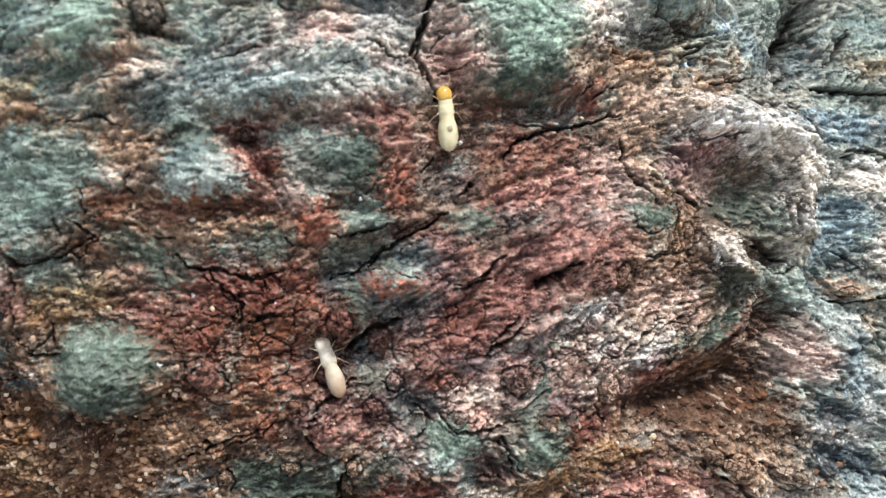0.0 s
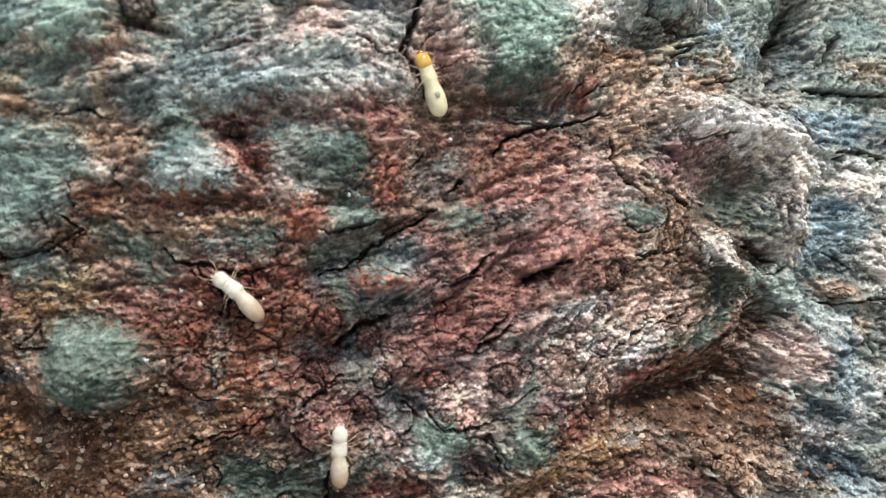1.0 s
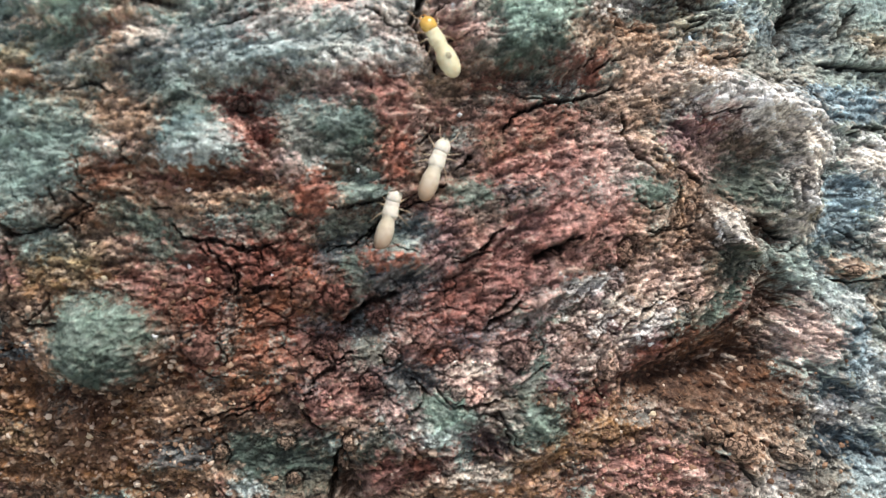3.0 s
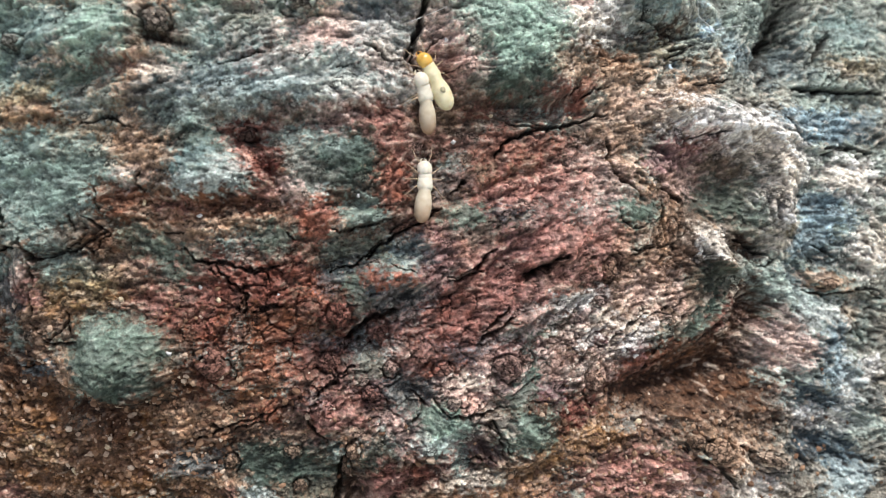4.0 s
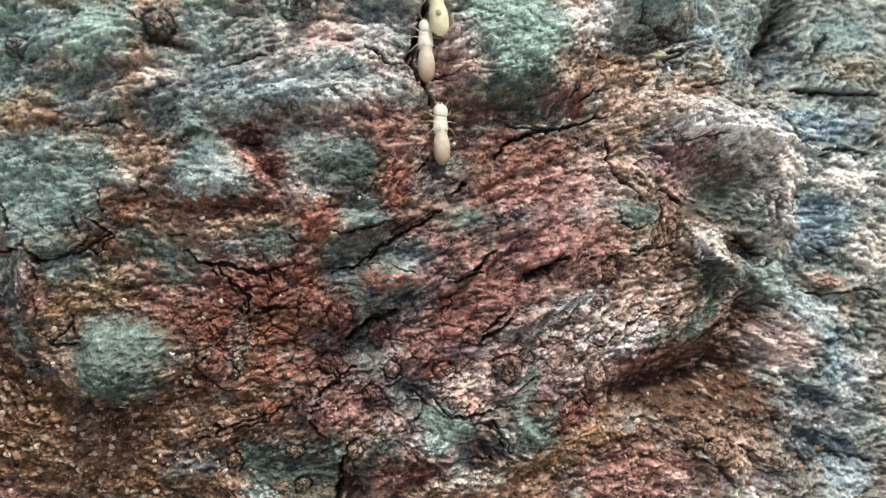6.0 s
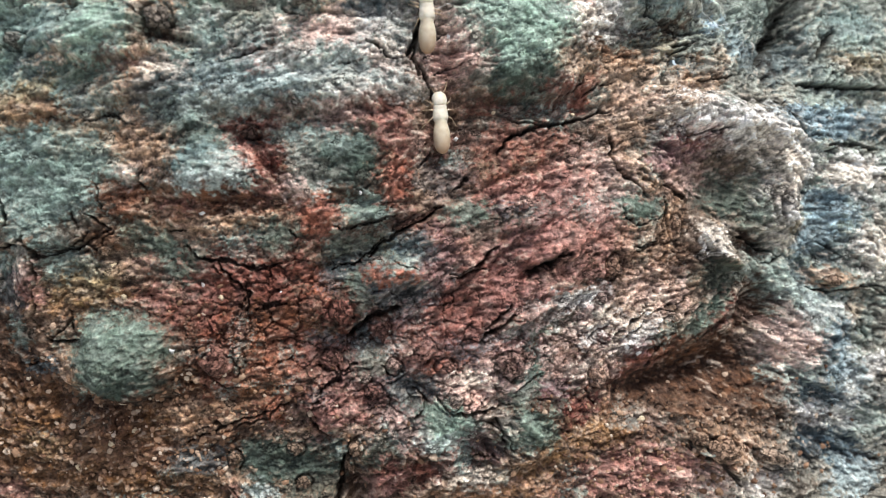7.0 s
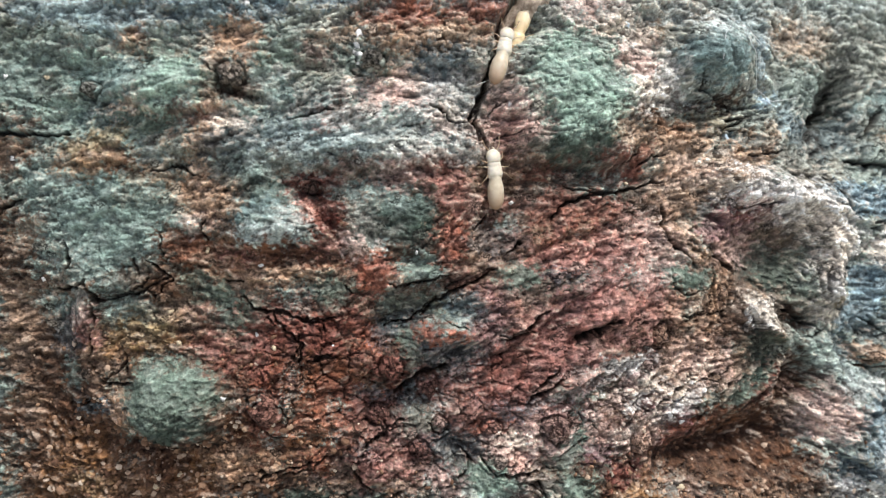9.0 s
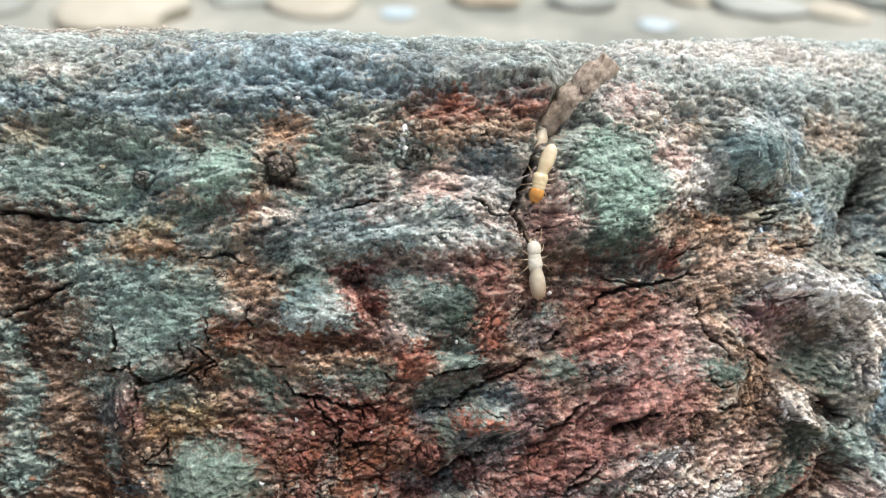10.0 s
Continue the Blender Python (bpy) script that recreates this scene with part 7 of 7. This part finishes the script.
wart(BARK_BLACK, -11.19, 20.09, 1.09, 0.86, 0, 0.9)
wart(BARK_BLACK, -34.19, 16.43, 1.09, 0.73, 0, 0.7)
wart(BARK_BLACK, -16.15, 9.51, 1.00, 0.59, 0, 0.5)
wart(BARK_TAN, 37.15, -3.61, 0.91, 0.41, 0, 0.4)
wart(BARK_TAN, -8.26, -19.75, 0.45, 0.91, 10, 0.5)
wart(BARK_RED, 7.25, -9.77, 0.82, 0.55, 20, 0.4)
wart(BARK_PINK, 0.74, -13.70, 0.82, 0.55, 40, 0.4)


def flake_meshes():
    made = []
    for n in range(6):
        rng = random.Random(40 + n)
        bm = bmesh.new()
        top, low = [], []
        sides = 9
        for k in range(sides):
            a = k * math.tau / sides
            r = rng.uniform(0.3, 0.52)
            x, y = r * 1.35 * math.cos(a), r * 0.85 * math.sin(a)
            top.append(bm.verts.new((x * MM, y * MM, (0.10 + 0.10 * x + rng.uniform(-0.02, 0.03)) * MM)))
            low.append(bm.verts.new((x * 0.96 * MM, y * 0.96 * MM, -0.22 * MM)))
        crown = bm.verts.new((0, 0, 0.16 * MM))
        for k in range(sides):
            bm.faces.new((crown, top[k], top[(k + 1) % sides]))
            bm.faces.new((top[k], low[k], low[(k + 1) % sides], top[(k + 1) % sides]))
        made.append(bm)
    return made


FLAKES = [mesh_object("bark_flake", bm, BITS, False) for bm in flake_meshes()]
rng = random.Random(11)
for n in range(290):
    u, w = rng.uniform(-40, 44), rng.uniform(-24, 28)
    flake = new("bark_flake", rng.choice(FLAKES))
    flake.parent = log
    flake.color = (*(tint_at(u, w) * rng.uniform(0.9, 1.5)), 1)
    size = rng.uniform(0.5, 1.35)
    flake.matrix_basis = HOME @ stand(u, w, rng.uniform(-40, 40) + (12 if u < 15 else -15), -0.03, False) @ Matrix.Diagonal((size, size, rng.uniform(0.7, 1.3), 1))

# ---- wood splinter wedged in the split, grit, droppings, silk ----
bm = bmesh.new()
A, B = HOME @ stand(0.2, 23.2).translation, HOME @ stand(5.6, 30.6).translation
points, radii = [], []
for k in range(60):
    s = k / 59
    points.append(Vector(A).lerp(Vector(B), s) + Vector((0.00025 * noise.noise((s * 6, 0, 0)), -0.0016 - 0.0004 * math.sin(3 * s), 0.0003 * noise.noise((s * 6, 5, 0)))))
    radii.append(MM * (0.55 + 0.95 * math.sin(0.25 + 2.4 * s)) * (1 + 0.2 * noise.noise((s * 9, 2, 0))))
tube(bm, points, radii, 40)
axis = (points[-1] - points[0]).normalized()
for v in bm.verts:
    q = v.co - points[0]
    q = (q - axis * q.dot(axis)) * 2600 + axis * q.dot(axis) * 350
    v.co += Vector((noise.noise(q), noise.noise(q + Vector((9, 0, 0))), noise.noise(q + Vector((0, 9, 0))))) * 0.00028
splinter = new("wood_splinter", mesh_object("wood_splinter", bm, WOOD))
splinter.matrix_basis = FACE
tagged(splinter, "pale frayed wood splinter wedged in the split of the bark", "splinter")
bm = bmesh.new()
centre = points[36] + Vector((0, -radii[36] * 1.0, 0))
ringed = [centre + Vector((0.00034 * math.cos(a), 0.00003 * math.cos(2 * a), 0.00046 * math.sin(a))) for a in (k * math.tau / 24 for k in range(25))]
tube(bm, ringed, [0.0001] * 25, 6)
part("knot_ring", bm, BARK_DARK, splinter, "dark raised ring of a knot")

crumb_count = 0


def crumb(mat, u, w, r):
    global crumb_count
    crumb_count += 1
    bm = bmesh.new()
    bmesh.ops.create_icosphere(bm, subdivisions=2, radius=r * MM)
    for v in bm.verts:
        k = 0.8 + 0.9 * noise.noise(v.co * (1500 / r) + Vector((crumb_count * 3.1, 0, 0)))
        v.co = Vector((v.co.x * k * 1.15, v.co.y * k * 0.8, v.co.z * 0.55 * k))
    ob = new("grit_crumb", mesh_object("grit_crumb", bm, mat))
    ob.matrix_basis = stand(u, w, crumb_count * 37, 0.15 * r, False)
    tagged(ob, "tiny pale crumb of grit stuck on the bark", "grit", "pale grit on the bark")


crumb(WHITE, 1.40, 9.13, 0.27)
crumb(WHITE, 0.55, 17.43, 0.27)
crumb(WHITE, -20.33, -3.51, 0.27)
crumb(CREAMY, -27.05, -4.43, 0.36)
crumb(WHITE, 17.53, -9.81, 0.27)
crumb(WHITE, -19.66, -10.03, 0.23)
crumb(CREAMY, -24.59, 3.65, 0.27)
# the BLUEW crumbs stand in for bluish glints
crumb(BLUEW, 20.91, 16.34, 0.27)
crumb(BLUEW, 25.30, 20.18, 0.32)
crumb(WHITE, -19.99, 2.62, 0.23)
crumb(CREAMY, -27.33, -16.52, 0.32)
crumb(CREAMY, -32.70, -19.88, 0.36)
crumb(CREAMY, -29.54, -17.79, 0.32)
crumb(WHITE, -23.10, -9.03, 0.23)
crumb(CREAMY, -27.80, -1.76, 0.27)
crumb(WHITE, -13.73, -4.10, 0.18)
crumb(WHITE, 16.30, -9.21, 0.27)
crumb(CREAMY, -18.89, -4.58, 0.32)
crumb(WHITE, -11.30, 15.83, 0.18)
crumb(CREAMY, 18.21, -16.14, 0.36)
crumb(CREAMY, 4.67, 11.43, 0.23)
crumb(WHITE, -6.88, 4.31, 0.18)
crumb(CREAMY, 11.71, 11.43, 0.23)
crumb(WHITE, -40.99, 10.59, 0.32)
crumb(CREAMY, -37.63, 17.27, 0.27)
crumb(WHITE, -41.16, 17.24, 0.23)
crumb(WHITE, -38.96, 0.55, 0.23)
crumb(BLUEW, 10.70, 25.47, 0.32)
crumb(BLUEW, 24.73, 20.21, 0.27)
crumb(WHITE, -21.43, 24.04, 0.27)

bm = bmesh.new()
for k, (u, w, r) in enumerate(((-12.3, 22.1, 0.40), (-12.5, 21.3, 0.28), (-12.2, 20.6, 0.36), (-12.2, 19.9, 0.22), (-12.6, 20.9, 0.2))):
    m = HOME @ stand(u, w, k * 40, 0.05, False)
    made = bmesh.ops.create_icosphere(bm, subdivisions=2, radius=r * MM)["verts"]
    for v in made:
        v.co = m @ (Vector((v.co.x * 0.85, v.co.y * 1.5, v.co.z * 0.4)) * (0.9 + 0.9 * noise.noise(v.co * 2500 + Vector((k * 5, 0, 0)))))
dropping = new("dried_dropping", mesh_object("dried_dropping", bm, WHITE))
dropping.matrix_basis = FACE
tagged(dropping, "small chalky white dropping dried on the bark", "dropping")

for thread in (((21.0, 26.0), (22.1, 23.8), (23.3, 21.0)), ((21.4, 26.0), (22.8, 25.2), (24.3, 24.6)), ((20.2, 26.3), (19.0, 24.8), (18.6, 22.6)), ((23.3, 21.0), (25.5, 20.2), (28.2, 20.9)), ((-2.5, 18.9), (-1.2, 19.4), (0.6, 20.0))):
    bm = bmesh.new()
    spots = [(HOME @ stand(u, w, 0, 0.45)).translation for u, w in thread]
    line = [spots[0].lerp(spots[1], k / 8) for k in range(8)] + [spots[1].lerp(spots[2], k / 8) for k in range(9)]
    tube(bm, line, [0.00002] * len(line), 5)
    silk = new("silk_thread", mesh_object("silk_thread", bm, SILK))
    silk.matrix_basis = FACE
    tagged(silk, "fine white strand of spider silk across the bark", "silk", "silk strands")

# loose crumbs of soil caught on the bark
rng = random.Random(5)
ball = bmesh.new()
bmesh.ops.create_icosphere(ball, subdivisions=1, radius=1.0)
ball_verts, ball_faces = [v.co.copy() for v in ball.verts], [[v.index for v in f.verts] for f in ball.faces]
ball.free()
verts, faces = [], []
for n in range(2000):
    if n % 3 < 2:
        u, w = rng.gauss(-27, 9), rng.gauss(-17, 5)
    else:
        u, w = rng.gauss(20, 9), rng.gauss(-19, 4)
    if not (-45 < u < 48 and -28 < w < 2) or lichen_at(u, w) > 0.3:
        continue
    r = min(rng.lognormvariate(-1.75, 0.45), 0.40)
    m = HOME @ stand(u, w, rng.uniform(0, 360), 0.2 * r, False)
    sx, sy = rng.uniform(0.7, 1.3), rng.uniform(0.6, 1.0)
    faces += [[len(verts) + k for k in f] for f in ball_faces]
    for co in ball_verts:
        k = r * MM * rng.uniform(0.75, 1.2)
        verts.append(m @ Vector((co.x * sx * k, co.y * sy * k, co.z * 0.7 * k)))
grains = bpy.data.meshes.new("soil_crumbs")
grains.from_pydata(verts, [], faces)
grains.materials.append(GRAINS)
crumbs = new("soil_crumbs", grains)
crumbs.matrix_basis = FACE
tagged(crumbs, "loose brown and tan crumbs of soil caught on the bark", "soil", kind="stuff")

# ---- the ground behind the log ----
bm = bmesh.new()
for x0, x1, y0, y1 in ((-400, 400, -400, 400),):
    bm.faces.new([bm.verts.new(p) for p in ((x0, y0, 0), (x1, y0, 0), (x1, y1, 0), (x0, y1, 0))])
ground = new("ground", mesh_object("ground", bm, SOIL))
tagged(ground, "pale dry soil behind the log, grey in places", "ground", kind="structure")
for n, (mat, x, y, r, label) in enumerate((
    (STONE, -0.285, 0.430, 0.034, "grey"), (CLOD, -0.200, 0.425, 0.036, "cream"), (STONE, -0.150, 0.475, 0.020, "grey"), (CLOD, -0.103, 0.462, 0.026, "cream"),
    (PEBBLE, -0.058, 0.452, 0.010, "bluish white"), (BROWNISH, -0.011, 0.492, 0.020, "tan"), (STONE, 0.046, 0.497, 0.021, "grey"), (PEBBLE, 0.083, 0.455, 0.010, "bluish white"),
    (CLOD, 0.112, 0.520, 0.018, "cream"), (STONE, 0.148, 0.505, 0.026, "grey"), (CLOD, 0.192, 0.500, 0.018, "cream"), (STONE, 0.236, 0.530, 0.030, "grey"))):
    bm = bmesh.new()
    bmesh.ops.create_icosphere(bm, subdivisions=3, radius=r)
    for v in bm.verts:
        v.co *= 1 + 0.35 * noise.noise(v.co / r * 1.2 + Vector((n * 4, 0, 0)))
        v.co.z *= 0.17
    stone = new("stone", mesh_object("stone", bm, mat))
    stone.matrix_basis = pose(x, y, 0.1 * r, 0, 0, n * 50)
    tagged(stone, f"low rounded {label} stone lying on the pale dry soil", "stone", "stones behind the log")


# ---- termites ----
def termite(label, head_mat, body_mat, plump=1.0, spot=False, soldier=False):
    """A termite about five millimetres long, head towards +y, feet at z = 0."""
    T = 1.08 * MM
    root = new("termite")
    tagged(root, label, "termite", "termites on the bark")
    bm = bmesh.new()
    k = 1.04
    head = [(0.0, 0.44, 0), (0.08, 0.50, 0), (0.24, 0.55, 0.01), (0.48, 0.58, 0.02), (0.72, 0.54, 0.0), (0.92, 0.42, -0.05), (1.04, 0.25, -0.1), (1.10, 0.06, -0.12)]
    hull(bm, [(y * k * T, r * k * T, z * T) for y, r, z in head], 20, 0.8)
    head = part("head", bm, head_mat, root, "amber head" if soldier else "", pose(0, 1.38 * T, 0.72 * T, -12))
    for side in (-1, 1):
        bm = bmesh.new()
        line = [(side * (0.30 + 0.62 * s + 0.1 * math.sin(5 * s)) * T, (0.95 + 1.5 * s - 0.3 * s * s) * T, (0.05 + 0.35 * s - 0.5 * s * s) * T) for s in (i / 13 for i in range(14))]
        tube(bm, line, [T * (0.048 - 0.022 * i / 13) * (1.2 if i % 2 else 0.85) for i in range(14)], 6)
        part("antenna", bm, LIMB, head)
        bm = bmesh.new()
        tube(bm, [(side * 0.2 * T, 1.02 * T, -0.12 * T), (side * 0.22 * T, 1.22 * T, -0.16 * T), (side * 0.05 * T, 1.36 * T, -0.18 * T)], [0.09 * T, 0.07 * T, 0.02 * T], 6)
        part("mandible", bm, ORANGE if soldier else GUT, head, "small brown jaw")
    bm = bmesh.new()
    hull(bm, [(y * T, r * T, z * T) for y, r, z in ((0.15, 0.54, -0.02), (0.45, 0.63, 0), (0.70, 0.62, 0), (0.78, 0.59, 0), (0.86, 0.60, 0), (1.04, 0.57, 0), (1.10, 0.54, 0), (1.18, 0.56, 0), (1.34, 0.54, 0), (1.62, 0.47, 0))], 20, 0.72, 0.66 * T)
    part("thorax", bm, SKIN if not soldier else body_mat, root)
    bm = bmesh.new()
    rings = []
    for i in range(33):
        s = i / 32
        s = 0.5 - 0.5 * math.cos(math.pi * s)
        lean = s**1.25
        body = max(0.02, 1 - abs(2 * lean - 1) ** 2.4) ** 0.5
        body = max(body, 0.76 * (1 - s) ** 0.1) if s < 0.4 else body
        seam = 1 - 0.045 * max(0.0, math.cos(s * 9.5 * math.tau)) ** 4
        rings.append(((0.60 - 3.0 * s) * T, 0.74 * plump * body * seam * T, (0.66 - 0.12 * s) * T))
    hull(bm, rings[::-1], 24, 0.85)
    abdomen = part("abdomen", bm, body_mat, root)
    if spot:
        bm = bmesh.new()
        bmesh.ops.create_icosphere(bm, subdivisions=3, radius=0.26 * T)
        for v in bm.verts:
            v.co = Vector((v.co.x * 0.8, v.co.y, v.co.z * 0.3)) * (1 + 0.2 * noise.noise(v.co * 3000))
        part("gut_spot", bm, SPOT, abdomen, "grey gut showing through", pose(0, -0.75 * T, (0.66 + 0.585 * plump) * T))
    legs = []
    for n, (y, out, fore) in enumerate(((1.30, 0.85, 0.75), (1.02, 1.05, 0.05), (0.70, 1.05, -0.85))):
        for side in (-1, 1):
            bm = bmesh.new()
            hip, knee = Vector((0, 0, 0)), Vector((side * 0.55 * out, 0.45 * fore, 0.22))
            foot = Vector((side * 1.05 * out, 1.05 * fore, -0.5))
            toe = foot + Vector((side * 0.16, 0.14 * (1 if fore > -0.5 else -1), -0.02))
            line = [hip, hip.lerp(knee, 0.5) + Vector((0, 0, 0.05)), knee, knee.lerp(foot, 0.5), foot, toe]
            tube(bm, [p * T for p in line], [r * T for r in (0.07, 0.07, 0.042, 0.032, 0.022, 0.015)], 7)
            leg = part("leg", bm, LIMB, root, "", pose(side * 0.30 * T, y * T, 0.52 * T))
            legs.append((leg, side, y, n))
    return root, head, abdomen, legs


WORKER = termite("small cream worker termite with a brownish tail walking on the bark", SKIN, GUT, 0.92)
FOLLOWER = termite("pale worker termite with translucent abdomen climbing to the split", SKIN, GUT, 0.92)
SOLDIER = termite("plump cream termite with a yellow head and grey gut spot", AMBER, FAT, 1.03, True, True)
DESCENDING = termite("orange-headed termite creeping down inside the split of the bark", ORANGE, HONEY, 0.84, False, True)

# each row: seconds, place along and up the log in millimetres, heading in degrees, depth in the split
PALE_TRAIL = [
    (0, -9.29, -9.74, 17, 0.0), (0.2, -10.30, -8.96, 25, 0.0), (0.4, -11.13, -7.94, 19, 0.0), (0.5, -11.73, -6.99, 24, 0.0), (0.6, -12.50, -6.02, 35, 0.0),
    (0.8, -13.69, -4.37, 38, 0.0), (1, -15.26, -3.83, 50, 0.0), (1.2, -15.83, -3.22, 50, 0.0), (1.4, -16.33, -3.14, 50, 0.0), (1.5, -16.67, -3.14, 59, 0.0),
    (1.6, -16.65, -3.40, 64, 0.0), (1.8, -15.92, -3.32, 43, 0.0), (2, -14.25, -2.85, 2, 0.0), (2.1, -13.09, -2.54, -12, 0.0), (2.2, -12.22, -2.41, -18, 0.0),
    (3.3, -1.34, 1.14, -13, 0.0), (3.5, -0.99, 2.04, -19, 0.0), (3.6, -1.07, 2.83, -9, 0.0), (3.8, -1.38, 3.06, -2, 0.0), (4, -1.44, 4.41, -2, 0.0),
    (4.2, -0.67, 5.69, -10, 0.0), (4.4, -0.47, 8.37, -15, 0.0), (4.6, -0.35, 8.32, -10, 0.0), (5, -0.19, 8.79, -3, 0.0), (5.5, 0.04, 9.32, -0, 0.0),
    (6.8, -0.11, 10.11, 3, 0.0), (7, -0.19, 10.17, 3, 0.0), (7.5, -0.23, 9.97, 4, 0.0), (8, -0.17, 10.19, 4, 0.0), (8.6, 0.32, 9.98, 6, 0.0),
    (9, -0.45, 10.85, 9, 0.0), (10, -0.35, 10.88, 10, 0.0),
]
FOLLOWER_TRAIL = [
    (0, -9.32, -28.63, -1, 0.0), (0.4, -8.69, -23.59, -1, 0.0), (0.6, -8.30, -21.25, -0, 0.0), (0.8, -7.96, -18.95, -0, 0.0), (1, -7.69, -17.04, -4, 0.0),
    (1.1, -7.69, -16.01, -3, 0.0), (1.2, -7.71, -14.30, -1, 0.0), (1.4, -7.32, -12.48, -15, 0.0), (1.5, -6.75, -11.36, -19, 0.0), (1.6, -6.74, -10.51, -13, 0.0),
    (1.8, -5.43, -8.35, -22, 0.0), (2, -4.24, -6.61, -20, 0.0), (2.2, -3.52, -5.28, -14, 0.0), (3.3, -0.12, 7.60, -22, 0.0), (3.5, -0.54, 9.00, -9, 0.0),
    (3.6, -0.52, 9.35, -1, 0.0), (3.8, -0.98, 10.45, 10, 0.0), (4, -1.33, 12.05, 11, 0.0), (4.2, -1.53, 12.90, 10, 0.0), (4.5, -1.54, 14.36, 4, 0.0),
    (4.8, -1.59, 14.37, -0, 0.0), (5, -1.55, 15.27, 2, 0.0), (5.5, -1.32, 15.68, 1, 0.0), (5.7, -1.37, 15.97, -1, 0.0), (6.8, -1.27, 17.93, 1, 0.0),
    (7, -1.18, 18.43, 4, 0.0), (7.2, -0.66, 18.94, 3, 0.0), (7.5, -0.60, 20.30, -2, 0.2), (8, -0.20, 21.10, -0, 0.4), (8.6, 0.20, 20.76, -19, 0.6),
    (8.8, -0.50, 20.65, -12, 0.6), (9, -0.33, 21.10, -10, 0.6), (9.2, -0.45, 21.40, -6, 0.7), (9.5, -0.17, 22.19, -9, 1.1), (9.7, -0.11, 22.49, -10, 1.4),
    (10, 0.31, 23.55, -15, 2.2),
]
SOLDIER_TRAIL = [
    (0, 0.02, 10.79, 5, 0.0), (0.3, -0.42, 11.67, 8, 0.0), (0.5, -0.38, 12.39, 10, 0.0), (0.8, -0.40, 13.03, 18, 0.0), (1, -0.57, 13.10, 19, 0.0),
    (1.3, -0.61, 12.80, 17, 0.0), (1.5, -0.69, 13.23, 18, 0.0), (1.8, -0.72, 13.33, 22, 0.0), (2, -0.52, 13.96, 31, 0.0), (2.2, -0.57, 13.80, 32, 0.0),
    (3.3, -0.47, 14.01, 33, 0.0), (3.5, -0.70, 13.83, 31, 0.0), (3.7, -0.37, 14.08, 30, 0.0), (4, -0.42, 13.83, 29, 0.0), (4.2, 0.18, 13.63, 14, 0.0),
    (4.5, 0.55, 14.37, 3, 0.0), (4.8, -0.01, 14.90, 4, 0.0), (5, 0.22, 15.70, 6, 0.0), (5.2, -0.05, 17.11, 12, 0.0), (5.5, -0.35, 18.47, 14, 0.0),
    (5.7, -0.38, 19.63, 6, 0.0), (6.8, -0.12, 21.96, -5, 1.2), (7.6, 0.96, 24.84, -26, 4.5), (10, 0.96, 24.84, -26, 4.5),
]
DESCENT_TRAIL = [
    (0, 3.11, 30.32, -209, 3.2), (7.8, 3.11, 30.32, -209, 3.2), (8.6, 1.77, 24.27, -200, 1.2), (8.8, 1.48, 23.49, -195, 0.9), (9, 1.46, 24.12, -196, 0.6),
    (9.2, 1.30, 24.61, -193, 0.6), (9.4, 1.38, 23.76, -195, 0.5), (9.5, 1.38, 23.35, -199, 0.5), (9.7, 0.47, 21.61, -199, 0.6), (9.9, -0.35, 19.52, -194, 0.4),
    (10, -0.39, 19.73, -186, 0.3),
]


def motions():
    for (root, head, abdomen, legs), trail in ((WORKER, PALE_TRAIL), (FOLLOWER, FOLLOWER_TRAIL), (SOLDIER, SOLDIER_TRAIL), (DESCENDING, DESCENT_TRAIL)):
        # between far rows the termite keeps to the bark
        dense = []
        for a, b in zip(trail, trail[1:]):
            count = max(1, round((b[0] - a[0]) / 0.2)) if a[1:] != b[1:] else 1
            dense += [[p + (q - p) * k / count for p, q in zip(a, b)] for k in range(count)]
        dense.append(trail[-1])
        rows = [(t, stand(u, w, heading, 0.38 - sink, True, BROAD) @ Matrix.Translation((0, 0.15 * MM, 0))) for t, u, w, heading, sink in dense]
        if rows[-1][0] < 10:
            rows.append((10.0, rows[-1][1]))
        walk(root, rows)
        times = np.array([r[0] for r in trail])
        gone = np.concatenate([[0], np.cumsum(np.hypot(np.diff([r[1] for r in trail]), np.diff([r[2] for r in trail])))])
        ticks = np.arange(0, 10.01, 0.1)
        way = np.interp(ticks, times, gone)
        pace = np.gradient(way, ticks)
        bearing = np.interp(ticks, times, np.unwrap(np.radians([r[3] for r in trail])))
        bend = np.degrees(np.interp(ticks - 0.25, ticks, bearing) - bearing)
        hinge = Matrix.Translation((0, 0.5 * MM, 0))
        walk(abdomen, [(t, hinge @ pose(0, 0, 0, 0, 0, max(-16.0, min(16.0, a)) + 3 * math.sin(1.3 * t)) @ hinge.inverted()) for t, a in zip(ticks, bend)])
        for leg, side, y, n in legs:
            phase = math.pi * ((n + (side > 0)) % 2)
            rest = pose(side * 0.30 * 1.08 * MM, y * 1.08 * MM, 0.52 * 1.08 * MM)
            swing = [min(1.0, p / 4.0) * 24 * math.sin(s * 2.4 + phase) for s, p in zip(way, pace)]
            raised = [min(1.0, p / 4.0) * 10 * max(0.0, math.cos(s * 2.4 + phase)) for s, p in zip(way, pace)]
            walk(leg, [(t, rest @ pose(0, 0, 0, 0, -side * b, side * a)) for t, a, b in zip(ticks, swing, raised)])
        walk(head, [(t, pose(0, 1.38 * 1.08 * MM, 0.72 * 1.08 * MM, -12 + 4 * math.sin(2.1 * t), 0, 7 * math.sin(1.7 * t + y))) for t in np.arange(0, 10.01, 0.25)])


motions()
